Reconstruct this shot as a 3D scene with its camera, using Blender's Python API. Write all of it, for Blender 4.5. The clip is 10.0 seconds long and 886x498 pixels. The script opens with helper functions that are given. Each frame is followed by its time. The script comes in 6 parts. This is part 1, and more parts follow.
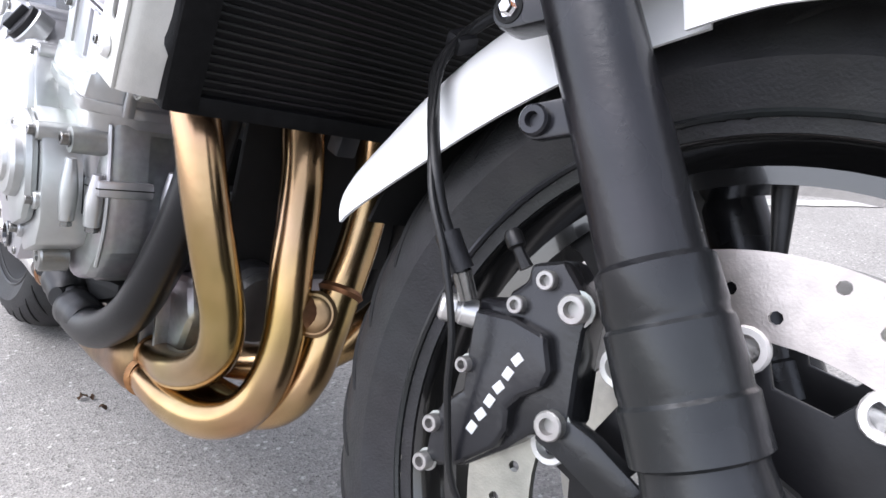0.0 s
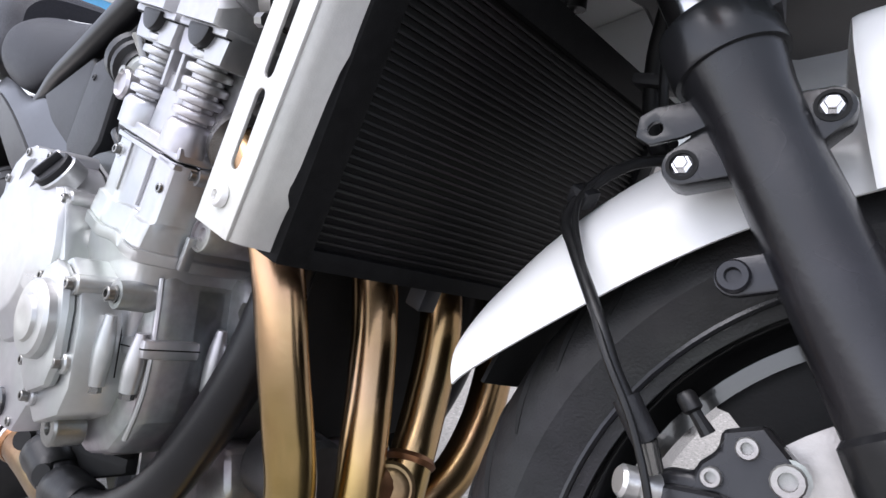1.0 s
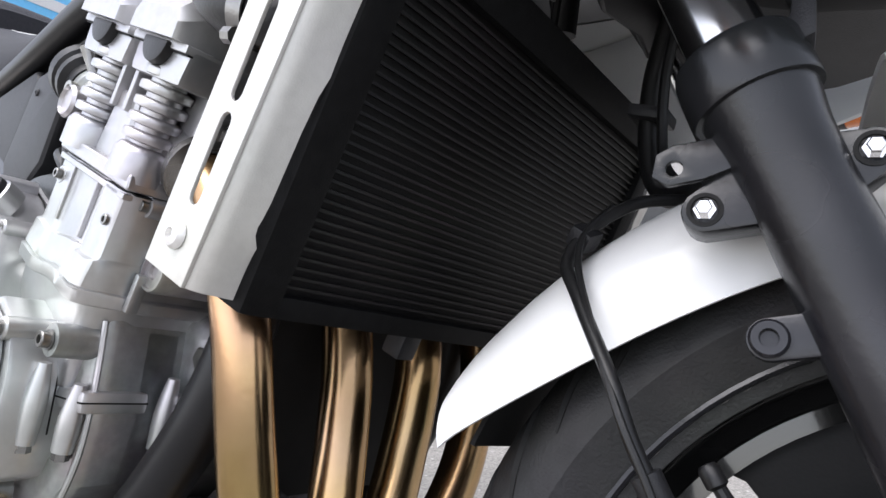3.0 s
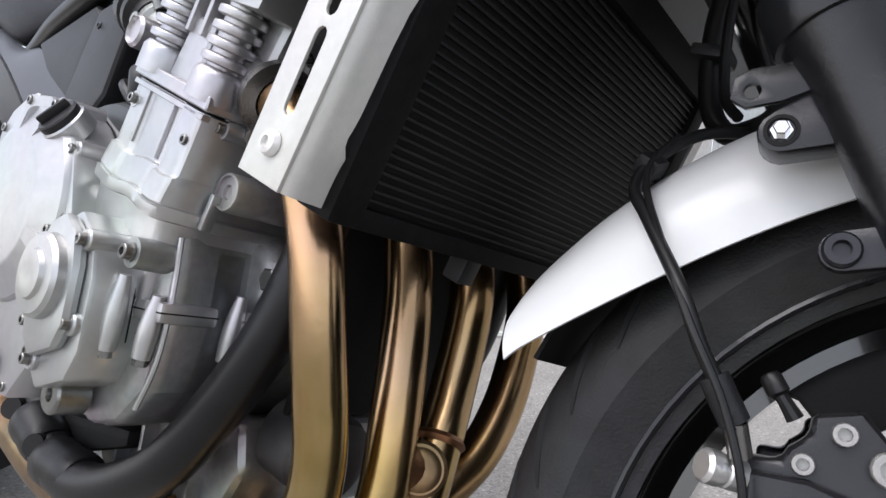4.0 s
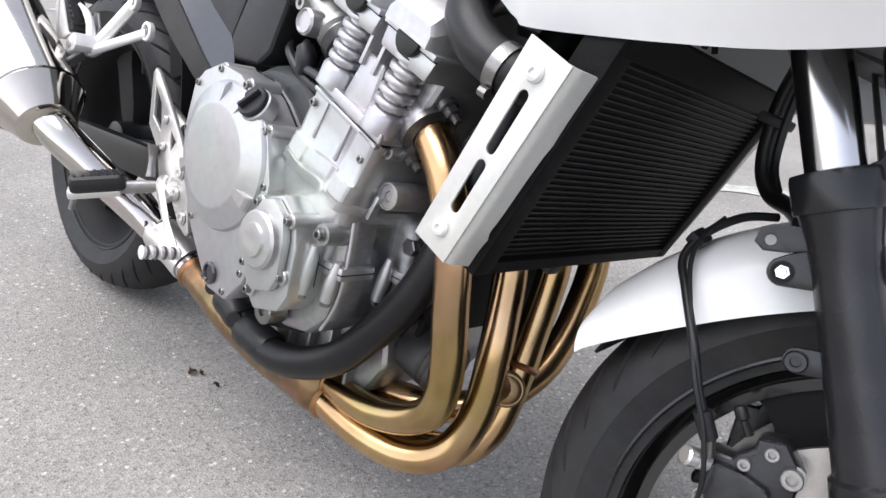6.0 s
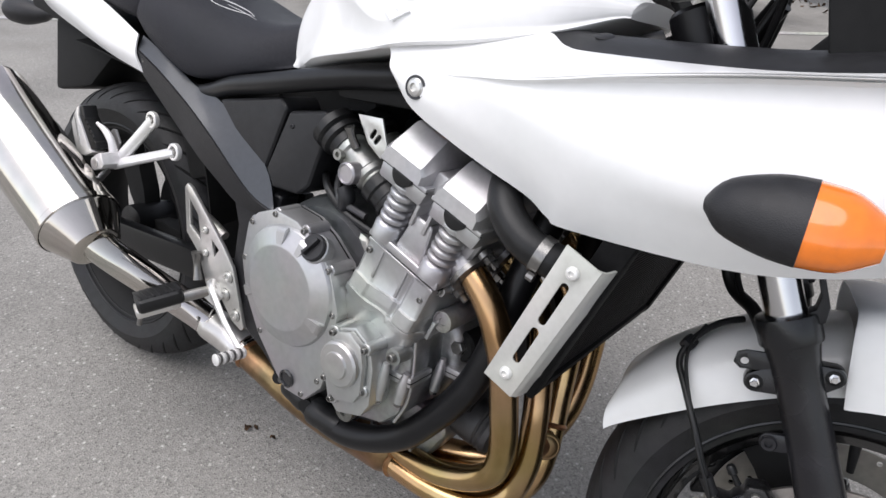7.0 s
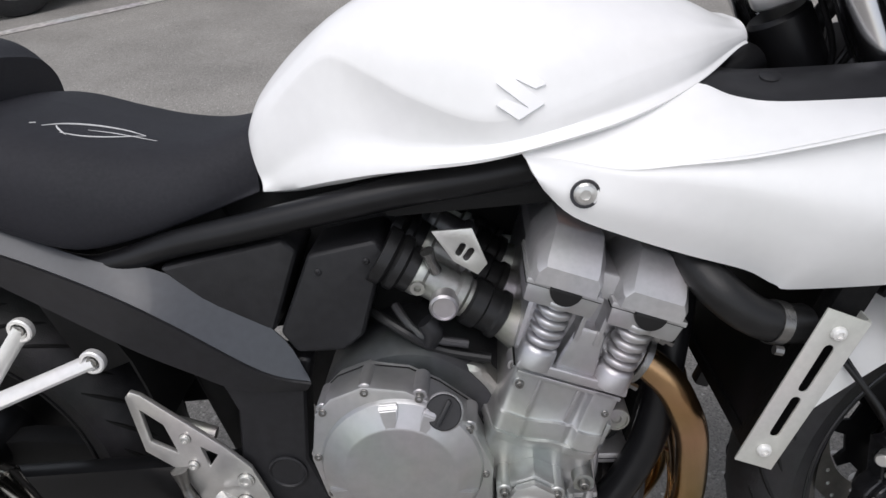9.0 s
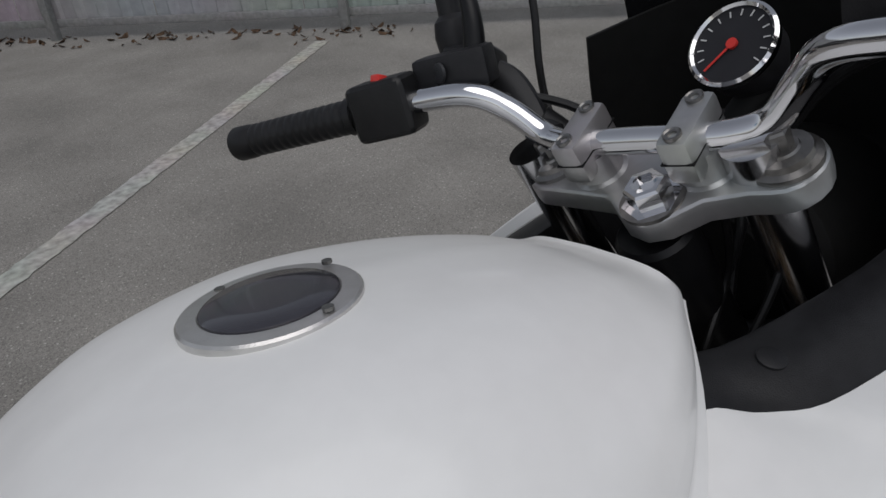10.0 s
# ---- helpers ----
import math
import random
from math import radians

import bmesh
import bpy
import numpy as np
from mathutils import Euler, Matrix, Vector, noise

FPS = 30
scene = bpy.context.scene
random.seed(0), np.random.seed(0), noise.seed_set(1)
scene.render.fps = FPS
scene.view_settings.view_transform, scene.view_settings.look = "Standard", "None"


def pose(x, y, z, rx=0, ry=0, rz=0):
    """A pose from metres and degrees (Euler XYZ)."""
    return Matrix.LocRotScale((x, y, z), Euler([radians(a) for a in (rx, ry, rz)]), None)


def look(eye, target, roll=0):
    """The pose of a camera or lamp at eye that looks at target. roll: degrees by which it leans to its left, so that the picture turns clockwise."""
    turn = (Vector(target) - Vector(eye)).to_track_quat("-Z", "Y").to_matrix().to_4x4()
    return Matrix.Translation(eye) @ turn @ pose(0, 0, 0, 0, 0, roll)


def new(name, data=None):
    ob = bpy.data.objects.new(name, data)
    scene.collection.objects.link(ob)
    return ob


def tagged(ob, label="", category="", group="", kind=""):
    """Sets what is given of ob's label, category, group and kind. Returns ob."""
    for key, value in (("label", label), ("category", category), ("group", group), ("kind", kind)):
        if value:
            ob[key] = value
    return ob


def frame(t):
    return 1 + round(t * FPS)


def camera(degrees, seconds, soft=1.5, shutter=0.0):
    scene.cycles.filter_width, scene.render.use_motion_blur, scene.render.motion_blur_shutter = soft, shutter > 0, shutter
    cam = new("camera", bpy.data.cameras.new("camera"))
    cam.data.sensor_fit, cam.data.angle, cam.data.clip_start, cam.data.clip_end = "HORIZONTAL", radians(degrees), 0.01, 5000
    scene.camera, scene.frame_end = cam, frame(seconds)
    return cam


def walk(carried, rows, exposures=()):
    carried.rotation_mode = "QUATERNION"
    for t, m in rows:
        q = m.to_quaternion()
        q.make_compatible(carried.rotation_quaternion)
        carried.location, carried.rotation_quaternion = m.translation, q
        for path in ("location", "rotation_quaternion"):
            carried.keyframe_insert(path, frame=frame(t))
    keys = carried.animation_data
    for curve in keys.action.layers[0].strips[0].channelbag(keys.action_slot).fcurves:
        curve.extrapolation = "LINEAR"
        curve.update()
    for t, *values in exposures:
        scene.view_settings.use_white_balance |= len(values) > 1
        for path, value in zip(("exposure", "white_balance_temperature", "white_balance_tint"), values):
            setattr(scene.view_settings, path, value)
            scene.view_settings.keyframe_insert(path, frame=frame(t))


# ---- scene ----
from mathutils.bvhtree import BVHTree
# Metres. The motorcycle's own axes: x ahead, y to its left, z up, origin under the rear wheel.
# It leans to its left on the side stand; STAND carries those axes into the world.
STAND = pose(0, 0, 0, -11.37, 0, 0) @ pose(0, 0, 0, 0, -1.46, 0)
cam = camera(67.53, 10.0, soft=1.5)
PATH = [
    (0, (1.5602, -0.3854, 0.4368), (0.4325, 0.7323, 0.2397), 7.40),
    (0.5, (1.4861, -0.4703, 0.4341), (0.3807, 0.6812, 0.3229), 7.48),
    (1, (1.4386, -0.4549, 0.4269), (0.4134, 0.7611, 0.6010), 6.81),
    (1.5, (1.4263, -0.4159, 0.4371), (0.4882, 0.8629, 0.6486), 5.71),
    (2, (1.4155, -0.4258, 0.4470), (0.4641, 0.8454, 0.6444), 5.78),
    (2.2, (1.4127, -0.4242, 0.4457), (0.4622, 0.8451, 0.6588), 6.12),
    (3.3, (1.3895, -0.4383, 0.4435), (0.4372, 0.8261, 0.6768), 7.45),
    (3.5, (1.3870, -0.4430, 0.4384), (0.4287, 0.8200, 0.6537), 7.77),
    (4, (1.3790, -0.4617, 0.4086), (0.4055, 0.7986, 0.5634), 8.96),
    (4.5, (1.3715, -0.4823, 0.3774), (0.3701, 0.7628, 0.4600), 10.11),
    (5, (1.3584, -0.4930, 0.3617), (0.3378, 0.7391, 0.3408), 9.05),
    (5.5, (1.3877, -0.5460, 0.4222), (0.4021, 0.6980, 0.2197), 12.47),
    (6, (1.4228, -0.6566, 0.6049), (0.4482, 0.5506, 0.2139), 14.03),
    (6.2, (1.4275, -0.7111, 0.6830), (0.4755, 0.4837, 0.2076), 12.44),
    (7.3, (1.3034, -0.8751, 0.8635), (0.5204, 0.4122, 0.3252), 6.57),
    (7.5, (1.2506, -0.8999, 0.8724), (0.4993, 0.3940, 0.3054), 5.30),
    (8, (1.1017, -0.9471, 0.9042), (0.5403, 0.4353, 0.3264), 4.64),
    (8.5, (0.9291, -0.9500, 0.9408), (0.6446, 0.4893, 0.3024), 0.76),
    (9, (0.8080, -0.8060, 0.9677), (0.6864, 0.6609, 0.3407), -4.03),
    (9.2, (0.7564, -0.7212, 1.0339), (0.7252, 0.7315, 0.3641), -8.98),
    (9.4, (0.7363, -0.6468, 1.0641), (0.8065, 0.8226, 0.4348), -9.66),
    (9.5, (0.7273, -0.5982, 1.0695), (0.8908, 0.8635, 0.4397), -9.82),
    (9.6, (0.7133, -0.5350, 1.0628), (1.0399, 0.9081, 0.4539), -8.65),
    (9.8, (0.7210, -0.4366, 1.0984), (1.2381, 0.9420, 0.4722), -11.16),
    (10, (0.7313, -0.3595, 1.1226), (1.4754, 0.9205, 0.5160), -12.86),
]
EXPOSURES = [(0, 1.78, 6200, 16), (0.5, 1.7, 6200, 16), (1, 1.50, 6250, 16), (2, 1.62, 6350, 15), (3.5, 1.40, 6400, 14), (4.5, 1.08, 6400, 14), (5, 1.28, 6400, 14), (5.5, 1.43, 6400, 14), (6.2, 1.33, 6400, 14), (7.3, 0.66, 6500, 13),
             (7.5, 0.59, 6500, 13), (8, 0.31, 6500, 13), (8.5, 0.33, 6450, 13), (9, 0.42, 6500, 13), (9.5, 0.1, 6550, 12), (10, -0.48, 6500, 11)]
walk(cam, [(t, STAND @ look(eye, target, roll)) for t, eye, target, roll in PATH], EXPOSURES)

# ---- daylight: a bright overcast sky ----
world = bpy.data.worlds.new("overcast_sky")
scene.world = world
world.use_nodes = True
wn, wl = world.node_tree.nodes, world.node_tree.links
sky = wn.new("ShaderNodeTexSky")
sky.sky_type, sky.sun_disc = "NISHITA", False
sky.sun_elevation, sky.sun_rotation = radians(55), radians(200)
sky.air_density, sky.dust_density = 1.0, 1.0
grey = wn.new("ShaderNodeHueSaturation")
grey.inputs["Saturation"].default_value = 0.34
wl.new(sky.outputs[0], grey.inputs["Color"])
wl.new(grey.outputs[0], wn["Background"].inputs["Color"])
wn["Background"].inputs["Strength"].default_value = 0.13
sun = new("sun", bpy.data.lights.new("sun", "SUN"))
sun.data.energy, sun.data.angle, sun.data.color = 1.5, radians(60), (1, 0.985, 0.965)
sun.matrix_world = look((-0.8, -1.9, 6), (0, 0, 0))


# ---- materials ----
def material(name, color, rough=0.5, metal=0.0, var=0.12, scale=30.0, bump=0.0, bump_scale=200.0, coat=0.0, color2=None, big=4.0, big_amount=0.1, rough_var=0.08, spec=0.5, coat_rough=0.06):
    """A surface with a coarse and a fine variation of colour, gloss and relief, in object space."""
    m = bpy.data.materials.new(name)
    m.use_nodes = True
    nt = m.node_tree
    n, l = nt.nodes, nt.links
    b = n["Principled BSDF"]
    tc = n.new("ShaderNodeTexCoord")
    fine = n.new("ShaderNodeTexNoise")
    fine.inputs["Scale"].default_value, fine.inputs["Detail"].default_value = scale, 6
    coarse = n.new("ShaderNodeTexNoise")
    coarse.inputs["Scale"].default_value, coarse.inputs["Detail"].default_value = big, 3
    l.new(tc.outputs["Object"], fine.inputs["Vector"])
    l.new(tc.outputs["Object"], coarse.inputs["Vector"])
    c2 = color2 or tuple(max(0, c * (1 - 2 * var)) for c in color)
    r1 = n.new("ShaderNodeMapRange")
    r1.inputs["From Min"].default_value, r1.inputs["From Max"].default_value = 0.3, 0.7
    l.new(fine.outputs["Fac"], r1.inputs["Value"])
    mix = n.new("ShaderNodeMix")
    mix.data_type = "RGBA"
    mix.inputs[6].default_value, mix.inputs[7].default_value = (*c2, 1), (*color, 1)
    l.new(r1.outputs[0], mix.inputs[0])
    mul = n.new("ShaderNodeMix")
    mul.data_type, mul.blend_type = "RGBA", "MULTIPLY"
    mul.inputs[0].default_value = big_amount
    l.new(mix.outputs[2], mul.inputs[6])
    l.new(coarse.outputs["Color"], mul.inputs[7])
    l.new(mul.outputs[2], b.inputs["Base Color"])
    rr = n.new("ShaderNodeMapRange")
    rr.inputs["To Min"].default_value, rr.inputs["To Max"].default_value = max(0.02, rough - rough_var), min(1, rough + rough_var)
    l.new(coarse.outputs["Fac"], rr.inputs["Value"])
    l.new(rr.outputs[0], b.inputs["Roughness"])
    b.inputs["Metallic"].default_value = metal
    b.inputs["Specular IOR Level"].default_value = spec
    b.inputs["Coat Weight"].default_value, b.inputs["Coat Roughness"].default_value = coat, coat_rough
    if bump:
        bn = n.new("ShaderNodeTexNoise")
        bn.inputs["Scale"].default_value, bn.inputs["Detail"].default_value = bump_scale, 4
        l.new(tc.outputs["Object"], bn.inputs["Vector"])
        bu = n.new("ShaderNodeBump")
        bu.inputs["Strength"].default_value, bu.inputs["Distance"].default_value = bump, 0.002
        l.new(bn.outputs["Fac"], bu.inputs["Height"])
        l.new(bu.outputs[0], b.inputs["Normal"])
    return m


WHITE = material("pearl_white_paint", (0.80, 0.80, 0.79), 0.48, 0, 0.015, 60, 0, coat=0.45, big_amount=0.03, rough_var=0.05, coat_rough=0.14)
BLACK_PLASTIC = material("black_plastic", (0.016, 0.016, 0.018), 0.46, 0, 0.2, 80, 0.2, 900, spec=0.35)
MATT_BLACK = material("matt_black", (0.006, 0.006, 0.006), 0.7, 0, 0.2, 60, 0.1, 400, spec=0.3)
BLACK_PAINT = material("satin_black_paint", (0.008, 0.008, 0.009), 0.36, 0, 0.15, 40, 0.05, 300, spec=0.3)
GLOSS_BLACK = material("gloss_black_paint", (0.005, 0.005, 0.005), 0.18, 0, 0.1, 40, 0.02, 300, coat=1.0, rough_var=0.05)
FORK_BLACK = material("anodised_black", (0.023, 0.024, 0.026), 0.26, 0.2, 0.2, 25, 0.08, 260, big=9, big_amount=0.3)
LIT_PLASTIC = material("lit_charcoal_plastic", (0.034, 0.038, 0.045), 0.34, 0, 0.1, 120, 0.06, 900, coat=0.2)
VINYL = material("seat_vinyl", (0.024, 0.024, 0.029), 0.5, 0, 0.12, 220, 0.4, 1500, spec=0.18)
RUBBER = material("tyre_rubber", (0.020, 0.020, 0.021), 0.6, 0, 0.25, 60, 0.3, 500, big=14, big_amount=0.35, spec=0.4)
HOSE = material("hose_rubber", (0.012, 0.012, 0.0125), 0.4, 0, 0.2, 50, 0.1, 400, spec=0.35)
CAST = material("painted_cast_aluminium", (0.52, 0.52, 0.52), 0.35, 0.80, 0.05, 90, 0.05, 1600, big=11, big_amount=0.2)
CAM_GREY = material("grey_painted_cam_cover", (0.52, 0.52, 0.525), 0.34, 0.55, 0.06, 120, 0.05, 1500, big=9, big_amount=0.15)
HARD_CHROME = material("hard_chrome", (0.62, 0.62, 0.63), 0.16, 1.0, 0.03, 20, big_amount=0.05, rough_var=0.03)
CAST_RAW = material("raw_cast_aluminium", (0.43, 0.425, 0.415), 0.40, 0.8, 0.1, 120, 0.15, 1500, big=14, big_amount=0.35)
CAST_DARK = material("dark_cast_aluminium", (0.06, 0.06, 0.064), 0.42, 0.3, 0.12, 100, 0.2, 1500, big=10, big_amount=0.3)
ALU = material("brushed_aluminium", (0.72, 0.71, 0.69), 0.30, 0.8, 0.06, 90, 0.12, 500, big=8, big_amount=0.12)
BRIGHT_ALU = material("bright_aluminium", (0.80, 0.79, 0.77), 0.34, 0.35, 0.05, 90, 0.08, 600, big=8, big_amount=0.1)
SILVER = material("silver_painted_steel", (0.58, 0.57, 0.54), 0.45, 0.35, 0.04, 160, 0.1, 900, big=8, big_amount=0.12)
CHROME = material("chrome", (0.78, 0.78, 0.79), 0.08, 1.0, 0.03, 20, big_amount=0.05, rough_var=0.03)
ZINC = material("zinc_plated_steel", (0.26, 0.255, 0.245), 0.28, 0.9, 0.1, 120, 0.1, 600)
GOLD = material("heat_tinted_header_steel", (0.66, 0.450, 0.250), 0.23, 1.0, 0.1, 14, 0.03, 200, color2=(0.50, 0.305, 0.135), big=7, big_amount=0.45, rough_var=0.10)
WELD = material("oxidised_weld", (0.48, 0.25, 0.12), 0.33, 0.9, 0.25, 60, 0.2, 500, big=20, big_amount=0.4)
BROWNED = material("heat_browned_steel", (0.34, 0.215, 0.115), 0.36, 0.9, 0.2, 50, 0.08, 500, big=12, big_amount=0.4, rough_var=0.1)
STAINLESS = material("polished_stainless", (0.68, 0.65, 0.60), 0.11, 1.0, 0.05, 20, big=5, big_amount=0.2, rough_var=0.06)
DISC = material("brake_disc_steel", (0.55, 0.52, 0.47), 0.34, 0.85, 0.1, 90, 0.1, 600, big_amount=0.2)
RADIATOR = material("radiator_black", (0.006, 0.006, 0.0063), 0.6, 0.0, 0.3, 120, 0.2, 800, spec=0.12)
FIN = material("dusty_radiator_fin", (0.018, 0.0175, 0.0165), 0.55, 0.1, 0.3, 16, 0.2, 900, color2=(0.006, 0.006, 0.006), big=7, big_amount=0.8, spec=0.3)
CORE = material("radiator_core_dust", (0.0085, 0.0082, 0.008), 0.6, 0.05, 0.45, 14, 0.2, 900, big=9, big_amount=0.7, spec=0.2)
AMBER = material("amber_lens", (0.9, 0.22, 0.02), 0.15, 0, 0.1, 60, coat=0.6)
RED = material("red_plastic", (0.7, 0.04, 0.03), 0.35, 0, 0.1, 60)
MARK = material("pale_print", (0.62, 0.62, 0.62), 0.5, 0, 0.1, 200)
DIAL = material("dial_black", (0.02, 0.02, 0.024), 0.55, 0, 0.1, 50, spec=0.3)
CAP = material("cap_dark", (0.05, 0.048, 0.06), 0.2, 0.2, 0.1, 40, coat=0.6)
LINE = material("worn_line_paint", (0.62, 0.61, 0.57), 0.8, 0, 0.3, 28, 0.5, 260, color2=(0.30, 0.29, 0.27), big=3, big_amount=0.3)
FENCE = material("grey_fence_sheet", (0.42, 0.43, 0.44), 0.55, 0.1, 0.1, 12, 0.05, 90, big=0.8, big_amount=0.35)
POST = material("fence_post_steel", (0.34, 0.34, 0.34), 0.5, 0.4, 0.15, 30, 0.2, 120)
LITTER = material("dead_leaves", (0.13, 0.075, 0.04), 0.9, 0, 0.4, 40, 0.6, 90)
GLASS_DARK = material("smoked_screen", (0.012, 0.012, 0.014), 0.12, 0, 0.1, 20, coat=0.5)


def asphalt():
    """Pale, worn asphalt: mixed stone chips, fine grit, patches of dirt."""
    m = bpy.data.materials.new("worn_asphalt")
    m.use_nodes = True
    n, l = m.node_tree.nodes, m.node_tree.links
    b = n["Principled BSDF"]
    tc = n.new("ShaderNodeTexCoord")
    chips = n.new("ShaderNodeTexVoronoi")
    chips.inputs["Scale"].default_value = 260
    grit = n.new("ShaderNodeTexNoise")
    grit.inputs["Scale"].default_value, grit.inputs["Detail"].default_value = 420, 5
    dirt = n.new("ShaderNodeTexNoise")
    dirt.inputs["Scale"].default_value, dirt.inputs["Detail"].default_value = 1.7, 10
    for t in (chips, grit, dirt):
        l.new(tc.outputs["Object"], t.inputs["Vector"])
    stone = n.new("ShaderNodeTexVoronoi")
    stone.inputs["Scale"].default_value = 70
    l.new(tc.outputs["Object"], stone.inputs["Vector"])
    ramp = n.new("ShaderNodeValToRGB")
    e = ramp.color_ramp.elements
    e[0].position, e[0].color = 0.0, (0.103, 0.097, 0.089, 1)
    e[1].position, e[1].color = 1.0, (0.41, 0.388, 0.352, 1)
    for p, c in ((0.2, (0.196, 0.188, 0.174, 1)), (0.5, (0.257, 0.245, 0.226, 1)), (0.8, (0.294, 0.280, 0.258, 1))):
        k = e.new(p)
        k.color = c
    l.new(chips.outputs["Color"], ramp.inputs[0])
    # single pale stones: small round spots of uneven size
    spot = n.new("ShaderNodeMapRange")
    spot.inputs["From Min"].default_value, spot.inputs["From Max"].default_value = 0.16, 0.30
    spot.inputs["To Min"].default_value, spot.inputs["To Max"].default_value = 1.0, 0.0
    l.new(stone.outputs["Distance"], spot.inputs["Value"])
    sep = n.new("ShaderNodeSeparateColor")
    l.new(stone.outputs["Color"], sep.inputs[0])
    pick = n.new("ShaderNodeMapRange")
    pick.inputs["From Min"].default_value, pick.inputs["From Max"].default_value = 0.55, 0.95
    l.new(sep.outputs[0], pick.inputs["Value"])
    both = n.new("ShaderNodeMath")
    both.operation = "MULTIPLY"
    l.new(spot.outputs[0], both.inputs[0])
    l.new(pick.outputs[0], both.inputs[1])
    pale = n.new("ShaderNodeMix")
    pale.data_type = "RGBA"
    pale.inputs[7].default_value = (0.50, 0.485, 0.45, 1)
    l.new(both.outputs[0], pale.inputs[0])
    l.new(ramp.outputs[0], pale.inputs[6])
    mx = n.new("ShaderNodeMix")
    mx.data_type, mx.blend_type = "RGBA", "OVERLAY"
    mx.inputs[0].default_value = 0.4
    l.new(pale.outputs[2], mx.inputs[6])
    l.new(grit.outputs["Fac"], mx.inputs[7])
    r2 = n.new("ShaderNodeMapRange")
    r2.inputs["From Min"].default_value, r2.inputs["From Max"].default_value = 0.3, 0.7
    r2.inputs["To Min"].default_value, r2.inputs["To Max"].default_value = 0.78, 1.14
    l.new(dirt.outputs["Fac"], r2.inputs["Value"])
    mu = n.new("ShaderNodeMix")
    mu.data_type, mu.blend_type = "RGBA", "MULTIPLY"
    mu.inputs[0].default_value = 1.0
    l.new(mx.outputs[2], mu.inputs[6])
    l.new(r2.outputs[0], mu.inputs[7])
    l.new(mu.outputs[2], b.inputs["Base Color"])
    b.inputs["Roughness"].default_value = 0.88
    bu = n.new("ShaderNodeBump")
    bu.inputs["Strength"].default_value, bu.inputs["Distance"].default_value = 0.55, 0.003
    ad = n.new("ShaderNodeMath")
    l.new(chips.outputs["Distance"], ad.inputs[0])
    l.new(grit.outputs["Fac"], ad.inputs[1])
    l.new(ad.outputs[0], bu.inputs["Height"])
    l.new(bu.outputs[0], b.inputs["Normal"])
    return m


ASPHALT = asphalt()


# ---- mesh helpers ----
def part(name, bm, mat, parent=None, label="", sharp=32):
    """Links a bmesh as one mesh object under a thing or a part."""
    bmesh.ops.recalc_face_normals(bm, faces=bm.faces)
    lim = radians(sharp)
    for f in bm.faces:
        f.smooth = True
    for e in bm.edges:
        if len(e.link_faces) == 2 and e.calc_face_angle(0) > lim:
            e.smooth = False
    me = bpy.data.meshes.new(name)
    bm.to_mesh(me)
    bm.free()
    me.materials.append(mat)
    ob = new(name, me)
    while parent and parent.parent and parent.parent.parent:
        parent = parent.parent
    if parent:
        ob.parent = parent
    if label:
        tagged(ob, label)
    return ob


def spline(pts, steps=6):
    """A smooth line through points (Catmull-Rom); each point may carry extra numbers."""
    p = [Vector(q) if len(q) <= 4 else np.array(q, float) for q in pts]
    out = []
    for i in range(len(p) - 1):
        a, b, c, d = p[max(i - 1, 0)], p[i], p[i + 1], p[min(i + 2, len(p) - 1)]
        for k in range(steps):
            t = k / steps
            out.append(0.5 * (2 * b + (c - a) * t + (2 * a - 5 * b + 4 * c - d) * t * t + (3 * b - a - 3 * c + d) * t ** 3))
    out.append(p[-1])
    return out


def tube(pts, r, seg=14, steps=6, bm=None, caps=True, flat=1.0):
    """A round bar along a smooth line; r is one radius or one for each point."""
    bm = bm or bmesh.new()
    if not isinstance(r, (list, tuple)):
        r = [r] * len(pts)
    line = spline([(*p, q) for p, q in zip(pts, r)], steps)
    pos = [Vector(q[:3]) for q in line]
    rad = [q[3] for q in line]
    up, rings = None, []
    for i, c in enumerate(pos):
        d = (pos[min(i + 1, len(pos) - 1)] - pos[max(i - 1, 0)]).normalized()
        if up is None:
            up = d.orthogonal().normalized()
        up = (up - d * up.dot(d)).normalized()
        side = d.cross(up)
        rings.append([bm.verts.new(c + rad[i] * (math.cos(a) * up + flat * math.sin(a) * side)) for a in (2 * math.pi * k / seg for k in range(seg))])
    for a, b in zip(rings, rings[1:]):
        for k in range(seg):
            bm.faces.new((a[k], a[(k + 1) % seg], b[(k + 1) % seg], b[k]))
    if caps:
        bm.faces.new(rings[0][::-1])
        bm.faces.new(rings[-1])
    return bm


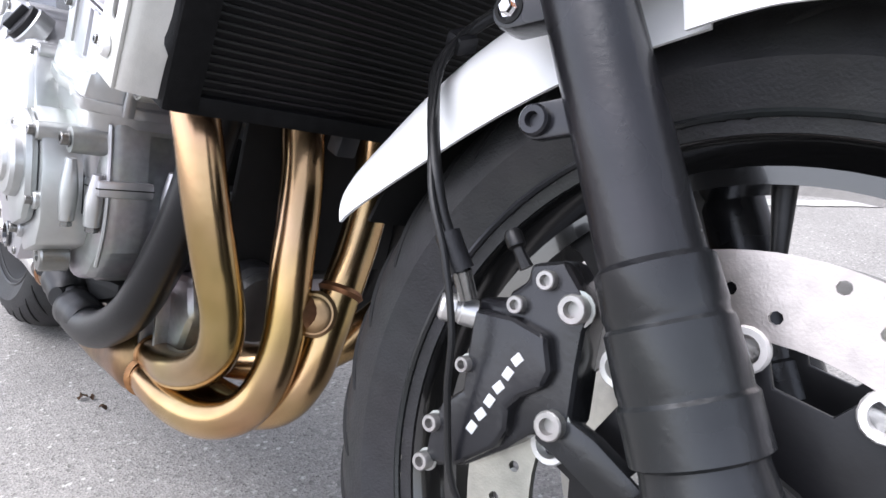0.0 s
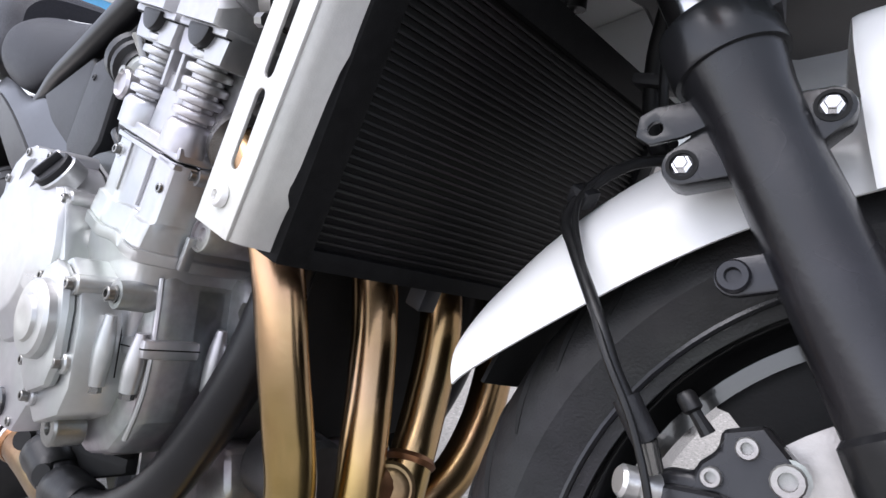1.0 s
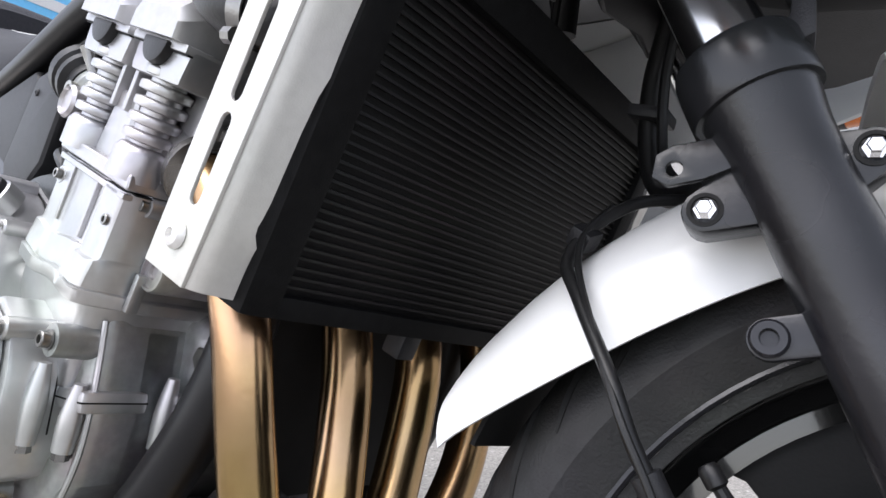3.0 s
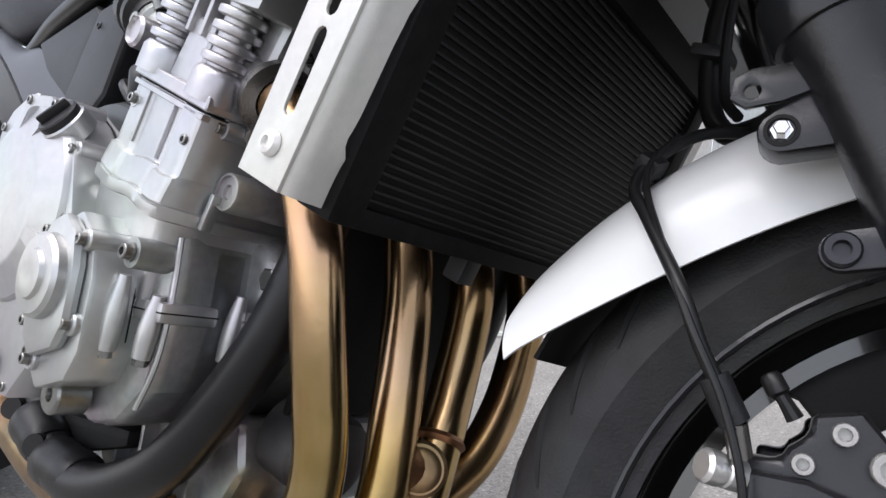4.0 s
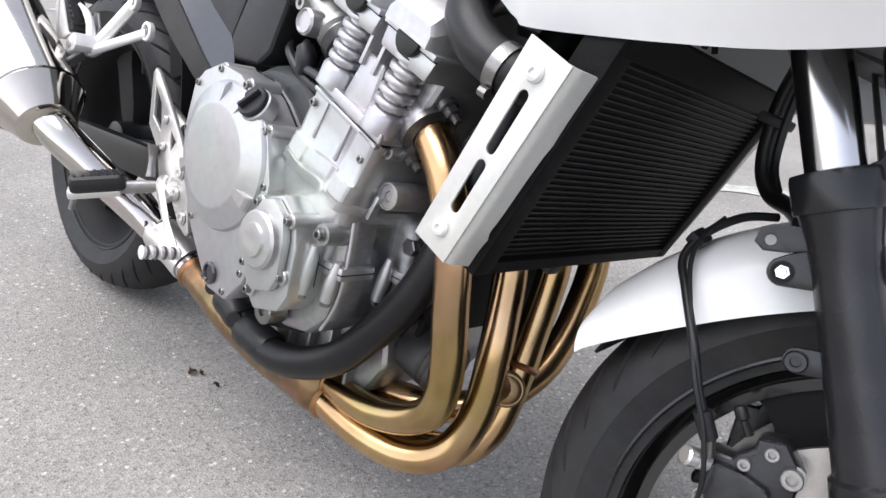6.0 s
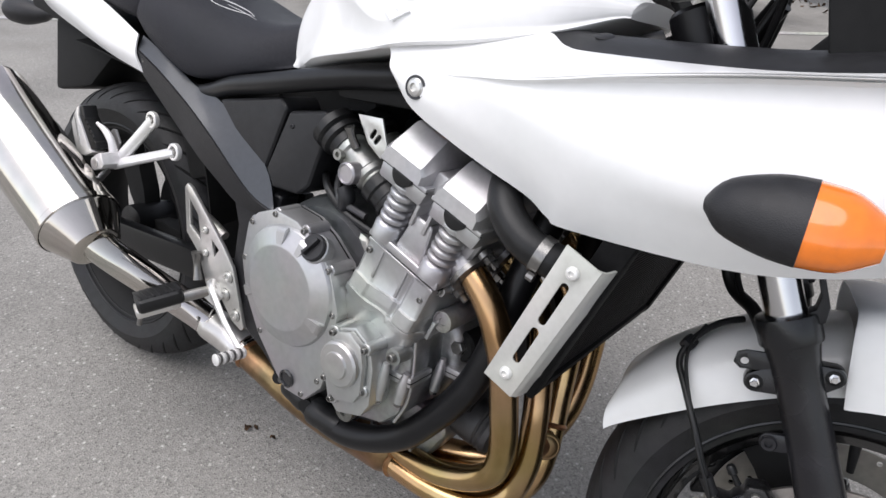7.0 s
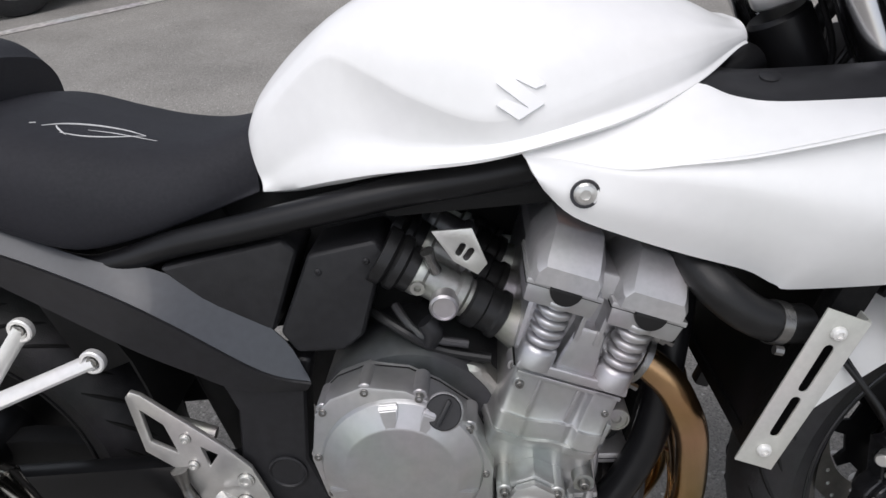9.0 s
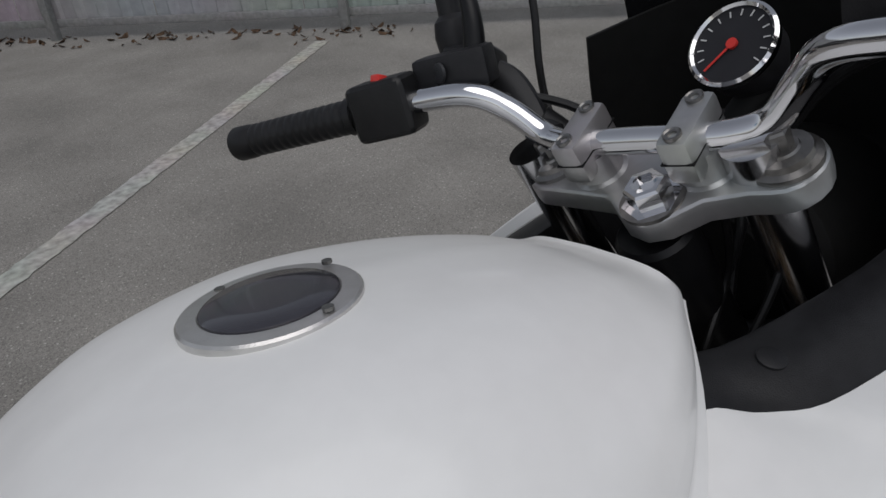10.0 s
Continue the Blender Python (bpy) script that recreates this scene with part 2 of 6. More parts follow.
def lathe(profile, centre, axis=(0, 1, 0), seg=32, bm=None, closed=False):
    """A turned piece: (radius, height along the axis) from one end to the other."""
    bm = bm or bmesh.new()
    q = Vector((0, 0, 1)).rotation_difference(Vector(axis))
    c = Vector(centre)
    rings = []
    for r, h in profile:
        if r < 1e-6:
            rings.append([bm.verts.new(c + q @ Vector((0, 0, h)))])
        else:
            rings.append([bm.verts.new(c + q @ Vector((r * math.cos(a), r * math.sin(a), h))) for a in (2 * math.pi * k / seg for k in range(seg))])
    pairs = list(zip(rings, rings[1:])) + ([(rings[-1], rings[0])] if closed else [])
    for a, b in pairs:
        for k in range(seg):
            j = (k + 1) % seg
            if len(a) == 1 and len(b) > 1:
                bm.faces.new((a[0], b[j], b[k]))
            elif len(b) == 1 and len(a) > 1:
                bm.faces.new((a[k], a[j], b[0]))
            elif len(a) > 1:
                bm.faces.new((a[k], a[j], b[j], b[k]))
    if not closed:
        for ring in (rings[0], rings[-1]):
            if len(ring) > 1:
                bm.faces.new(ring)
    return bm


def slab(outline, y0, y1, bevel=0.003, holes=(), bm=None, seg=2):
    """A plate cut along an outline in the x-z plane, between two widths, with rounded edges and holes right through."""
    bm = bm or bmesh.new()
    w = bmesh.new()
    loops = [outline, *holes]
    edges = []
    for lp in loops:
        vs = [w.verts.new((x, y0, z)) for x, z in lp]
        edges += [w.edges.new((vs[i], vs[(i + 1) % len(vs)])) for i in range(len(vs))]
    if holes:
        bmesh.ops.triangle_fill(w, use_beauty=True, edges=edges)
    else:
        w.faces.new(w.verts[:])
    top = bmesh.ops.extrude_face_region(w, geom=w.faces[:])
    bmesh.ops.translate(w, verts=[v for v in top["geom"] if isinstance(v, bmesh.types.BMVert)], vec=(0, y1 - y0, 0))
    bmesh.ops.recalc_face_normals(w, faces=w.faces)
    if bevel:
        es = [e for e in w.edges if len(e.link_faces) == 2 and e.calc_face_angle(0) > 0.6]
        bmesh.ops.bevel(w, geom=es, offset=bevel, segments=seg, affect="EDGES", profile=0.6, clamp_overlap=True)
    me = bpy.data.meshes.new("tmp")
    w.to_mesh(me)
    w.free()
    bm.from_mesh(me)
    bpy.data.meshes.remove(me)
    return bm


def ring2(cx, cz, r, n=20, a0=0.0, a1=360.0):
    """Points on an arc in the x-z plane."""
    full = abs(a1 - a0) >= 360
    return [(cx + r * math.cos(radians(a0 + (a1 - a0) * k / (n if full else n - 1))), cz + r * math.sin(radians(a0 + (a1 - a0) * k / (n if full else n - 1)))) for k in range(n)]


def slot2(a, b, r, n=6):
    """The outline of a long hole with round ends from a to b in the x-z plane."""
    ang = math.degrees(math.atan2(b[1] - a[1], b[0] - a[0]))
    return ring2(b[0], b[1], r, n, ang - 90, ang + 90) + ring2(a[0], a[1], r, n, ang + 90, ang + 270)


def box(size, m, bevel=0.003, bm=None, seg=2):
    bm = bm or bmesh.new()
    w = bmesh.new()
    bmesh.ops.create_cube(w, size=1)
    bmesh.ops.scale(w, verts=w.verts, vec=size)
    if bevel:
        bmesh.ops.bevel(w, geom=w.edges[:], offset=bevel, segments=seg, affect="EDGES", profile=0.6, clamp_overlap=True)
    bmesh.ops.transform(w, verts=w.verts, matrix=m)
    me = bpy.data.meshes.new("tmp")
    w.to_mesh(me)
    w.free()
    bm.from_mesh(me)
    bpy.data.meshes.remove(me)
    return bm


def sheet(rows, nu=5, nv=5, thick=0.0, mirror=False):
    """A smooth skin through rows of points (spline both ways); thick gives it a back."""
    dense = [spline(r, nu) for r in rows]
    cols = [spline([tuple(d[i]) for d in dense], nv) for i in range(len(dense[0]))]
    bm = bmesh.new()
    g = [[bm.verts.new(Vector(p) if not mirror else Vector((p[0], -p[1], p[2]))) for p in c] for c in cols]
    for i in range(len(g) - 1):
        for j in range(len(g[0]) - 1):
            bm.faces.new((g[i][j], g[i + 1][j], g[i + 1][j + 1], g[i][j + 1]))
    bmesh.ops.recalc_face_normals(bm, faces=bm.faces)
    if thick:
        bmesh.ops.solidify(bm, geom=bm.faces[:], thickness=thick)
    return bm


def shell(sections, nx=6, ny=4, cap=True, split=0):
    """A closed skin, alike on both sides of y=0: for each x the points (y, z) from the top middle down to the bottom, y to one side."""
    rows = []
    for x, half in sections:
        h = [(x, -y, z) for y, z in half]
        o = [(x, y, z) for y, z in reversed(half) if y > 1e-6]
        side = spline(h[:split + 1], ny)[:-1] + spline(h[split:], ny) if split else spline(h, ny)
        if split:
            o2 = [(x, -v[1], v[2]) for v in side[::-1] if v[1] < -1e-6]
            rows.append(side + [Vector(v) for v in o2])
            continue
        rows.append(side + (spline(o + ([h[0]] if half[0][0] < 1e-6 else []), ny)[:-1] if o else []))
    n = len(rows[0])
    dense = [spline([tuple(r[i]) for r in rows], nx) for i in range(n)]
    bm = bmesh.new()
    g = [[bm.verts.new(p) for p in col] for col in dense]
    m = len(g[0])
    for i in range(n):
        j = (i + 1) % n
        for k in range(m - 1):
            bm.faces.new((g[i][k], g[j][k], g[j][k + 1], g[i][k + 1]))
    if cap:
        bm.faces.new([g[i][0] for i in range(n)])
        bm.faces.new([g[i][-1] for i in reversed(range(n))])
    return bm


def bolt_mesh(r, h, kind="socket"):
    """A bolt head that looks along -y: socket (hollow hexagon), hex, button or flange."""
    bm = bmesh.new()
    if kind == "hex":
        lathe([(r * 1.35, 0), (r * 1.35, h * 0.25), (r, h * 0.25), (r, h * 0.92), (r * 0.85, h), (0, h)], (0, 0, 0), (0, -1, 0), 6, bm)
    elif kind == "button":
        lathe([(r, 0), (r * 0.98, h * 0.35), (r * 0.8, h * 0.8), (r * 0.45, h), (r * 0.42, h * 0.45), (0, h * 0.45)], (0, 0, 0), (0, -1, 0), 16, bm)
    else:
        lathe([(r * 1.25, 0), (r * 1.25, h * 0.12), (r, h * 0.14), (r, h * 0.9), (r * 0.9, h), (r * 0.55, h), (r * 0.52, h * 0.4), (0, h * 0.4)], (0, 0, 0), (0, -1, 0), 14, bm)
    return bm


def bolt(at, r=0.006, h=0.007, parent=None, mat=None, kind="socket", turn=(0, 0, 0), label=""):
    ob = part("bolt", bolt_mesh(r, h, kind), mat or ZINC, parent, label)
    ob.matrix_basis = pose(*at, *turn)
    return ob


# ---- ground, parking lines and fence ----
def ground_sheet():
    bm = bmesh.new()
    size = [-400, -60, -20, -8, -4, -2, -1, 0, 1, 2, 3, 4, 6, 9, 14, 24, 60, 400]
    g = [[bm.verts.new((x, y, 0.0)) for y in size] for x in size]
    for i in range(len(size) - 1):
        for j in range(len(size) - 1):
            bm.faces.new((g[i][j], g[i + 1][j], g[i + 1][j + 1], g[i][j + 1]))
    return tagged(part("ground", bm, ASPHALT), "pale grey worn asphalt of the car park", "ground", kind="structure")


ground_sheet()


def paint_line(a, b, width):
    """A worn painted line on the asphalt, with uneven edges."""
    bm = bmesh.new()
    a, b = Vector((*a, 0)), Vector((*b, 0))
    d = (b - a).normalized()
    s = Vector((-d.y, d.x, 0)) * width / 2
    n = int((b - a).length / 0.04)
    rng = random.Random(5)
    prev = None
    for i in range(n + 1):
        c = a + (b - a) * i / n
        row = [bm.verts.new(c + s * (1 + rng.uniform(-0.12, 0.08)) + Vector((0, 0, 0.004))), bm.verts.new(c - s * (1 + rng.uniform(-0.12, 0.08)) + Vector((0, 0, 0.004)))]
        if prev:
            bm.faces.new((prev[0], row[0], row[1], prev[1]))
        prev = row
    return tagged(part("parking_line", bm, LINE), "worn white parking line painted on the asphalt", "road marking", "parking lines", "structure")


paint_line((-0.85, 1.08), (2.90, 4.57), 0.115)
paint_line((-4.6, 1.33), (0.75, 6.41), 0.115)


def fence(p, q, height):
    """A fence of ribbed sheet on square posts, with one sheet a part."""
    root = tagged(new("fence"), "grey ribbed sheet-metal fence on square posts", "fence", kind="structure")
    p, q = Vector((*p, 0)), Vector((*q, 0))
    d = (q - p).normalized()
    nrm = Vector((-d.y, d.x, 0))
    length = (q - p).length
    n = int(length / 1.3)
    for i in range(n):
        bm = bmesh.new()
        w, pitch = 1.29, 0.215
        prev = None
        for k in range(7):
            for u, out in ((0, 0), (0.11, 0), (0.13, 0.02), (0.19, 0.02)):
                x = k * pitch + u - (0.0)
                if x > w:
                    continue
                at = p + d * (i * 1.3 + x) - nrm * out
                row = [bm.verts.new(at + Vector((0, 0, 0.09))), bm.verts.new(at + Vector((0, 0, height)))]
                if prev:
                    bm.faces.new((prev[0], row[0], row[1], prev[1]))
                prev = row
        part("sheet", bm, FENCE, root, sharp=10)
    yaw = math.degrees(math.atan2(d.y, d.x))
    for i in range(int(length / 2.6) + 1):
        at = p + d * (i * 2.6 + 0.35) - nrm * 0.09
        part("post", box((0.07, 0.07, height + 0.05), pose(at.x, at.y, (height + 0.05) / 2, 0, 0, yaw), 0.006), POST, root)
    mid = (p + q) / 2 - nrm * 0.04
    for z in (0.13, height - 0.25):
        part("rail", box((length, 0.035, 0.06), pose(mid.x, mid.y, z, 0, 0, yaw), 0.004), POST, root)
    rng = random.Random(3)
    bm = bmesh.new()
    for i in range(420):
        at = p + d * rng.uniform(length * 0.1, length * 0.75) - nrm * abs(rng.gauss(0.16, 0.13))
        r = rng.uniform(0.015, 0.05)
        m = pose(at.x, at.y, 0.012, rng.uniform(-40, 40), rng.uniform(-40, 40), rng.uniform(0, 360))
        vs = [bm.verts.new(m @ Vector((r * math.cos(a), 0.55 * r * math.sin(a), 0.2 * r * math.cos(2 * a)))) for a in (k * math.pi / 3 for k in range(6))]
        bm.faces.new(vs)
    tagged(part("leaf_litter", bm, LITTER), "brown dead leaves and twigs along the foot of the fence", "leaf litter", kind="stuff")
    return root


fence((-8.0, 16.1), (7.6, 0.5), 3.0)
BADGE = material("pale_badge_metal", (0.78, 0.78, 0.78), 0.3, 0.35, 0.03, 40, coat=0.4)


def dry_leaf(x, y, size, seed):
    """One crumpled dry leaf on the asphalt."""
    r = random.Random(seed)
    bm = bmesh.new()
    mid = bm.verts.new((x, y, 0.010))
    ring = [bm.verts.new((x + size * r.uniform(0.45, 1.0) * math.cos(a), y + size * r.uniform(0.35, 0.8) * math.sin(a), r.uniform(0.003, 0.014))) for a in (k * math.pi / 5 for k in range(10))]
    for k in range(10):
        bm.faces.new((mid, ring[k], ring[(k + 1) % 10]))
    bmesh.ops.solidify(bm, geom=bm.faces[:], thickness=0.001)
    tagged(part("dry_leaf", bm, LITTER), "small dark crumpled dry leaf on the asphalt", "leaf", "leaves on the asphalt")


dry_leaf(0.426, -0.046, 0.012, 1)
dry_leaf(0.437, -0.034, 0.007, 2)
dry_leaf(0.488, -0.033, 0.009, 3)
SIGN_BLUE = material("blue_sign_paint", (0.10, 0.42, 0.72), 0.4, 0, 0.06, 20, big=2, big_amount=0.1)


def sign_board(at, yaw, width, height, foot, color, label):
    """A flat board on two posts, with plain pale bars for writing that cannot be read."""
    root = tagged(new("sign_board"), label, "sign board")
    m = Matrix.Translation(at) @ Matrix.Rotation(radians(yaw), 4, "Z")
    part("panel", box((width, 0.05, height), m, 0.008), color, root)
    for k in range(2):
        part("lettering_bar", box((width * 0.7, 0.012, height * 0.12), m @ pose(0, -0.032, height * (0.18 - 0.36 * k)), 0), MARK, root)
    for s in (-1, 1):
        h = at[2] - foot
        part("post", box((0.08, 0.08, h), m @ pose(s * width * 0.4, 0.07, -h / 2), 0.005), POST, root)


sign_board((-9.6, 4.1, 3.65), 112, 3.4, 1.4, 0.0, SIGN_BLUE, "light blue sign board with pale writing on two posts")
sign_board((-5.3, 19.9, 3.75), -56, 3.0, 0.9, 0.0, SIGN_BLUE, "light blue sign board above the fence")
sign_board((-4.05, 17.35, 2.0), -56, 0.9, 0.35, 0.0, RED, "small red sign board in front of the fence")


# ---- the parked car beyond the second line ----
CAR_PAINT = material("dark_grey_car_paint", (0.07, 0.072, 0.075), 0.35, 0.2, 0.05, 40, coat=0.8, big_amount=0.05)


def parked_car(at, yaw):
    """A saloon car; its own x runs ahead, the origin lies on the ground under the middle of its rear axle."""
    root = tagged(new("parked_car"), "dark grey parked saloon car on black tyres", "car")
    root.matrix_basis = pose(at[0], at[1], 0, 0, 0, yaw)
    side = [(-0.95, 0.42), (-0.98, 0.60), (-0.90, 0.88), (-0.55, 0.95), (0.0, 0.97), (1.0, 0.96), (2.1, 0.93), (2.9, 0.84), (3.3, 0.70), (3.38, 0.48), (3.30, 0.26), (2.98, 0.24)]
    side += ring2(2.60, 0.31, 0.37, 9, -8, 188) + [(2.15, 0.22), (0.45, 0.22)] + ring2(0.0, 0.31, 0.37, 9, -8, 188) + [(-0.50, 0.26), (-0.85, 0.30)]
    part("body", slab(side, -0.86, 0.86, 0.05, seg=4), CAR_PAINT, root, "dark grey painted body")
    cabin = [(-0.45, 0.95), (0.05, 1.32), (0.35, 1.42), (1.2, 1.44), (1.55, 1.38), (2.15, 0.94)]
    part("roof", slab(cabin, -0.66, 0.66, 0.08, seg=4), CAR_PAINT, root)
    for s in (-1, 1):
        part("side_window", slab([(-0.18, 0.98), (0.14, 1.28), (0.40, 1.36), (1.16, 1.38), (1.46, 1.32), (1.92, 0.98)], s * 0.655, s * 0.668, 0.002), GLASS_DARK, root)
        part("sill", box((1.9, 0.03, 0.10), pose(1.30, s * 0.85, 0.25), 0.01), BLACK_PLASTIC, root)
        part("headlight", box((0.10, 0.30, 0.12), pose(3.30, s * 0.62, 0.64), 0.03), BRIGHT_ALU, root)
        part("tail_light", box((0.06, 0.26, 0.14), pose(-0.95, s * 0.66, 0.74), 0.02), RED, root)
        for x in (0.0, 2.6):
            w = new("wheel")
            w.parent = root
            c = (x, s * 0.76, 0.31)
            part("tyre", lathe([(0.20, -0.095), (0.27, -0.10), (0.300, -0.092), (0.310, -0.07), (0.310, 0.07), (0.300, 0.092), (0.27, 0.10), (0.20, 0.095)], c, (0, s, 0), 56, closed=True), RUBBER, w, "black car tyre")
            part("rim", lathe([(0.205, -0.08), (0.205, 0.082), (0.19, 0.086), (0.18, 0.06), (0.06, 0.05), (0.05, 0.07), (0, 0.07)], c, (0, s, 0), 40), ALU, w)
            for k in range(5):
                a = 72 * k + 20
                part("spoke", slab([(x + r * math.cos(radians(a + d)), 0.31 + r * math.sin(radians(a + d))) for r, d in ((0.05, -30), (0.185, -9), (0.185, 9), (0.05, 30))], s * 0.83, s * 0.815, 0.004), ALU, w)
    return root


parked_car((-2.95, 4.55), 43)

# ---- the motorcycle ----
bike = tagged(new("motorcycle"), "white half-faired motorcycle with gold-tinted exhaust headers, leaning on its side stand", "motorcycle")
bike.matrix_basis = STAND
FW, RW = (1.448, 0.0, 0.263), (0.0, 0.0, 0.315)
FORK_FOOT, FORK_WAY = Vector((1.356, 0, 0.522)), Vector((-0.4263, 0, 0.9046))
STEER_Y = -0.008


def carry(before, m):
    """Moves the parts of the motorcycle that were added since the set before was taken."""
    for ob in bike.children:
        if ob not in before:
            ob.matrix_basis = m @ ob.matrix_basis


def wheel(name, c, tyre_r, width, bead, spokes, parent, label, first=113):
    """Tyre, rim and spokes of a cast wheel round the y axis."""
    root = new(name)
    root.parent = parent
    tagged(root, label)
    hw = width / 2
    prof = []
    for k in range(19):
        a = math.pi * k / 18
        y = -hw * math.cos(a)
        s = math.sin(a)
        prof.append((bead + (tyre_r - bead) * (s ** 0.55 if s > 0 else 0), y if abs(y) < hw * 0.985 else math.copysign(hw * 0.93, y)))
    prof[0], prof[-1] = (bead, -hw * 0.80), (bead, hw * 0.80)
    inner = [(bead - 0.006, hw * 0.78), (bead - 0.006, -hw * 0.78)]
    tyre = part("tyre", lathe(prof + inner, c, (0, 1, 0), 120, closed=True), RUBBER, root, "black road tyre with curved tread grooves")
    # thin dark bars paint the shade of tread grooves curving from crown to shoulder
    for side in (-1, 1):
        for j in range(34):
            bm = bmesh.new()
            pts = []
            for k in range(7):
                u = 0.30 + 0.42 * k / 6
                a = math.pi / 2 * (1 - u)
                y = side * hw * math.cos(a)
                r = bead + (tyre_r - bead) * math.sin(a) ** 0.55 - 0.0018
                th = 2 * math.pi * (j + 0.5 * (side > 0)) / 34 + 0.40 * u + 0.16 * u * u
                pts.append((c[0] + r * math.cos(th), c[1] + y, c[2] + r * math.sin(th)))
            part("groove", tube(pts, [0.0012, 0.0030, 0.0034, 0.0034, 0.0032, 0.0028, 0.0012], 5, 2), MATT_BLACK, tyre)
    hr = hw * 0.82
    half = [(bead - 0.030, 0.0), (bead - 0.030, 0.026), (bead - 0.020, hr - 0.024), (bead - 0.010, hr - 0.010), (bead - 0.004, hr - 0.003), (bead + 0.002, hr - 0.0005), (bead + 0.006, hr - 0.004)]
    rim_prof = [(r, -y) for r, y in reversed(half[1:])] + half + [(bead - 0.002, hr - 0.012), (bead - 0.018, 0.02), (bead - 0.018, -0.02), (bead - 0.002, -hr + 0.012)]
    part("rim", lathe(rim_prof, c, (0, 1, 0), 96, closed=True), GLOSS_BLACK if name == "front_wheel" else MATT_BLACK, root, "black cast rim")
    for s in (-1, 1):
        lip = [(bead + 0.0070, s * (hr - 0.003)), (bead + 0.0062, s * (hr + 0.0022)), (bead + 0.0040, s * (hr + 0.0030)), (bead + 0.0022, s * (hr + 0.0015)), (bead + 0.0015, s * (hr - 0.003))]
        part("rim_lip", lathe(lip, c, (0, 1, 0), 96, closed=True), FORK_BLACK if name == "front_wheel" else BLACK_PAINT, root, "thin rolled rim lip that catches the light")
    part("hub", lathe([(0.02, -0.055), (0.042, -0.05), (0.046, -0.02), (0.046, 0.02), (0.042, 0.05), (0.02, 0.055)], c, (0, 1, 0), 32), BLACK_PAINT, root)
    for k in range(spokes):
        ca, sa = math.cos(radians(first + 360 * k / spokes)), math.sin(radians(first + 360 * k / spokes))
        half = [(0.036, 0.022), (0.070, 0.030), (0.110, 0.032), (0.160, 0.033), (bead - 0.040, 0.037), (bead - 0.032, 0.044), (bead - 0.026, 0.058)]
        out = [(c[0] + r * ca - w * sa, c[2] + r * sa + w * ca) for r, w in half] + [(c[0] + r * ca + w * sa, c[2] + r * sa - w * ca) for r, w in reversed(half)]
        part("spoke", slab(out, -0.020, 0.020, 0.006), MATT_BLACK, root)
    v = radians(96)
    stem = part("valve_stem", tube([(c[0] + (bead - 0.024) * math.cos(v), c[1], c[2] + (bead - 0.024) * math.sin(v)), (c[0] + (bead - 0.062) * math.cos(v), c[1], c[2] + (bead - 0.062) * math.sin(v)), (c[0] + (bead - 0.075) * math.cos(v), c[1], c[2] + (bead - 0.075) * math.sin(v))], [0.0075, 0.0052, 0.0042], 12, 2), HOSE, root)
    part("valve_cap", lathe([(0.0046, 0), (0.0046, 0.010), (0.0038, 0.012), (0, 0.012)], (c[0] + (bead - 0.042) * math.cos(v), c[1], c[2] + (bead - 0.042) * math.sin(v)), (-math.cos(v), 0, -math.sin(v)), 14), BRIGHT_ALU, stem, "bright valve cap")
    return root


# the steering stands turned to the left; AXIS is a point of the steering axis
AXIS = Vector((1.1164, -0.010, 0.9377))
STEERING = Matrix.Translation(AXIS) @ Matrix.Rotation(0.17, 4, FORK_WAY) @ Matrix.Translation(-AXIS)
AXLE = STEERING @ pose(-0.004, 0.0138, -0.0046)
HOSES = Matrix(((0.99683, -0.06968, 0.03836, -0.02645), (0.07131, 0.99653, -0.04299, -0.06036), (-0.03524, 0.04559, 0.99834, 0.04753), (0, 0, 0, 1)))
front_wheel = wheel("front_wheel", FW, 0.3027, 0.125, 0.2233, 3, bike, "front wheel with black cast spokes and twin brake discs", 123)
front_wheel.matrix_basis = AXLE
rear_wheel = wheel("rear_wheel", RW, 0.315, 0.172, 0.222, 3, bike, "rear wheel with a wide tyre on a black cast rim")


def brake_disc(c, y, r1, r0, parent):
    """A drilled rotor on a black carrier with round bobbins."""
    root = new("brake_disc")
    root.parent = parent
    root["label"] = "drilled steel brake disc on a black carrier"
    holes = []
    for k in range(36):
        a = 360 * k / 36
        rr = r0 + (r1 - r0) * (0.28, 0.55, 0.80)[k % 3]
        holes.append(ring2(c[0] + rr * math.cos(radians(a)), c[2] + rr * math.sin(radians(a)), 0.0036, 8))
    holes.append(ring2(c[0], c[2], r0, 60))
    part("rotor", slab(ring2(c[0], c[2], r1, 90), y - 0.0025, y + 0.0025, 0, holes), DISC, root, "drilled steel rotor")
    arms = []
    for k in range(10):
        a = 36 * k + 24
        arms += [(c[0] + rr * math.cos(radians(a + d)), c[2] + rr * math.sin(radians(a + d))) for rr, d in ((r0 - 0.022, -9), (r0 - 0.002, -5), (r0 - 0.002, 5), (r0 - 0.022, 9))]
    part("carrier", slab(arms, y + math.copysign(0.001, -y), y + math.copysign(0.007, -y), 0.001, [ring2(c[0], c[2], 0.05, 30)]), BLACK_PAINT, root)
    for k in range(10):
        a = radians(36 * k + 24)
        part("bobbin", lathe([(0.0125, -0.002), (0.0125, 0.004), (0.0115, 0.0058), (0.0082, 0.0058), (0.0076, -0.001), (0, -0.001)], (c[0] + (r0 - 0.006) * math.cos(a), y, c[2] + (r0 - 0.006) * math.sin(a)), (0, -1 if y < 0 else 1, 0), 18), BRIGHT_ALU, root)
    return root


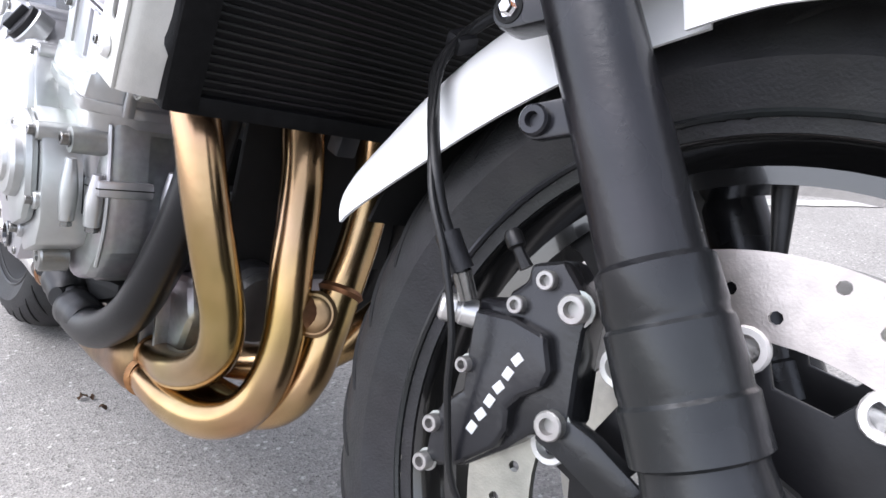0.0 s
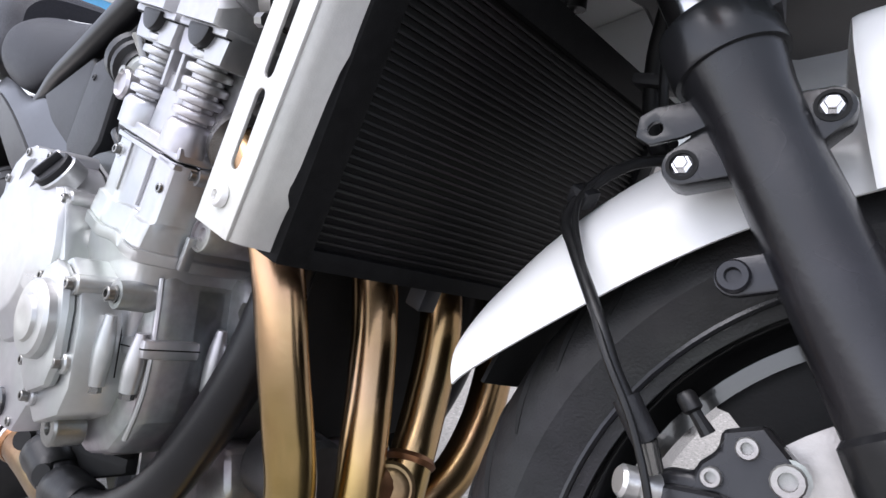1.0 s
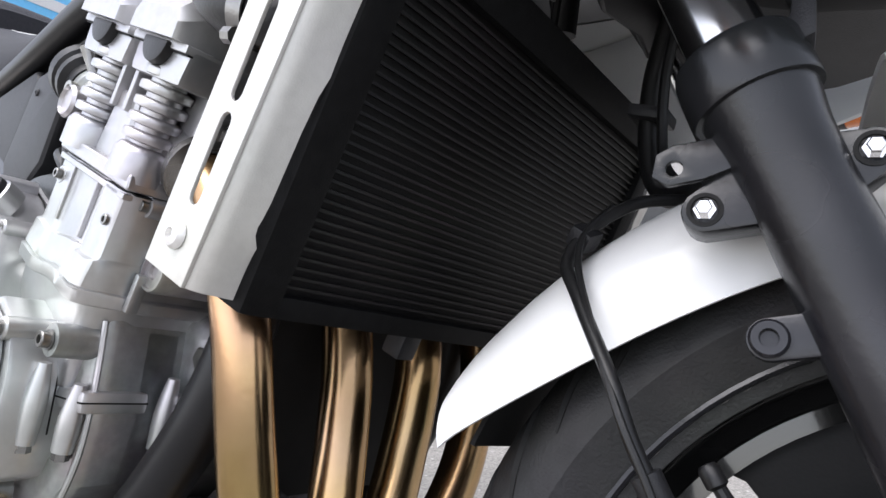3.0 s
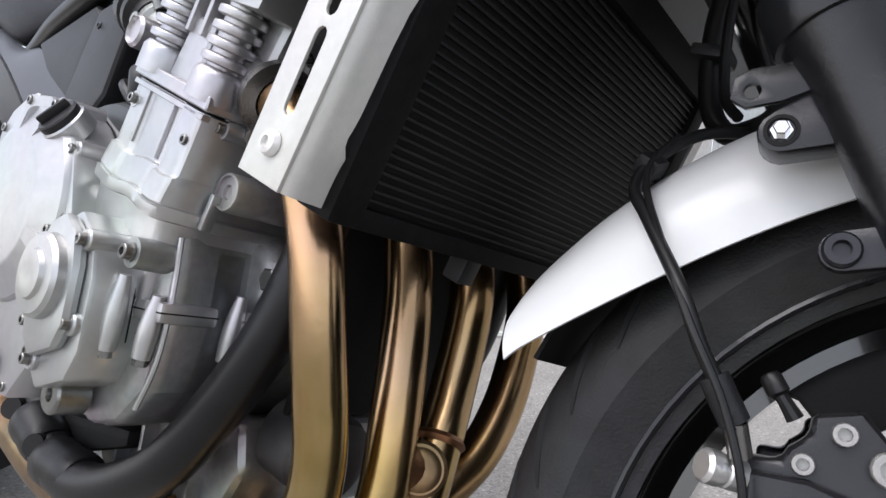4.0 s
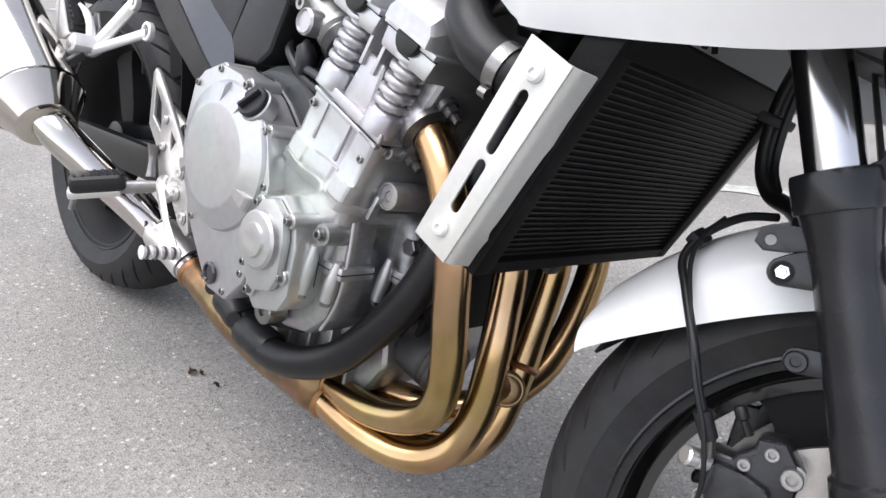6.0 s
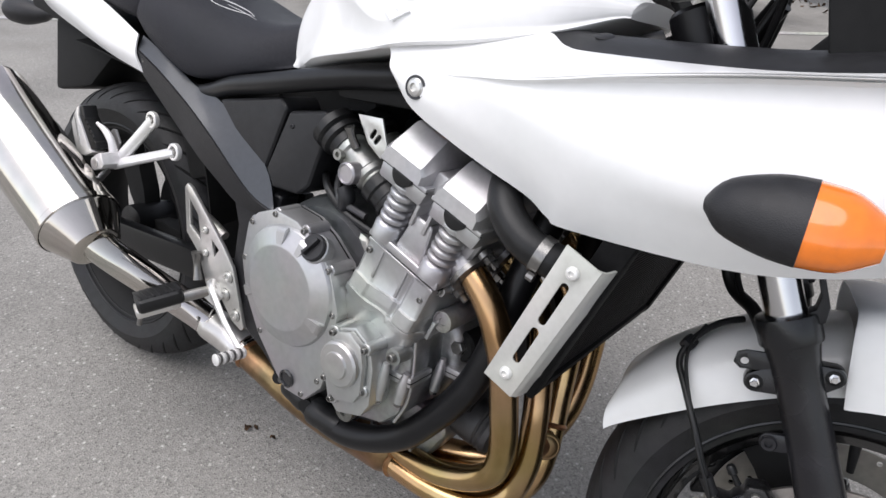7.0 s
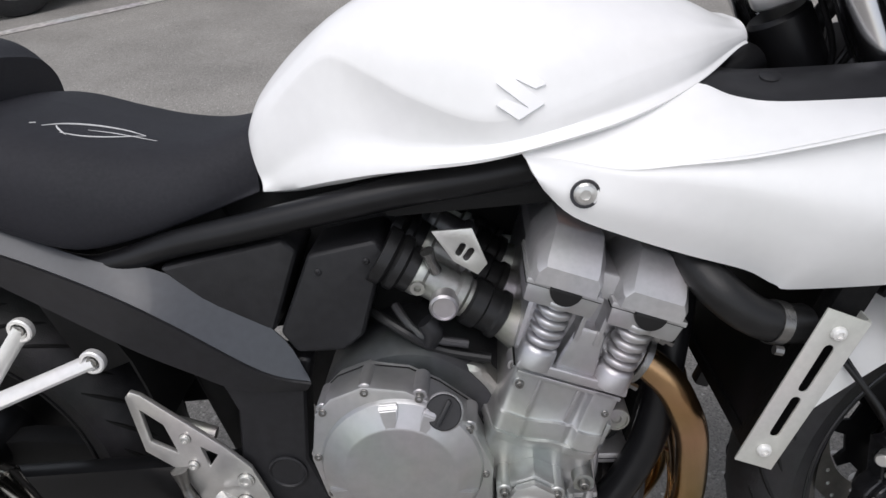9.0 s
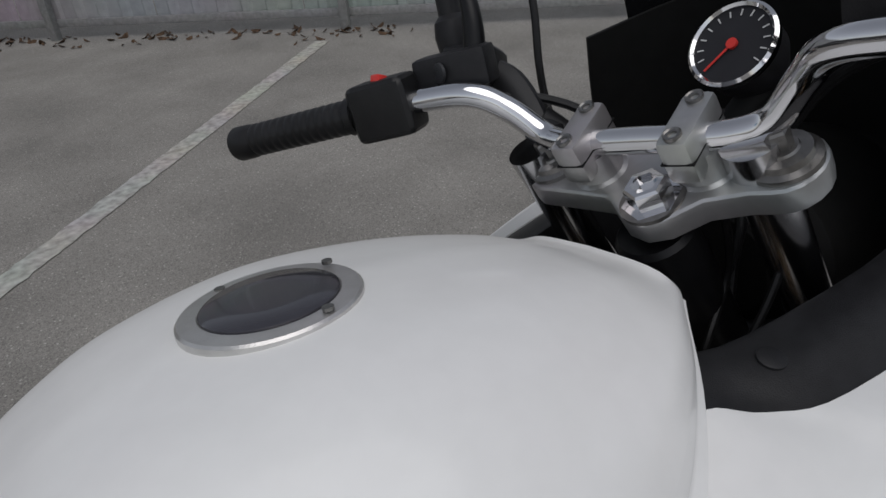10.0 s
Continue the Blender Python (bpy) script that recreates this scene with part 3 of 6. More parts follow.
# unseen disc and bar on the chain side, added to darken the wheel's openings
part("wheel_blind", lathe([(0.03, 0.0), (0.112, 0.0), (0.116, 0.003), (0.112, 0.006), (0.03, 0.006)], (RW[0], 0.092, RW[2]), (0, 1, 0), 48), BLACK_PAINT, rear_wheel, "dark disc added to block the view through the rear wheel")
part("wheel_blind_bar", box((0.50, 0.03, 0.05), pose(0.16, 0.10, 0.425, 0, -6, 0), 0.01), MATT_BLACK, bike, "black bar added to darken the view through the rear wheel")
for y in (-0.066, 0.066):
    brake_disc(FW, y, 0.155, 0.111, bike).matrix_basis = AXLE
sensor = bmesh.new()
slots = []
for k in range(40):
    a0 = 9 * k
    slots.append([(FW[0] + r * math.cos(radians(a0 + d)), FW[2] + r * math.sin(radians(a0 + d))) for r, d in ((0.043, -2), (0.051, -2), (0.051, 2), (0.043, 2))])
part("sensor_ring", slab(ring2(FW[0], FW[2], 0.055, 60), -0.090, -0.088, 0, slots + [ring2(FW[0], FW[2], 0.034, 40)], sensor), ZINC, front_wheel, "slotted steel sensor ring")


def fork_point(s, y):
    """A point on a fork leg: s metres up the leg from the level of the mudguard bolts."""
    p = FORK_FOOT + FORK_WAY * s
    return (p.x, y, p.z)


def fork_leg(y, near):
    root = new("fork_leg")
    root.parent = bike
    root.matrix_basis = STEERING @ pose(-0.015, 0.006, -0.008)
    root["label"] = "black fork leg with a chromed upper tube"
    up = tuple(FORK_WAY)
    o = fork_point(0, y)
    low = [(0.0, -0.305), (0.024, -0.303), (0.029, -0.29), (0.030, -0.235), (0.0285, -0.222), (0.0285, -0.219), (0.0318, -0.217), (0.0318, -0.192), (0.0302, -0.190), (0.0302, -0.187),
           (0.0306, -0.185), (0.0300, -0.158), (0.0284, -0.156), (0.0284, -0.153), (0.0292, -0.151), (0.0284, -0.130), (0.0252, -0.127), (0.0242, -0.05), (0.0236, 0.02), (0.0252, 0.045), (0.0278, 0.062), (0.0284, 0.0655), (0.0312, 0.066), (0.0318, 0.068), (0.0318, 0.092), (0.0308, 0.0955), (0.022, 0.097)]
    part("lower_leg", lathe(low, o, up, 40), FORK_BLACK, root, "satin black lower leg with turned rings")
    # dust seal collar with an upright stone guard ahead of the tube
    ahead = Vector((FORK_WAY.z, 0, -FORK_WAY.x))
    c = Vector(o)
    out = [c + ahead * u + FORK_WAY * v for u, v in ((0.020, 0.084), (0.034, 0.084), (0.041, 0.100), (0.043, 0.205), (0.0385, 0.206), (0.035, 0.112), (0.028, 0.099), (0.020, 0.097))]
    part("stone_guard", slab([(q.x, q.z) for q in out], y - 0.013, y + 0.013, 0.003), BLACK_PLASTIC, root, "black plastic stone guard")
    part("upper_tube", lathe([(0.0207, 0.09), (0.0207, 0.500)], o, up, 32), HARD_CHROME, root, "chromed upper tube")
    return root


fork_r = fork_leg(STEER_Y - 0.100, True)
fork_l = fork_leg(STEER_Y + 0.100, False)
# mudguard lugs and the axle clamp of each leg
for y, side, root in ((STEER_Y - 0.100, -1, fork_r), (STEER_Y + 0.100, 1, fork_l)):
    for a in (Vector((1.307, 0, 0.527)), Vector((1.376, 0, 0.557))):
        c = FORK_FOOT + FORK_WAY * (a - FORK_FOOT).dot(FORK_WAY)
        d = (a - c).normalized()
        nrm = Vector((-d.z, 0, d.x))
        c = c + d * 0.012
        arc = [a + d * 0.0115 * math.cos(t) + nrm * 0.0115 * math.sin(t) for t in (1.5, 1.1, 0.7, 0.35, 0, -0.35, -0.7, -1.1, -1.5)]
        out = [(v.x, v.z) for v in (*arc, c - nrm * 0.019, c + nrm * 0.019)]
        lug = part("lug", slab(out, y + side * -0.018, y + side * 0.004, 0.003), FORK_BLACK, root)
        # matt black ring: paints the shade of a counterbore round the bolt
        part("dark_recess", lathe([(0.0086, 0.0), (0.0086, 0.0012), (0.0066, 0.0013), (0.0062, 0.0004), (0, 0.0004)], (a.x, y + side * 0.0036, a.z), (0, side, 0), 20), MATT_BLACK, lug)
        bolt((a.x, y + side * 0.0035, a.z), 0.0040, 0.006, root, CHROME, "hex", (0, 0, 0 if side < 0 else 180), "bright hexagon bolt")
    part("axle_clamp", slab([(1.425, 0.300), (1.405, 0.26), (1.415, 0.225), (1.45, 0.215), (1.485, 0.235), (1.49, 0.27), (1.475, 0.305)], y - 0.022, y + 0.022, 0.008), FORK_BLACK, root)
    part("axle_end", lathe([(0.017, 0), (0.017, 0.006), (0.012, 0.007), (0.010, 0.002), (0, 0.002)], (FW[0], y + side * 0.021, FW[2]), (0, side, 0), 20), ZINC, root)
# plate with a hole on the back of the leg, for the hose guide
part("hose_plate", slab([(1.282, 0.555), (1.281, 0.543), (1.289, 0.538), (1.306, 0.542), (1.330, 0.553), (1.324, 0.566), (1.290, 0.560)], -0.115, -0.111, 0.001, [ring2(1.2915, 0.5475, 0.0042, 12)]), FORK_BLACK, fork_r)
stay = part("mudguard_stay", slab(slot2((1.338, 0.467), (1.368, 0.474), 0.0098, 9), -0.114, -0.106, 0.0015), FORK_BLACK, fork_r)
part("stay_bush", lathe([(0.0086, 0), (0.0086, 0.004), (0.0074, 0.0055), (0.0042, 0.0055), (0.0036, 0.001), (0, 0.001)], (1.338, -0.1138, 0.467), (0, -1, 0), 20), FORK_BLACK, stay)


def mudguard():
    """White mudguard: a long pointed tail behind the fork, a wider flared front half ahead of it."""
    root = new("front_mudguard")
    root.parent = bike
    root["label"] = "glossy white front mudguard with a pointed tail"

    def band(sections, boxy=False):
        rows = []
        for a, rc, hw, re, drop in sections:
            prof = [(-hw * 0.97, re, drop), (-hw, re + (rc - re) * 0.30, drop * 0.8), (-hw * 0.99, re + (rc - re) * 0.70, drop * 0.4), (-hw * 0.88, re + (rc - re) * 0.93, 0), (-hw * 0.5, re + (rc - re) * 0.985, 0), (0, rc, 0)] if boxy else [(-hw, re, drop), (-hw * 0.99, re + (rc - re) * 0.30, drop * 0.8), (-hw * 0.90, re + (rc - re) * 0.62, drop * 0.5), (-hw * 0.62, re + (rc - re) * 0.90, 0), (-hw * 0.3, re + (rc - re) * 0.99, 0), (0, rc, 0)]
            prof += [(-y, r, dd) for y, r, dd in prof[-2::-1]]
            rows.append([(FW[0] + r * math.cos(radians(a + dd)), y, FW[2] + r * math.sin(radians(a + dd))) for y, r, dd in prof])
        return sheet(rows, 4, 4, 0.003)

    # angle round the wheel, crest radius, half width, radius of the lower edge, degrees by which the edge runs on
    part("tail", band(((148.7, 0.345, 0.078, 0.3200, 8.7), (147.4, 0.347, 0.078, 0.315, 7.7), (144.3, 0.347, 0.078, 0.300, 5.0), (138, 0.346, 0.079, 0.282, 1.8), (130, 0.344, 0.080, 0.272, 0.5), (121, 0.342, 0.080, 0.267, 0), (112, 0.341, 0.078, 0.266, 0), (102, 0.341, 0.077, 0.268, 0))), WHITE, root)
    part("front", band(((102.3, 0.371, 0.100, 0.262, 1.4), (101, 0.372, 0.102, 0.262, 1.2), (97, 0.372, 0.104, 0.264, 0.6), (92, 0.368, 0.105, 0.266, 0), (80, 0.360, 0.102, 0.272, 0), (66, 0.346, 0.094, 0.284, 0), (54, 0.330, 0.080, 0.298, 0), (47, 0.318, 0.060, 0.308, 0)), True), WHITE, root)
    inner = []
    for a, r in ((155.5, 0.306), (150, 0.308), (142, 0.308), (132, 0.309), (120, 0.309)):
        inner.append([(FW[0] + r * math.cos(radians(a)), y, FW[2] + r * math.sin(radians(a))) for y in (-0.064, -0.032, 0.0, 0.032, 0.064)])
    part("liner", sheet(inner, 3, 3, 0.003), MATT_BLACK, root, "black inner liner under the tail")
    return root


mudguard().matrix_basis = AXLE


def caliper(y, side):
    root = new("brake_caliper")
    root.parent = bike
    root["label"] = "black four-piston brake caliper with bright bolts"
    out = [(1.343, 0.396), (1.364, 0.402), (1.378, 0.387), (1.386, 0.378), (1.383, 0.366), (1.383, 0.347), (1.384, 0.328), (1.385, 0.312), (1.375, 0.302), (1.363, 0.302), (1.349, 0.288), (1.323, 0.268), (1.297, 0.258), (1.293, 0.267), (1.299, 0.283), (1.296, 0.294), (1.303, 0.304), (1.316, 0.315), (1.315, 0.331), (1.313, 0.370), (1.331, 0.371), (1.334, 0.378), (1.343, 0.386)]
    body = part("body", slab(out, y, y - side * -0.030, 0.005, seg=3), FORK_BLACK, root, "satin black caliper body")
    if side < 0:
        face = [(1.317, 0.364), (1.344, 0.365), (1.366, 0.360), (1.372, 0.342), (1.369, 0.331), (1.357, 0.323), (1.351, 0.315), (1.352, 0.302), (1.347, 0.290), (1.323, 0.270), (1.301, 0.265), (1.301, 0.280), (1.306, 0.304), (1.319, 0.315), (1.318, 0.332)]
        part("face", slab(face, y - 0.040, y - 0.026, 0.005, seg=3), FORK_BLACK, body)
        # the maker's name as plain pale blocks
        for k in range(6):
            t = k / 5
            part("name_block", box((0.0068, 0.0012, 0.0056), pose(1.331 + 0.021 * t, y - 0.0404, 0.297 + 0.046 * t, 0, -66 + 14 * (k % 2), 0), 0.0012), MARK, body)
        for x, z, r, h in ((1.357, 0.389, 0.0058, 0.008), (1.341, 0.3715, 0.0054, 0.008), (1.319, 0.331, 0.0048, 0.014), (1.304, 0.2905, 0.0054, 0.014), (1.302, 0.266, 0.0056, 0.014), (1.376, 0.377, 0.0085, 0.010), (1.375, 0.312, 0.0085, 0.010)):
            bolt((x, y - 0.028 - (0.008 if h > 0.012 else 0), z), r, min(h, 0.009), root, CAST_RAW)
        part("bracket", slab([(1.370, 0.322), (1.364, 0.300), (1.385, 0.292), (1.430, 0.270), (1.440, 0.290), (1.400, 0.312)], y - 0.030, y - 0.016, 0.004), FORK_BLACK, root)
        nip = part("bleed_nipple", tube([(1.336, y - 0.02, 0.392), (1.331, y - 0.021, 0.399), (1.328, y - 0.021, 0.403)], [0.0045, 0.0036, 0.0036], 10, 2), HOSE, root)
        part("cap", lathe([(0.003, -0.002), (0.0056, 0.0), (0.0056, 0.008), (0.004, 0.0105), (0, 0.011)], (1.3275, y - 0.021, 0.4035), (-0.55, 0, 0.83), 14), HOSE, nip)
        bj = part("banjo", lathe([(0.0085, -0.006), (0.0085, 0.003), (0.0075, 0.004), (0.0075, 0.006), (0.0088, 0.007), (0.0088, 0.014), (0.007, 0.016), (0.0, 0.016)], (1.310, y - 0.036, 0.360), (-0.75, -0.6, 0.1), 20), ALU, root, "bright banjo fitting")
    return root


caliper(-0.082, -1).matrix_basis = STEERING @ pose(-0.024, 0.033, -0.0125)
caliper(0.118, 1).matrix_basis = STEERING @ pose(-0.024, -0.005, -0.0125)
placed = set(bike.children)
# brake hose: from behind the leg over the mudguard down to the caliper
hose = part("brake_hose", tube([(1.275, -0.018, 0.556), (1.252, -0.040, 0.549), (1.232, -0.062, 0.528), (1.226, -0.080, 0.505), (1.243, -0.100, 0.483), (1.272, -0.124, 0.446), (1.288, -0.130, 0.417), (1.300, -0.130, 0.398), (1.309, -0.128, 0.382), (1.312, -0.124, 0.368)], 0.0040, 12, 6), HOSE, bike, "black rubber brake hose")
part("ferrule", tube([(1.296, -0.131, 0.404), (1.302, -0.130, 0.394), (1.308, -0.128, 0.384)], 0.0076, 12, 2), BLACK_PLASTIC, hose)
part("crimp", tube([(1.308, -0.128, 0.384), (1.312, -0.124, 0.368)], 0.0058, 12, 1), ZINC, hose)
part("hose_clip", box((0.016, 0.018, 0.014), pose(1.229, -0.064, 0.522, 20, 30, 0), 0.004), BLACK_PLASTIC, hose)
part("sensor_cable", tube([(1.240, -0.048, 0.545), (1.232, -0.070, 0.525), (1.236, -0.088, 0.503), (1.256, -0.112, 0.470), (1.282, -0.134, 0.428), (1.304, -0.140, 0.392), (1.318, -0.142, 0.352), (1.320, -0.140, 0.31), (1.332, -0.132, 0.25), (1.38, -0.112, 0.22)], 0.0022, 10, 6), HOSE, bike, "thin black cable beside the brake hose")
part("hose_loop", tube([(1.240, 0.045, 0.72), (1.228, 0.050, 0.66), (1.232, 0.048, 0.60), (1.250, 0.035, 0.57), (1.280, 0.0, 0.565), (1.300, -0.05, 0.562)], 0.0085, 12, 6), HOSE, bike, "black hose between the fork legs")
part("hose_tie", box((0.030, 0.034, 0.010), pose(1.230, 0.049, 0.635, 0, 10, 0), 0.003), BLACK_PLASTIC, bike)
part("cable", tube([(1.250, 0.030, 0.72), (1.242, 0.032, 0.66), (1.246, 0.030, 0.60), (1.262, 0.010, 0.575)], 0.004, 10, 5), HOSE, bike)
carry(placed, HOSES)

# ---- radiator, its side guard and hoses ----
RAD_WAY, RAD_OUT = Vector((0.348, 0, 0.9375)), Vector((0.9375, 0, -0.348))
RAD_FOOT = Vector((1.103, 0, 0.457))


def rad_point(s, y, out=0.0):
    p = RAD_FOOT + RAD_WAY * s + RAD_OUT * out
    return Vector((p.x, y, p.z))


def rad_box(s0, s1, y0, y1, o0, o1, bevel=0.002):
    m = Matrix.Translation(rad_point((s0 + s1) / 2, (y0 + y1) / 2, (o0 + o1) / 2)) @ Matrix(((RAD_OUT.x, 0, RAD_WAY.x, 0), (0, 1, 0, 0), (RAD_OUT.z, 0, RAD_WAY.z, 0), (0, 0, 0, 1)))
    return box((o1 - o0, y1 - y0, s1 - s0), m, bevel)


radiator = new("radiator")
radiator.parent = bike
radiator["label"] = "black radiator with thin horizontal fins"
part("core", rad_box(0.004, 0.225, -0.19, 0.175, -0.026, -0.006), CORE, radiator)
part("bottom_rail", rad_box(-0.008, 0.006, -0.205, 0.185, -0.030, 0.001), RADIATOR, radiator)
part("top_rail", rad_box(0.205, 0.232, -0.205, 0.185, -0.030, 0.003), RADIATOR, radiator)
part("end_tank", rad_box(-0.008, 0.232, -0.212, -0.186, -0.032, 0.002, 0.004), RADIATOR, radiator)
part("end_tank", rad_box(-0.008, 0.232, 0.172, 0.196, -0.032, 0.002, 0.004), RADIATOR, radiator)
for k in range(33):
    part("fin", rad_box(0.010 + k * 0.0059, 0.0118 + k * 0.0059, -0.186, 0.172, -0.007, -0.0035, 0), FIN, radiator)
part("hanger", rad_box(-0.03, 0.0, -0.055, -0.035, -0.028, -0.010, 0.003), BLACK_PLASTIC, radiator)


def guard(side):
    """The silver side guard: a slotted plate that turns in over the radiator's edge."""
    root = new("radiator_guard")
    root.parent = bike
    root["label"] = "silver radiator side guard with two long slots"
    bm = bmesh.new()
    a, b, c, d = (1.0514, 0.4735), (1.0900, 0.4590), (1.1605, 0.6330), (1.1185, 0.6505)
    def at(u, v):
        return (a[0] + (d[0] - a[0]) * u + (b[0] - a[0]) * v, a[1] + (d[1] - a[1]) * u + (b[1] - a[1]) * v)
    holes = [slot2(at(0.235, 0.54), at(0.455, 0.54), 0.0050), slot2(at(0.54, 0.54), at(0.79, 0.54), 0.0050)]
    y = side * 0.240
    slab([a, b, c, d], y, y - side * 0.0025, 0.0006, holes, bm)
    part("side_plate", bm, SILVER, root)
    # front flange with a waisted inner edge
    rows = []
    for u, w in ((0.0, 0.036), (0.10, 0.037), (0.20, 0.024), (0.30, 0.025), (0.62, 0.026), (0.80, 0.034), (1.0, 0.036)):
        q = (b[0] + (c[0] - b[0]) * u, b[1] + (c[1] - b[1]) * u)
        p0 = Vector((q[0] - 0.004, y, q[1] + 0.0015))
        p1 = Vector((q[0] + 0.003, y - side * 0.007, q[1] - 0.001))
        p2 = Vector((q[0] + 0.007, y - side * w, q[1] - 0.003))
        rows.append([tuple(p0), tuple(p1), tuple((p1 + p2) / 2), tuple(p2)])
    part("front_flange", sheet(rows, 3, 3, 0.0025), SILVER, root)
    if side < 0:
        for u in (0.115, 0.890):
            p = at(u, 0.52)
            bolt((p[0], y - 0.0005, p[1]), 0.0078, 0.005, root, BRIGHT_ALU, "button")
    return root


guard(-1)
guard(1)
part("coolant_hose", tube([(0.985, -0.125, 0.690), (1.005, -0.175, 0.682), (1.025, -0.208, 0.660), (1.055, -0.218, 0.636), (1.085, -0.214, 0.622), (1.115, -0.200, 0.612)], 0.0205, 18, 6), HOSE, bike, "thick black rubber coolant hose")
clamp = part("hose_clamp", lathe([(0.0212, -0.006), (0.0225, -0.006), (0.0225, 0.006), (0.0212, 0.006)], (1.083, -0.2145, 0.6225), (0.93, 0.16, -0.33), 28, closed=True), ZINC, bike, "bright steel hose clamp")
part("screw", tube([(1.078, -0.232, 0.602), (1.086, -0.232, 0.600)], 0.005, 8, 1), ZINC, clamp)

# ---- exhaust ----
exhaust = new("exhaust")
exhaust.parent = bike
exhaust["label"] = "four gold-tinted header pipes into a polished silencer"
HEADERS = (
    ((0.945, -0.156, 0.562), (0.972, -0.158, 0.545), (1.001, -0.160, 0.516), (1.021, -0.159, 0.478), (1.0335, -0.1555, 0.440), (1.040, -0.147, 0.385), (1.0435, -0.135, 0.330), (1.039, -0.123, 0.289), (1.029, -0.118, 0.256), (1.003, -0.117, 0.231), (0.965, -0.117, 0.213), (0.925, -0.116, 0.203), (0.880, -0.109, 0.197), (0.832, -0.100, 0.193)),
    ((0.945, -0.066, 0.562), (0.970, -0.064, 0.548), (1.004, -0.062, 0.520), (1.028, -0.060, 0.475), (1.0405, -0.0600, 0.425), (1.050, -0.065, 0.375), (1.057, -0.071, 0.330), (1.059, -0.073, 0.270), (1.050, -0.080, 0.221), (1.028, -0.092, 0.189), (0.990, -0.105, 0.172), (0.940, -0.112, 0.167), (0.890, -0.113, 0.168), (0.832, -0.109, 0.1715)),
    ((0.945, 0.030, 0.562), (0.972, 0.029, 0.548), (1.008, 0.026, 0.520), (1.036, 0.021, 0.475), (1.050, 0.015, 0.430), (1.0535, 0.009, 0.390), (1.057, -0.002, 0.350), (1.063, -0.018, 0.312), (1.067, -0.034, 0.270), (1.063, -0.044, 0.232), (1.046, -0.056, 0.200), (1.012, -0.066, 0.182), (0.965, -0.074, 0.174), (0.832, -0.080, 0.174)),
    ((0.945, 0.122, 0.562), (0.972, 0.122, 0.548), (1.008, 0.121, 0.520), (1.034, 0.119, 0.475), (1.0485, 0.115, 0.425), (1.054, 0.101, 0.375), (1.057, 0.080, 0.328), (1.053, 0.050, 0.284), (1.036, 0.010, 0.248), (1.000, -0.020, 0.222), (0.955, -0.050, 0.210), (0.832, -0.076, 0.196)),
)
for pts in HEADERS:
    part("header_pipe", tube(pts, 0.0195, 22, 6), GOLD, exhaust, "gold heat-tinted header pipe")
    p = Vector(pts[0])
    d = (Vector(pts[1]) - p).normalized()
    part("port_flange", lathe([(0.0205, 0.020), (0.031, 0.020), (0.031, 0.027), (0.026, 0.028), (0.0205, 0.030)], p, d, 28, closed=True), ZINC, exhaust)
    part("port_stub", lathe([(0.030, -0.03), (0.0285, 0.0), (0.026, 0.019)], p, d, 28), CAST, exhaust)
    n = d.cross(Vector((0, 1, 0))).normalized()
    for v in (-1, 1):
        part("nut", lathe([(0.008, 0.026), (0.008, 0.036), (0.0045, 0.037), (0.0045, 0.046), (0, 0.046)], p + n * v * 0.034, d, 6), ZINC, exhaust)
        part("lug", lathe([(0.011, 0.0195), (0.011, 0.0265), (0.009, 0.0275)], p + n * v * 0.033, d, 16), ZINC, exhaust)
cross = part("balance_pipe", tube([(1.058, -0.074, 0.294), (1.062, -0.056, 0.291), (1.066, -0.036, 0.289)], 0.0190, 20, 4), WELD, exhaust, "rust-brown balance pipe between two headers")
part("end_cap", lathe([(0.0170, -0.030), (0.0185, -0.006), (0.0178, -0.001), (0.0155, 0.0015), (0.0110, 0.0030), (0.006, 0.0036), (0, 0.0038)], (1.0760, -0.0555, 0.292), (0.60, -0.78, 0.2), 28), BROWNED, cross, "rust-brown welded end cap")
part("weld_bead", lathe([(0.0185, -0.0030), (0.0212, 0), (0.0185, 0.0025)], (1.0745, -0.0540, 0.292), (0.60, -0.78, 0.2), 28, closed=False), BROWNED, cross)
part("weld_bead", lathe([(0.0195, -0.004), (0.0222, 0), (0.0195, 0.004)], (1.0640, -0.0200, 0.308), (0.14, -0.42, -0.9), 24), WELD, exhaust)
part("collector", tube([(0.846, -0.094, 0.181), (0.840, -0.095, 0.181), (0.826, -0.096, 0.181), (0.808, -0.098, 0.180), (0.77, -0.103, 0.176), (0.71, -0.108, 0.174), (0.62, -0.110, 0.184), (0.54, -0.109, 0.202), (0.475, -0.112, 0.219)], [0.030, 0.038, 0.0425, 0.041, 0.034, 0.029, 0.0275, 0.0275, 0.0275], 24, 6), BROWNED, exhaust, "heat-browned collector pipe")
for y, z in ((-0.1005, 0.1935), (-0.1090, 0.1710)):
    part("weld_bead", lathe([(0.0190, -0.004), (0.0232, -0.002), (0.0238, 0.001), (0.0190, 0.005)], (0.854, y - 0.002, z), (1, -0.15, 0.05), 24, closed=True), WELD, exhaust)
part("weld_bead", lathe([(0.028, -0.006), (0.0305, 0), (0.028, 0.006)], (0.494, -0.111, 0.2135), (-1, -0.05, 0.28), 24), WELD, exhaust)
part("link_pipe", tube([(0.495, -0.110, 0.2135), (0.445, -0.118, 0.232), (0.385, -0.147, 0.268), (0.325, -0.204, 0.324), (0.284, -0.243, 0.364), (0.248, -0.267, 0.392)], [0.029, 0.029, 0.028, 0.0285, 0.030, 0.030], 24, 6), STAINLESS, exhaust, "polished link pipe")
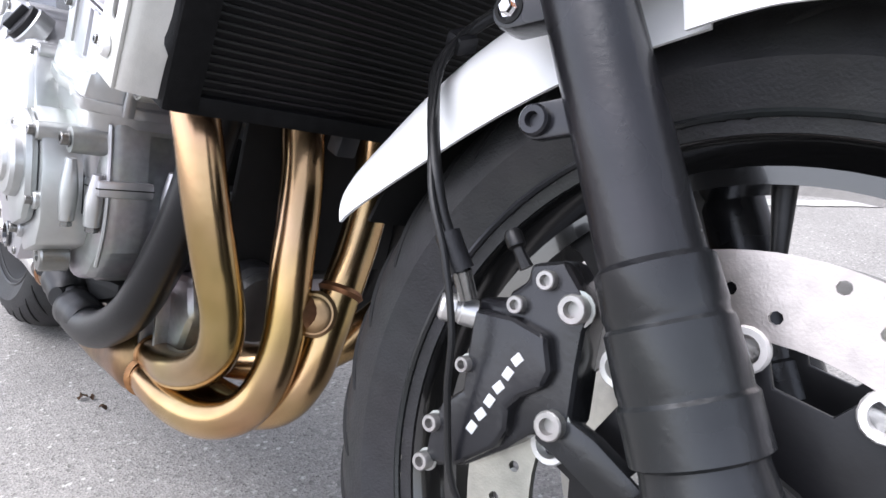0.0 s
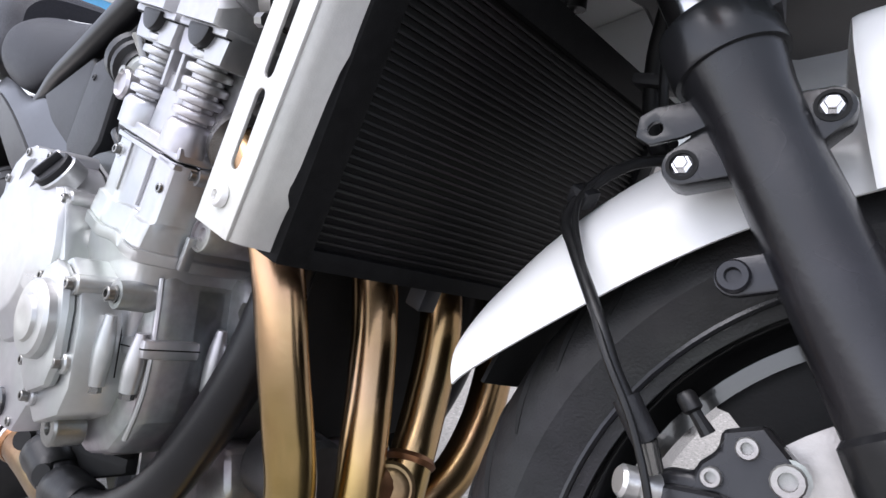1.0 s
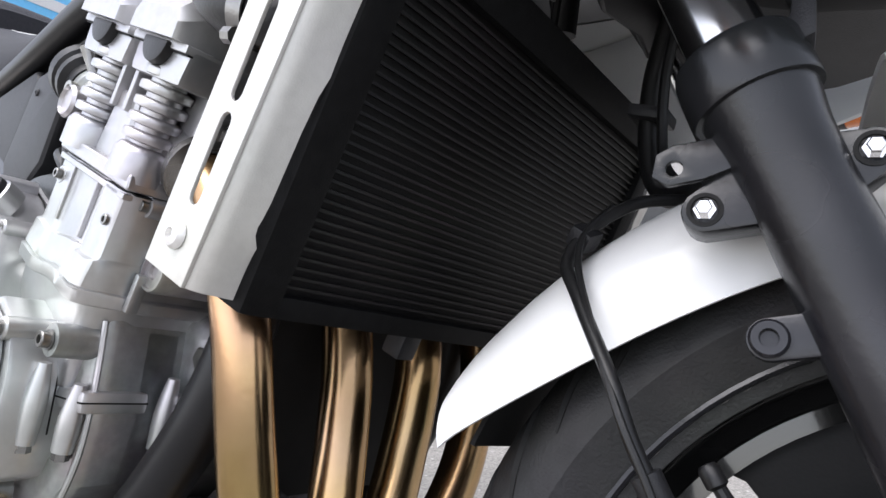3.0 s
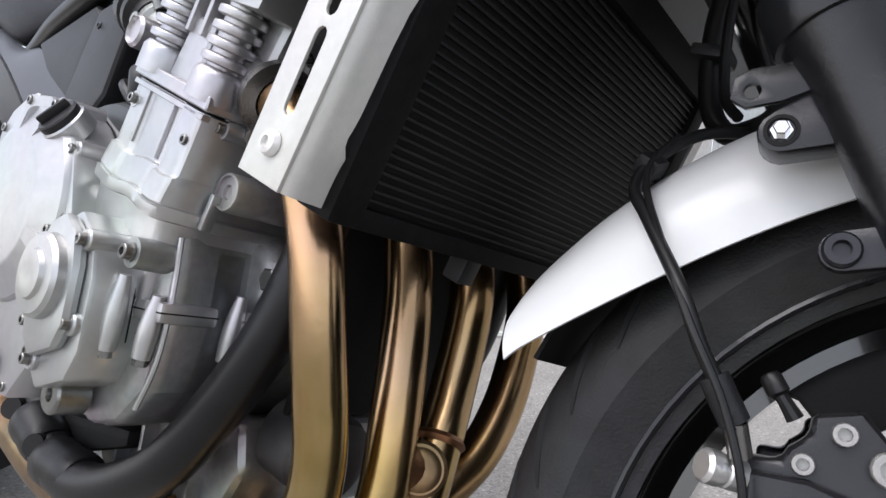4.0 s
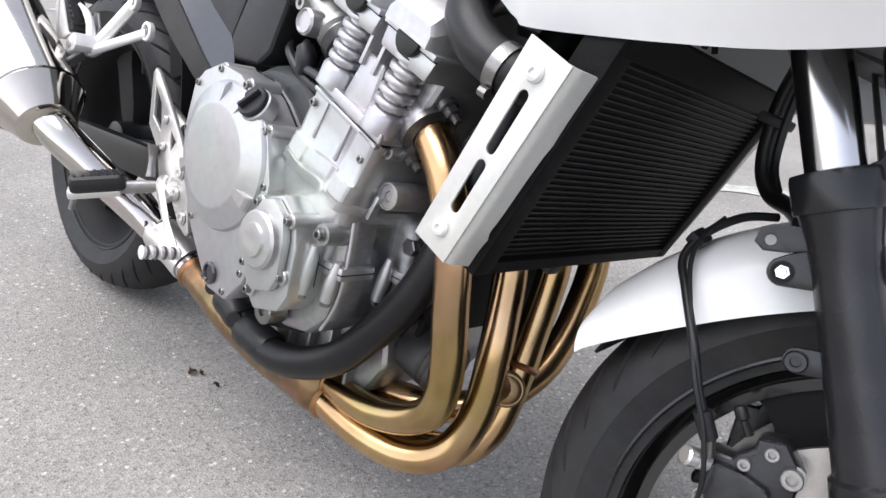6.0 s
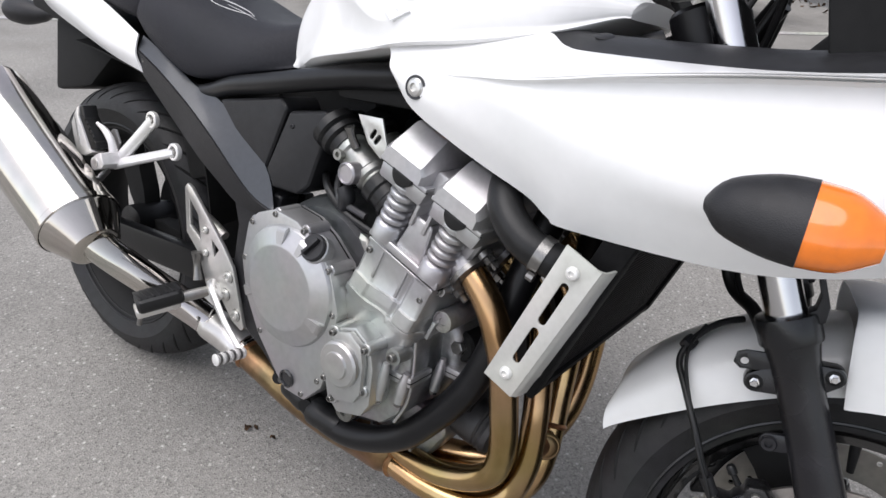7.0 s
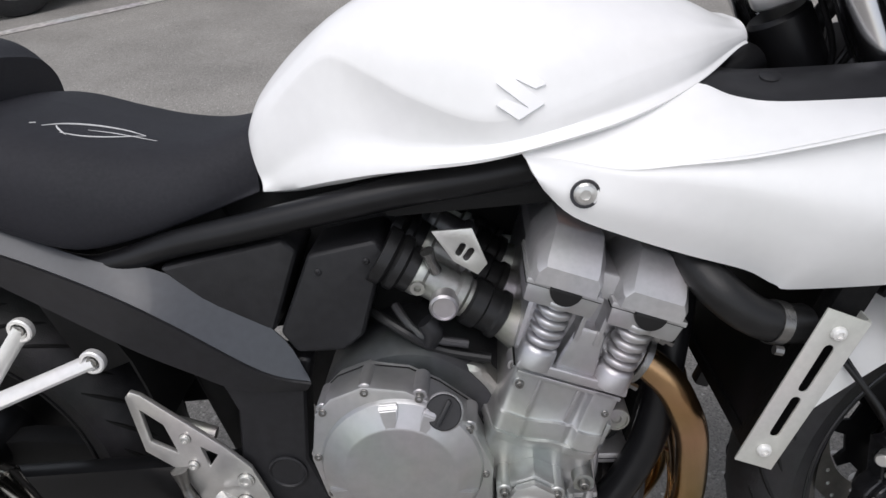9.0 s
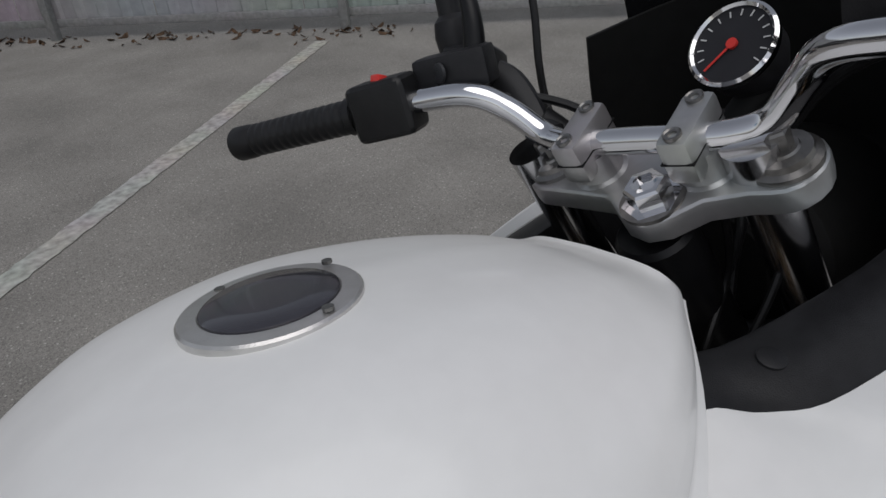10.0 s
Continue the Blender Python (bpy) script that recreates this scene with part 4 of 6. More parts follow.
sleeve = part("clamp_sleeve", tube([(0.478, -0.112, 0.220), (0.475, -0.1125, 0.221), (0.445, -0.118, 0.233), (0.412, -0.132, 0.251), (0.409, -0.133, 0.253)], [0.029, 0.0318, 0.0318, 0.0318, 0.029], 26, 4), ALU, exhaust, "bright clamp sleeve over the pipe joint")
bolt((0.408, -0.156, 0.268), 0.006, 0.008, sleeve, ZINC)
can_a, can_d = Vector((0.2605, -0.267, 0.384)), Vector((-0.862, -0.045, 0.505)).normalized()
part("silencer", lathe([(0.036, -0.004), (0.045, 0.0), (0.0705, 0.052), (0.072, 0.055), (0.0725, 0.060), (0.073, 0.40), (0.071, 0.41), (0.066, 0.412), (0.052, 0.43), (0.03, 0.432), (0.028, 0.40), (0, 0.40)], can_a, can_d, 48), STAINLESS, exhaust, "polished stainless silencer")
part("seam_band", lathe([(0.0728, 0.054), (0.0745, 0.056), (0.0745, 0.066), (0.0728, 0.068)], can_a, can_d, 48, closed=True), STAINLESS, exhaust)

# ---- engine ----
engine = new("engine")
engine.parent = bike
engine.matrix_basis = pose(0.006, -0.006, 0.005)
engine["label"] = "silver four-cylinder engine with ribbed columns on the cylinder"
part("crankcase", slab([(0.605, 0.40), (0.615, 0.52), (0.640, 0.545), (0.720, 0.552), (0.785, 0.535), (0.815, 0.49), (0.880, 0.46), (0.906, 0.44), (0.908, 0.36), (0.896, 0.310), (0.865, 0.280), (0.80, 0.262), (0.70, 0.262), (0.63, 0.32)], -0.155, 0.15, 0.014, seg=3), CAST_RAW, engine, "raw cast crankcase")
part("case_side", slab([(0.790, 0.300), (0.795, 0.450), (0.815, 0.475), (0.880, 0.462), (0.906, 0.44), (0.908, 0.36), (0.896, 0.310), (0.865, 0.280), (0.815, 0.268)], -0.180, -0.10, 0.018, seg=4), CAST_RAW, engine, "raw cast side of the crankcase")
part("case_front", slab([(0.840, 0.285), (0.892, 0.300), (0.924, 0.335), (0.938, 0.375), (0.939, 0.425), (0.928, 0.446), (0.840, 0.455)], -0.110, 0.15, 0.022, seg=5), CAST_RAW, engine, "raw cast front of the crankcase")
part("gearbox_top", lathe([(0.09, 0.0), (0.106, 0.002), (0.1150, 0.018), (0.1195, 0.040), (0.1210, 0.10), (0.1205, 0.236), (0.10, 0.24)], (0.698, -0.158, 0.452), (0, 1, 0), 64), CAST_DARK, engine, "dark grey top of the gearbox")
flange = [(0.598, 0.518), (0.618, 0.538), (0.655, 0.553), (0.701, 0.547), (0.735, 0.528), (0.772, 0.497), (0.793, 0.44), (0.789, 0.36), (0.773, 0.310), (0.741, 0.275), (0.699, 0.276), (0.678, 0.294), (0.632, 0.344), (0.598, 0.403), (0.587, 0.456)]
clutch = part("clutch_cover", slab(flange, -0.160, -0.206, 0.004, seg=2), CAST, engine, "round silver clutch cover with a domed face")
part("gasket_line", slab([(0.690 + (x - 0.690) * 1.006, 0.42 + (z - 0.42) * 1.005) for x, z in flange], -0.1655, -0.1668, 0), MATT_BLACK, engine)
part("case_wall", slab([(0.690 + (x - 0.690) * 0.985, 0.42 + (z - 0.42) * 0.985) for x, z in flange], -0.150, -0.162, 0.002), CAST, engine)
ccx, ccz = 0.690, 0.445
bm = lathe([(0.0945, -0.004), (0.0925, 0.008), (0.0895, 0.0125), (0.0870, 0.0135), (0.0850, 0.0142), (0.0660, 0.0232), (0.0640, 0.0238), (0.0620, 0.0240), (0.03, 0.0243), (0.0, 0.0244)], (ccx, -0.203, ccz), (0, -1, 0), 56)
part("dome", bm, CAST, clutch)
for a, w in ((95, 0.024), (64, 0.018), (-26, 0.024), (-158, 0.020)):
    # a tapered tab that runs from the flat of the dome down to its rim
    ca, sa = math.cos(radians(a)), math.sin(radians(a))
    bm = bmesh.new()
    tops, feet = [], []
    for r, h, y in ((0.0625, 0.30, -0.2268), (0.0855, 0.50, -0.2230), (0.0900, 0.50, -0.2185)):
        for v in (-1, 1):
            for row, yy, wide in ((tops, y, 0.86), (feet, -0.2030, 1.0)):
                row.append(bm.verts.new((ccx + r * ca - v * h * wide * w * sa, yy, ccz + r * sa + v * h * wide * w * ca)))
    for k in (0, 2):
        bm.faces.new((tops[k], tops[k + 1], tops[k + 3], tops[k + 2]))
        bm.faces.new((tops[k], tops[k + 2], feet[k + 2], feet[k]))
        bm.faces.new((tops[k + 1], feet[k + 1], feet[k + 3], tops[k + 3]))
    bm.faces.new((tops[4], tops[5], feet[5], feet[4]))
    bm.faces.new((tops[1], tops[0], feet[0], feet[1]))
    bmesh.ops.recalc_face_normals(bm, faces=bm.faces)
    bmesh.ops.bevel(bm, geom=[e for e in bm.edges if not e.is_boundary], offset=0.0012, segments=2, affect="EDGES", clamp_overlap=True)
    part("tab", bm, CAST, clutch)
for x, z in ((0.608, 0.521), (0.657, 0.546), (0.716, 0.537), (0.768, 0.494), (0.784, 0.433), (0.780, 0.372), (0.766, 0.320), (0.595, 0.46), (0.605, 0.408), (0.637, 0.352), (0.735, 0.284), (0.690, 0.288)):
    boss = part("boss", lathe([(0.0095, -0.035), (0.0088, 0.003), (0.0078, 0.0045), (0, 0.0045)], (x, -0.203, z), (0, -1, 0), 16), CAST, clutch)
    bolt((x, -0.2072, z), 0.0046, 0.006, clutch, ZINC)
cap_way = Vector((0.05, -0.86, 0.50)).normalized()
cap_at = Vector((0.742, -0.2165, 0.5225))
cap = part("oil_filler_cap", lathe([(0.0170, -0.014), (0.0195, -0.006), (0.0195, 0.001), (0.0182, 0.0025), (0.0, 0.0025)], cap_at, cap_way, 28), BLACK_PLASTIC, engine, "black plastic oil filler cap")
part("grip_bar", box((0.030, 0.005, 0.010), Matrix.Translation(cap_at + cap_way * 0.005) @ cap_way.to_track_quat("Z", "Y").to_matrix().to_4x4() @ pose(0, 0, 0, 0, 0, 60), 0.002), BLACK_PLASTIC, cap)
part("filler_neck", lathe([(0.0215, -0.022), (0.0215, -0.006), (0.0200, -0.0045)], cap_at, cap_way, 28), CAST, engine)
part("sight_glass", lathe([(0.0145, 0), (0.0145, 0.003), (0.0115, 0.004), (0.0105, 0.0015), (0, 0.0015)], (0.704, -0.211, 0.297), (0, -1, 0), 24), GLASS_DARK, engine, "dark oil sight glass")
for z in (0.336, 0.330, 0.324):
    part("mark_bar", box((0.024, 0.0012, 0.0025), pose(0.744, -0.2068, z, 0, 8, 0), 0), CAST, clutch)
# starter clutch cover
crank = [(0.796, 0.418), (0.812, 0.440), (0.838, 0.450), (0.866, 0.432), (0.875, 0.400), (0.875, 0.345), (0.862, 0.322), (0.818, 0.308), (0.798, 0.325), (0.790, 0.352)]
around = lambda k: [(0.834 + (x - 0.834) * k, 0.384 + (z - 0.384) * k) for x, z in crank]
small = part("crank_end_cover", slab(crank, -0.155, -0.222, 0.004), CAST, engine, "silver crank end cover")
part("gasket_line", slab(around(1.008), -0.1865, -0.1877, 0), MATT_BLACK, small)
part("step", slab(around(0.80), -0.222, -0.234, 0.006, seg=2), CAST, small)
part("boss", lathe([(0.034, -0.004), (0.033, 0.006), (0.030, 0.009), (0.020, 0.010), (0.0185, 0.013), (0.008, 0.014), (0, 0.0125)], (0.829, -0.234, 0.386), (0, -1, 0), 36), CAST, small)
for x, z in ((0.804, 0.421), (0.862, 0.417), (0.864, 0.354), (0.811, 0.320), (0.796, 0.348)):
    part("boss", lathe([(0.0095, -0.04), (0.009, 0.003), (0.008, 0.0045), (0, 0.0045)], (x, -0.222, z), (0, -1, 0), 14), CAST, small)
    bolt((x, -0.2265, z), 0.0045, 0.006, small, ZINC)
small.matrix_basis = pose(0, 0, -0.010)
clutch.matrix_basis = pose(0, -0.005, 0)
# columns with bolts down the front of the case
for x, z0, z1, y in ((0.872, 0.338, 0.396, -0.200), (0.896, 0.336, 0.384, -0.184), (0.912, 0.338, 0.392, -0.122)):
    col = part("bolt_column", tube([(x, y, z0), (x + 0.004, y, (z0 + z1) / 2), (x + 0.008, y, z1)], [0.0075, 0.0085, 0.0045], 14, 3), CAST, engine)
    part("bolt", lathe([(0.006, 0), (0.006, 0.006), (0, 0.006)], (x, y, z0), (-0.1, 0, -1), 6), ZINC, col)
for w, x, y, d in ((0.112, 0.858, -0.186, 0.05), (0.066, 0.932, -0.118, 0.05)):
    part("case_joint", box((w, d, 0.016), pose(x, y + d / 2, 0.372, 0, 0, 0), 0.004), CAST, engine)
    part("joint_gap", box((w + 0.0006, d, 0.0012), pose(x, y + d / 2 - 0.0004, 0.372, 0, 0, 0), 0), MATT_BLACK, engine)
part("case_edge", tube([(0.906, -0.176, 0.430), (0.909, -0.176, 0.385), (0.905, -0.176, 0.335), (0.888, -0.176, 0.296)], 0.0022, 8, 5), CAST, engine)
for x, y, z in ((0.894, -0.172, 0.413),):
    part("boss", lathe([(0.013, -0.02), (0.012, 0.012), (0.0, 0.013)], (x, y - 0.022, z), (0, -1, 0), 18), CAST_RAW, engine)
    bolt((x, y - 0.035, z), 0.0060, 0.007, engine, ZINC)
part("plug", lathe([(0.016, -0.02), (0.016, 0.004), (0.014, 0.006), (0.006, 0.006), (0.005, 0.002), (0, 0.002)], (0.820, -0.204, 0.294), (0, -1, 0), 20), ZINC, engine)
part("sump", slab([(0.66, 0.27), (0.92, 0.29), (0.93, 0.25), (0.905, 0.205), (0.84, 0.185), (0.72, 0.19)], -0.10, 0.11, 0.012, seg=3), CAST_RAW, engine, "raw cast oil sump")
for x in (0.76, 0.80, 0.84, 0.88):
    part("sump_fin", box((0.005, 0.016, 0.075), pose(x, -0.106, 0.23, 0, 0, 0), 0.001), CAST_RAW, engine)
part("oil_filter", lathe([(0.030, 0), (0.037, 0.008), (0.037, 0.045), (0.0345, 0.048), (0.037, 0.051), (0.0345, 0.055), (0.037, 0.060), (0.034, 0.068), (0.022, 0.072), (0, 0.072)], (0.925, -0.055, 0.285), (0.97, 0, -0.2), 30), CAST_DARK, engine, "ribbed dark oil filter canister")
# cylinder and head, leaning forward
LEAN = pose(0.849, -0.004, 0.462, 0, 20, 0)


def leaned(outline, y0, y1, bevel, mat, name, parent, label=""):
    bm = slab(outline, y0, y1, bevel, seg=3)
    bmesh.ops.transform(bm, verts=bm.verts, matrix=LEAN)
    return part(name, bm, mat, parent, label)


def leaned_turned(profile, x, y, name, label="", seg=28, sharp=32):
    bm = lathe(profile, (x, y, 0), (0, 0, 1), seg)
    bmesh.ops.transform(bm, verts=bm.verts, matrix=LEAN)
    return part(name, bm, CAST, engine, label, sharp)


def cylinder_block():
    """The cast block: soft upright pillars on its end, a wavy stepped foot below."""
    ring = [(-0.062 + 0.124 * k / 62, -0.163, 0, -1) for k in range(63)]
    ring += [(0.062, -0.150 + 0.29 * k / 40, 1, 0) for k in range(41)]
    ring += [(0.062 - 0.124 * k / 10, 0.150, 0, 1) for k in range(11)]
    ring += [(-0.062, 0.140 - 0.29 * k / 20, -1, 0) for k in range(21)]
    # height, offset of the front and back, how far the end stands out
    rows = ((0.084, 0.0, 0.021), (0.078, 0.0, 0.021), (0.060, 0.0, 0.021), (0.031, 0.0, 0.0215), (0.0290, 0.001, 0.0225), (0.0275, 0.002, 0.0255), (0.0150, 0.004, 0.0270), (0.0078, 0.005, 0.0280), (0.0062, 0.006, 0.0290), (0.0052, 0.009, 0.0335), (0.0042, 0.010, 0.0342), (-0.0038, 0.010, 0.0342), (-0.0050, 0.009, 0.0335), (-0.0060, 0.004, 0.0270), (-0.030, 0.003, 0.024), (-0.070, 0.001, 0.020))
    bm = bmesh.new()
    grid = []
    for z, off, out in rows:
        line = []
        for x, y, nx, ny in ring:
            push = off
            if ny < 0:
                push = out
                for c, w, h in ((-0.044, 0.015, 0.005), (-0.004, 0.021, 0.003), (0.044, 0.015, 0.0075)):
                    push += h * min(1, max(0, (w * 1.25 - abs(x - c)) / 0.005)) * min(1, max(0, (z - 0.004) / 0.004))
                r = 0.011
                for edge in (0.062 - x, 0.062 + x):
                    if edge < r:
                        push -= (r - math.sqrt(max(0, r * r - (r - edge) ** 2))) * 0.85
            elif nx > 0:
                push += 0.006 * abs(math.sin((y + 0.16) / 0.31 * math.pi * 4)) * (0.02 < z < 0.075)
            tilt = (0.06 * x + 0.0018 * math.sin(x * 95 + 0.6)) * min(1, max(0, (0.05 - z) / 0.02))
            line.append(bm.verts.new((x + nx * push, y + ny * push, z + tilt)))
        grid.append(line)
    n = len(ring)
    for p, q in zip(grid, grid[1:]):
        for k in range(n):
            bm.faces.new((p[k], p[(k + 1) % n], q[(k + 1) % n], q[k]))
    bm.faces.new(grid[0])
    bm.faces.new(grid[-1][::-1])
    bmesh.ops.transform(bm, verts=bm.verts, matrix=LEAN)
    return part("cylinder_block", bm, CAST, engine, "silver cylinder block", 30)


block = cylinder_block()
for x in (-0.030, 0.014):
    leaned([(x - 0.0022, 0.034), (x + 0.0022, 0.034), (x + 0.0018, 0.080), (x - 0.0018, 0.080)], -0.1905, -0.170, 0.0012, CAST, "cast_ridge", engine)
leaned([(-0.058, 0.0785), (0.060, 0.0785), (0.060, 0.0832), (-0.058, 0.0832)], -0.1915, -0.160, 0.0012, CAST, "cast_edge", engine)
for x, z in ((-0.050, 0.066), (0.050, 0.060)):
    p = LEAN @ Vector((x, -0.184, z))
    ear = part("ear", lathe([(0.0085, -0.012), (0.0080, 0.004), (0.0070, 0.0055), (0, 0.0055)], p, (0, -1, 0), 16), CAST, engine)
    bolt((p.x, p.y - 0.005, p.z), 0.0042, 0.005, ear, ZINC)
plug = part("core_plug", lathe([(0.0155, -0.06), (0.0155, 0.004), (0.0145, 0.006), (0.0128, 0.0062), (0.0122, 0.004), (0.006, 0.0045), (0.005, 0.002), (0, 0.002)], (0.936, -0.160, 0.469), (0, -1, 0), 28), CAST_RAW, engine, "round core plug")
part("rib", box((0.006, 0.010, 0.030), pose(0.922, -0.166, 0.452, 0, 20, 0), 0.002), CAST, engine)
leaned([(-0.0628, 0.0838), (0.0640, 0.0838), (0.0640, 0.0848), (-0.0628, 0.0848)], -0.1850, 0.152, 0, MATT_BLACK, "gasket_line", block)
leaned([(-0.064, 0.087), (0.068, 0.087), (0.078, 0.165), (0.070, 0.184), (-0.060, 0.184), (-0.068, 0.165)], -0.166, 0.155, 0.010, CAST, "cylinder_head", engine, "silver cylinder head")
leaned([(-0.062, 0.086), (0.064, 0.086), (0.062, 0.098), (-0.060, 0.098)], -0.193, -0.14, 0.003, CAST, "head_foot", engine)
leaned([(-0.022, 0.094), (0.026, 0.094), (0.018, 0.150), (-0.014, 0.150)], -0.186, -0.14, 0.006, CAST, "head_panel", engine)
for x in (-0.012, 0.010):
    leaned([(x - 0.0025, 0.135), (x + 0.0025, 0.135), (x + 0.0025, 0.180), (x - 0.0025, 0.180)], -0.190, -0.14, 0.001, CAST, "head_rib", engine)
for x in (-0.043, 0.044):
    prof = [(0.0, 0.092), (0.0205, 0.092), (0.0205, 0.112), (0.0175, 0.117), (0.013, 0.118)]
    for k in range(5):
        z = 0.120 + k * 0.0118
        prof += [(0.013, z), (0.0188, z + 0.0012), (0.0192, z + 0.003), (0.0192, z + 0.0058), (0.0186, z + 0.0072), (0.013, z + 0.0086)]
    leaned_turned(prof + [(0.013, 0.186), (0.0, 0.186)], x, -0.180, "ribbed_column", "ribbed silver column", 32, 60)
    leaned_turned([(0.016, 0.168), (0.026, 0.184), (0.028, 0.192), (0.0, 0.194)], x, -0.164, "column_top")
for x, z in ((-0.058, 0.076), (0.060, 0.078)):
    p = LEAN @ Vector((x, -0.168, z))
    part("boss", lathe([(0.0085, -0.02), (0.008, 0.004), (0.0, 0.005)], p, (0, -1, 0), 14), CAST, engine)
    bolt((p.x, p.y - 0.004, p.z), 0.0046, 0.006, engine, ZINC)
# cam cover with two raised ends and half-moon plugs
cover = leaned([(-0.078, 0.186), (0.082, 0.186), (0.080, 0.196), (0.018, 0.200), (0.006, 0.216), (-0.010, 0.216), (-0.022, 0.200), (-0.076, 0.196)], -0.182, 0.16, 0.003, CAM_GREY, "cam_cover", engine, "silver cam cover with two raised ends")
for x in (-0.044, 0.046):
    bm = bmesh.new()
    last = None
    for y, w0, w1, zs, w2, zt in ((-0.207, 0.032, 0.0315, 0.206, 0.026, 0.214), (-0.203, 0.034, 0.034, 0.208, 0.027, 0.219), (-0.176, 0.0365, 0.0365, 0.222, 0.025, 0.248), (-0.172, 0.0365, 0.0365, 0.223, 0.0245, 0.250), (-0.105, 0.0365, 0.0365, 0.223, 0.0245, 0.250), (-0.085, 0.034, 0.034, 0.212, 0.022, 0.232), (0.17, 0.034, 0.034, 0.212, 0.022, 0.232)):
        row = [bm.verts.new((x - 0.003 + u, y, z)) for u, z in ((-w0, 0.1945), (-w1, zs), (-w2, zt), (w2, zt), (w1, zs), (w0, 0.1945))]
        if last:
            for k in range(6):
                bm.faces.new((last[k], last[(k + 1) % 6], row[(k + 1) % 6], row[k]))
        else:
            bm.faces.new(row)
        last = row
    bm.faces.new(last[::-1])
    bmesh.ops.bevel(bm, geom=[e for e in bm.edges if e.calc_face_angle(0) > 0.35], offset=0.0018, segments=2, affect="EDGES", clamp_overlap=True)
    bmesh.ops.transform(bm, verts=bm.verts, matrix=LEAN)
    part("cam_end", bm, CAM_GREY, cover, "", 28)
    bm = slab([(x + 0.0172 * math.cos(radians(a)), 0.193 + 0.0185 * math.sin(radians(a))) for a in range(180, 361, 15)], -0.2035, -0.15, 0.003)
    bmesh.ops.transform(bm, verts=bm.verts, matrix=LEAN)
    part("half_moon_plug", bm, HOSE, cover, "black rubber half-moon plug")
    bm = slab([(x - 0.038, 0.166), (x + 0.036, 0.166), (x + 0.040, 0.1925), (x - 0.040, 0.1925)], -0.196, -0.12, 0.005)
    bmesh.ops.transform(bm, verts=bm.verts, matrix=LEAN)
    part("cam_end_seat", bm, CAST, engine)
    for z0, z1, mat, name, out in ((0.1872, 0.1886, MATT_BLACK, "gasket_line", 0.0), (0.1886, 0.1945, CAM_GREY, "cover_flange", 0.002)):
        bm = slab([(x - 0.0415, z0), (x + 0.0385, z0), (x + 0.0385, z1), (x - 0.0415, z1)], -0.1975 - out, -0.10, 0.0012 if out else 0)
        bmesh.ops.transform(bm, verts=bm.verts, matrix=LEAN)
        part(name, bm, mat, cover)
part("engine_mount", lathe([(0.024, -0.02), (0.024, 0.012), (0.020, 0.016), (0, 0.016)], (0.937, -0.092, 0.414), (0, -1, 0), 24), MATT_BLACK, bike, "black engine mount")
bolt((0.937, -0.105, 0.414), 0.0105, 0.012, bike, ZINC, "hex")

# added plate: its black stands in for the shade between headers and crankcase
part("header_backing", box((0.008, 0.205, 0.20), pose(0.978, 0.012, 0.405, 0, 12, 0), 0.003), MATT_BLACK, bike, "black plate added to darken the gap behind the headers")

# ---- intake side: throttle bodies, air box panels ----
intake = new("throttle_bodies")
intake.parent = bike
intake["label"] = "cast throttle bodies between black rubber stubs"
TB_A, TB_D = Vector((0.700, 0, 0.668)), Vector((0.84, 0, -0.54))
for y in (-0.135, -0.055, 0.03, 0.11):
    o = (TB_A.x, y, TB_A.z)
    body = part("throttle_body", lathe([(0.024, 0.020), (0.026, 0.024), (0.026, 0.032), (0.022, 0.036), (0.0225, 0.070), (0.027, 0.074), (0.027, 0.082), (0.023, 0.086), (0.023, 0.094)], o, TB_D, 28), CAST_RAW, intake)
    part("rubber_stub", lathe([(0.034, -0.022), (0.034, -0.010), (0.029, -0.006), (0.033, -0.002), (0.033, 0.006), (0.027, 0.010), (0.027, 0.022)], o, TB_D, 28), HOSE, intake)
    part("rubber_stub", lathe([(0.025, 0.090), (0.029, 0.093), (0.029, 0.108), (0.026, 0.111), (0.026, 0.124), (0.029, 0.127), (0.029, 0.134), (0.025, 0.136)], o, TB_D, 28), HOSE, intake)
    part("intake_port", lathe([(0.022, 0.110), (0.022, 0.130), (0.027, 0.150), (0.030, 0.165)], o, TB_D, 28), CAST_RAW, intake)
part("shaft_boss", lathe([(0.016, 0), (0.016, 0.022), (0.0135, 0.025), (0.012, 0.022), (0, 0.022)], (0.752, -0.152, 0.628), (0, -1, 0), 24), CAST, intake)
part("shaft_boss", lathe([(0.008, 0), (0.008, 0.014), (0.004, 0.014), (0.0035, 0.009), (0, 0.009)], (0.724, -0.152, 0.648), (0, -1, 0), 18), CAST_RAW, intake)
part("air_screw", tube([(0.744, -0.150, 0.662), (0.740, -0.156, 0.676), (0.737, -0.160, 0.690)], [0.007, 0.006, 0.008], 12, 2), ZINC, intake)
part("injector", tube([(0.728, -0.150, 0.600), (0.736, -0.150, 0.585), (0.730, -0.150, 0.568)], [0.011, 0.013, 0.009], 14, 3), BLACK_PLASTIC, intake)
part("fuel_rail", tube([(0.69, -0.12, 0.605), (0.72, -0.15, 0.582), (0.775, -0.15, 0.568)], 0.0055, 10, 4), CAST_DARK, intake)
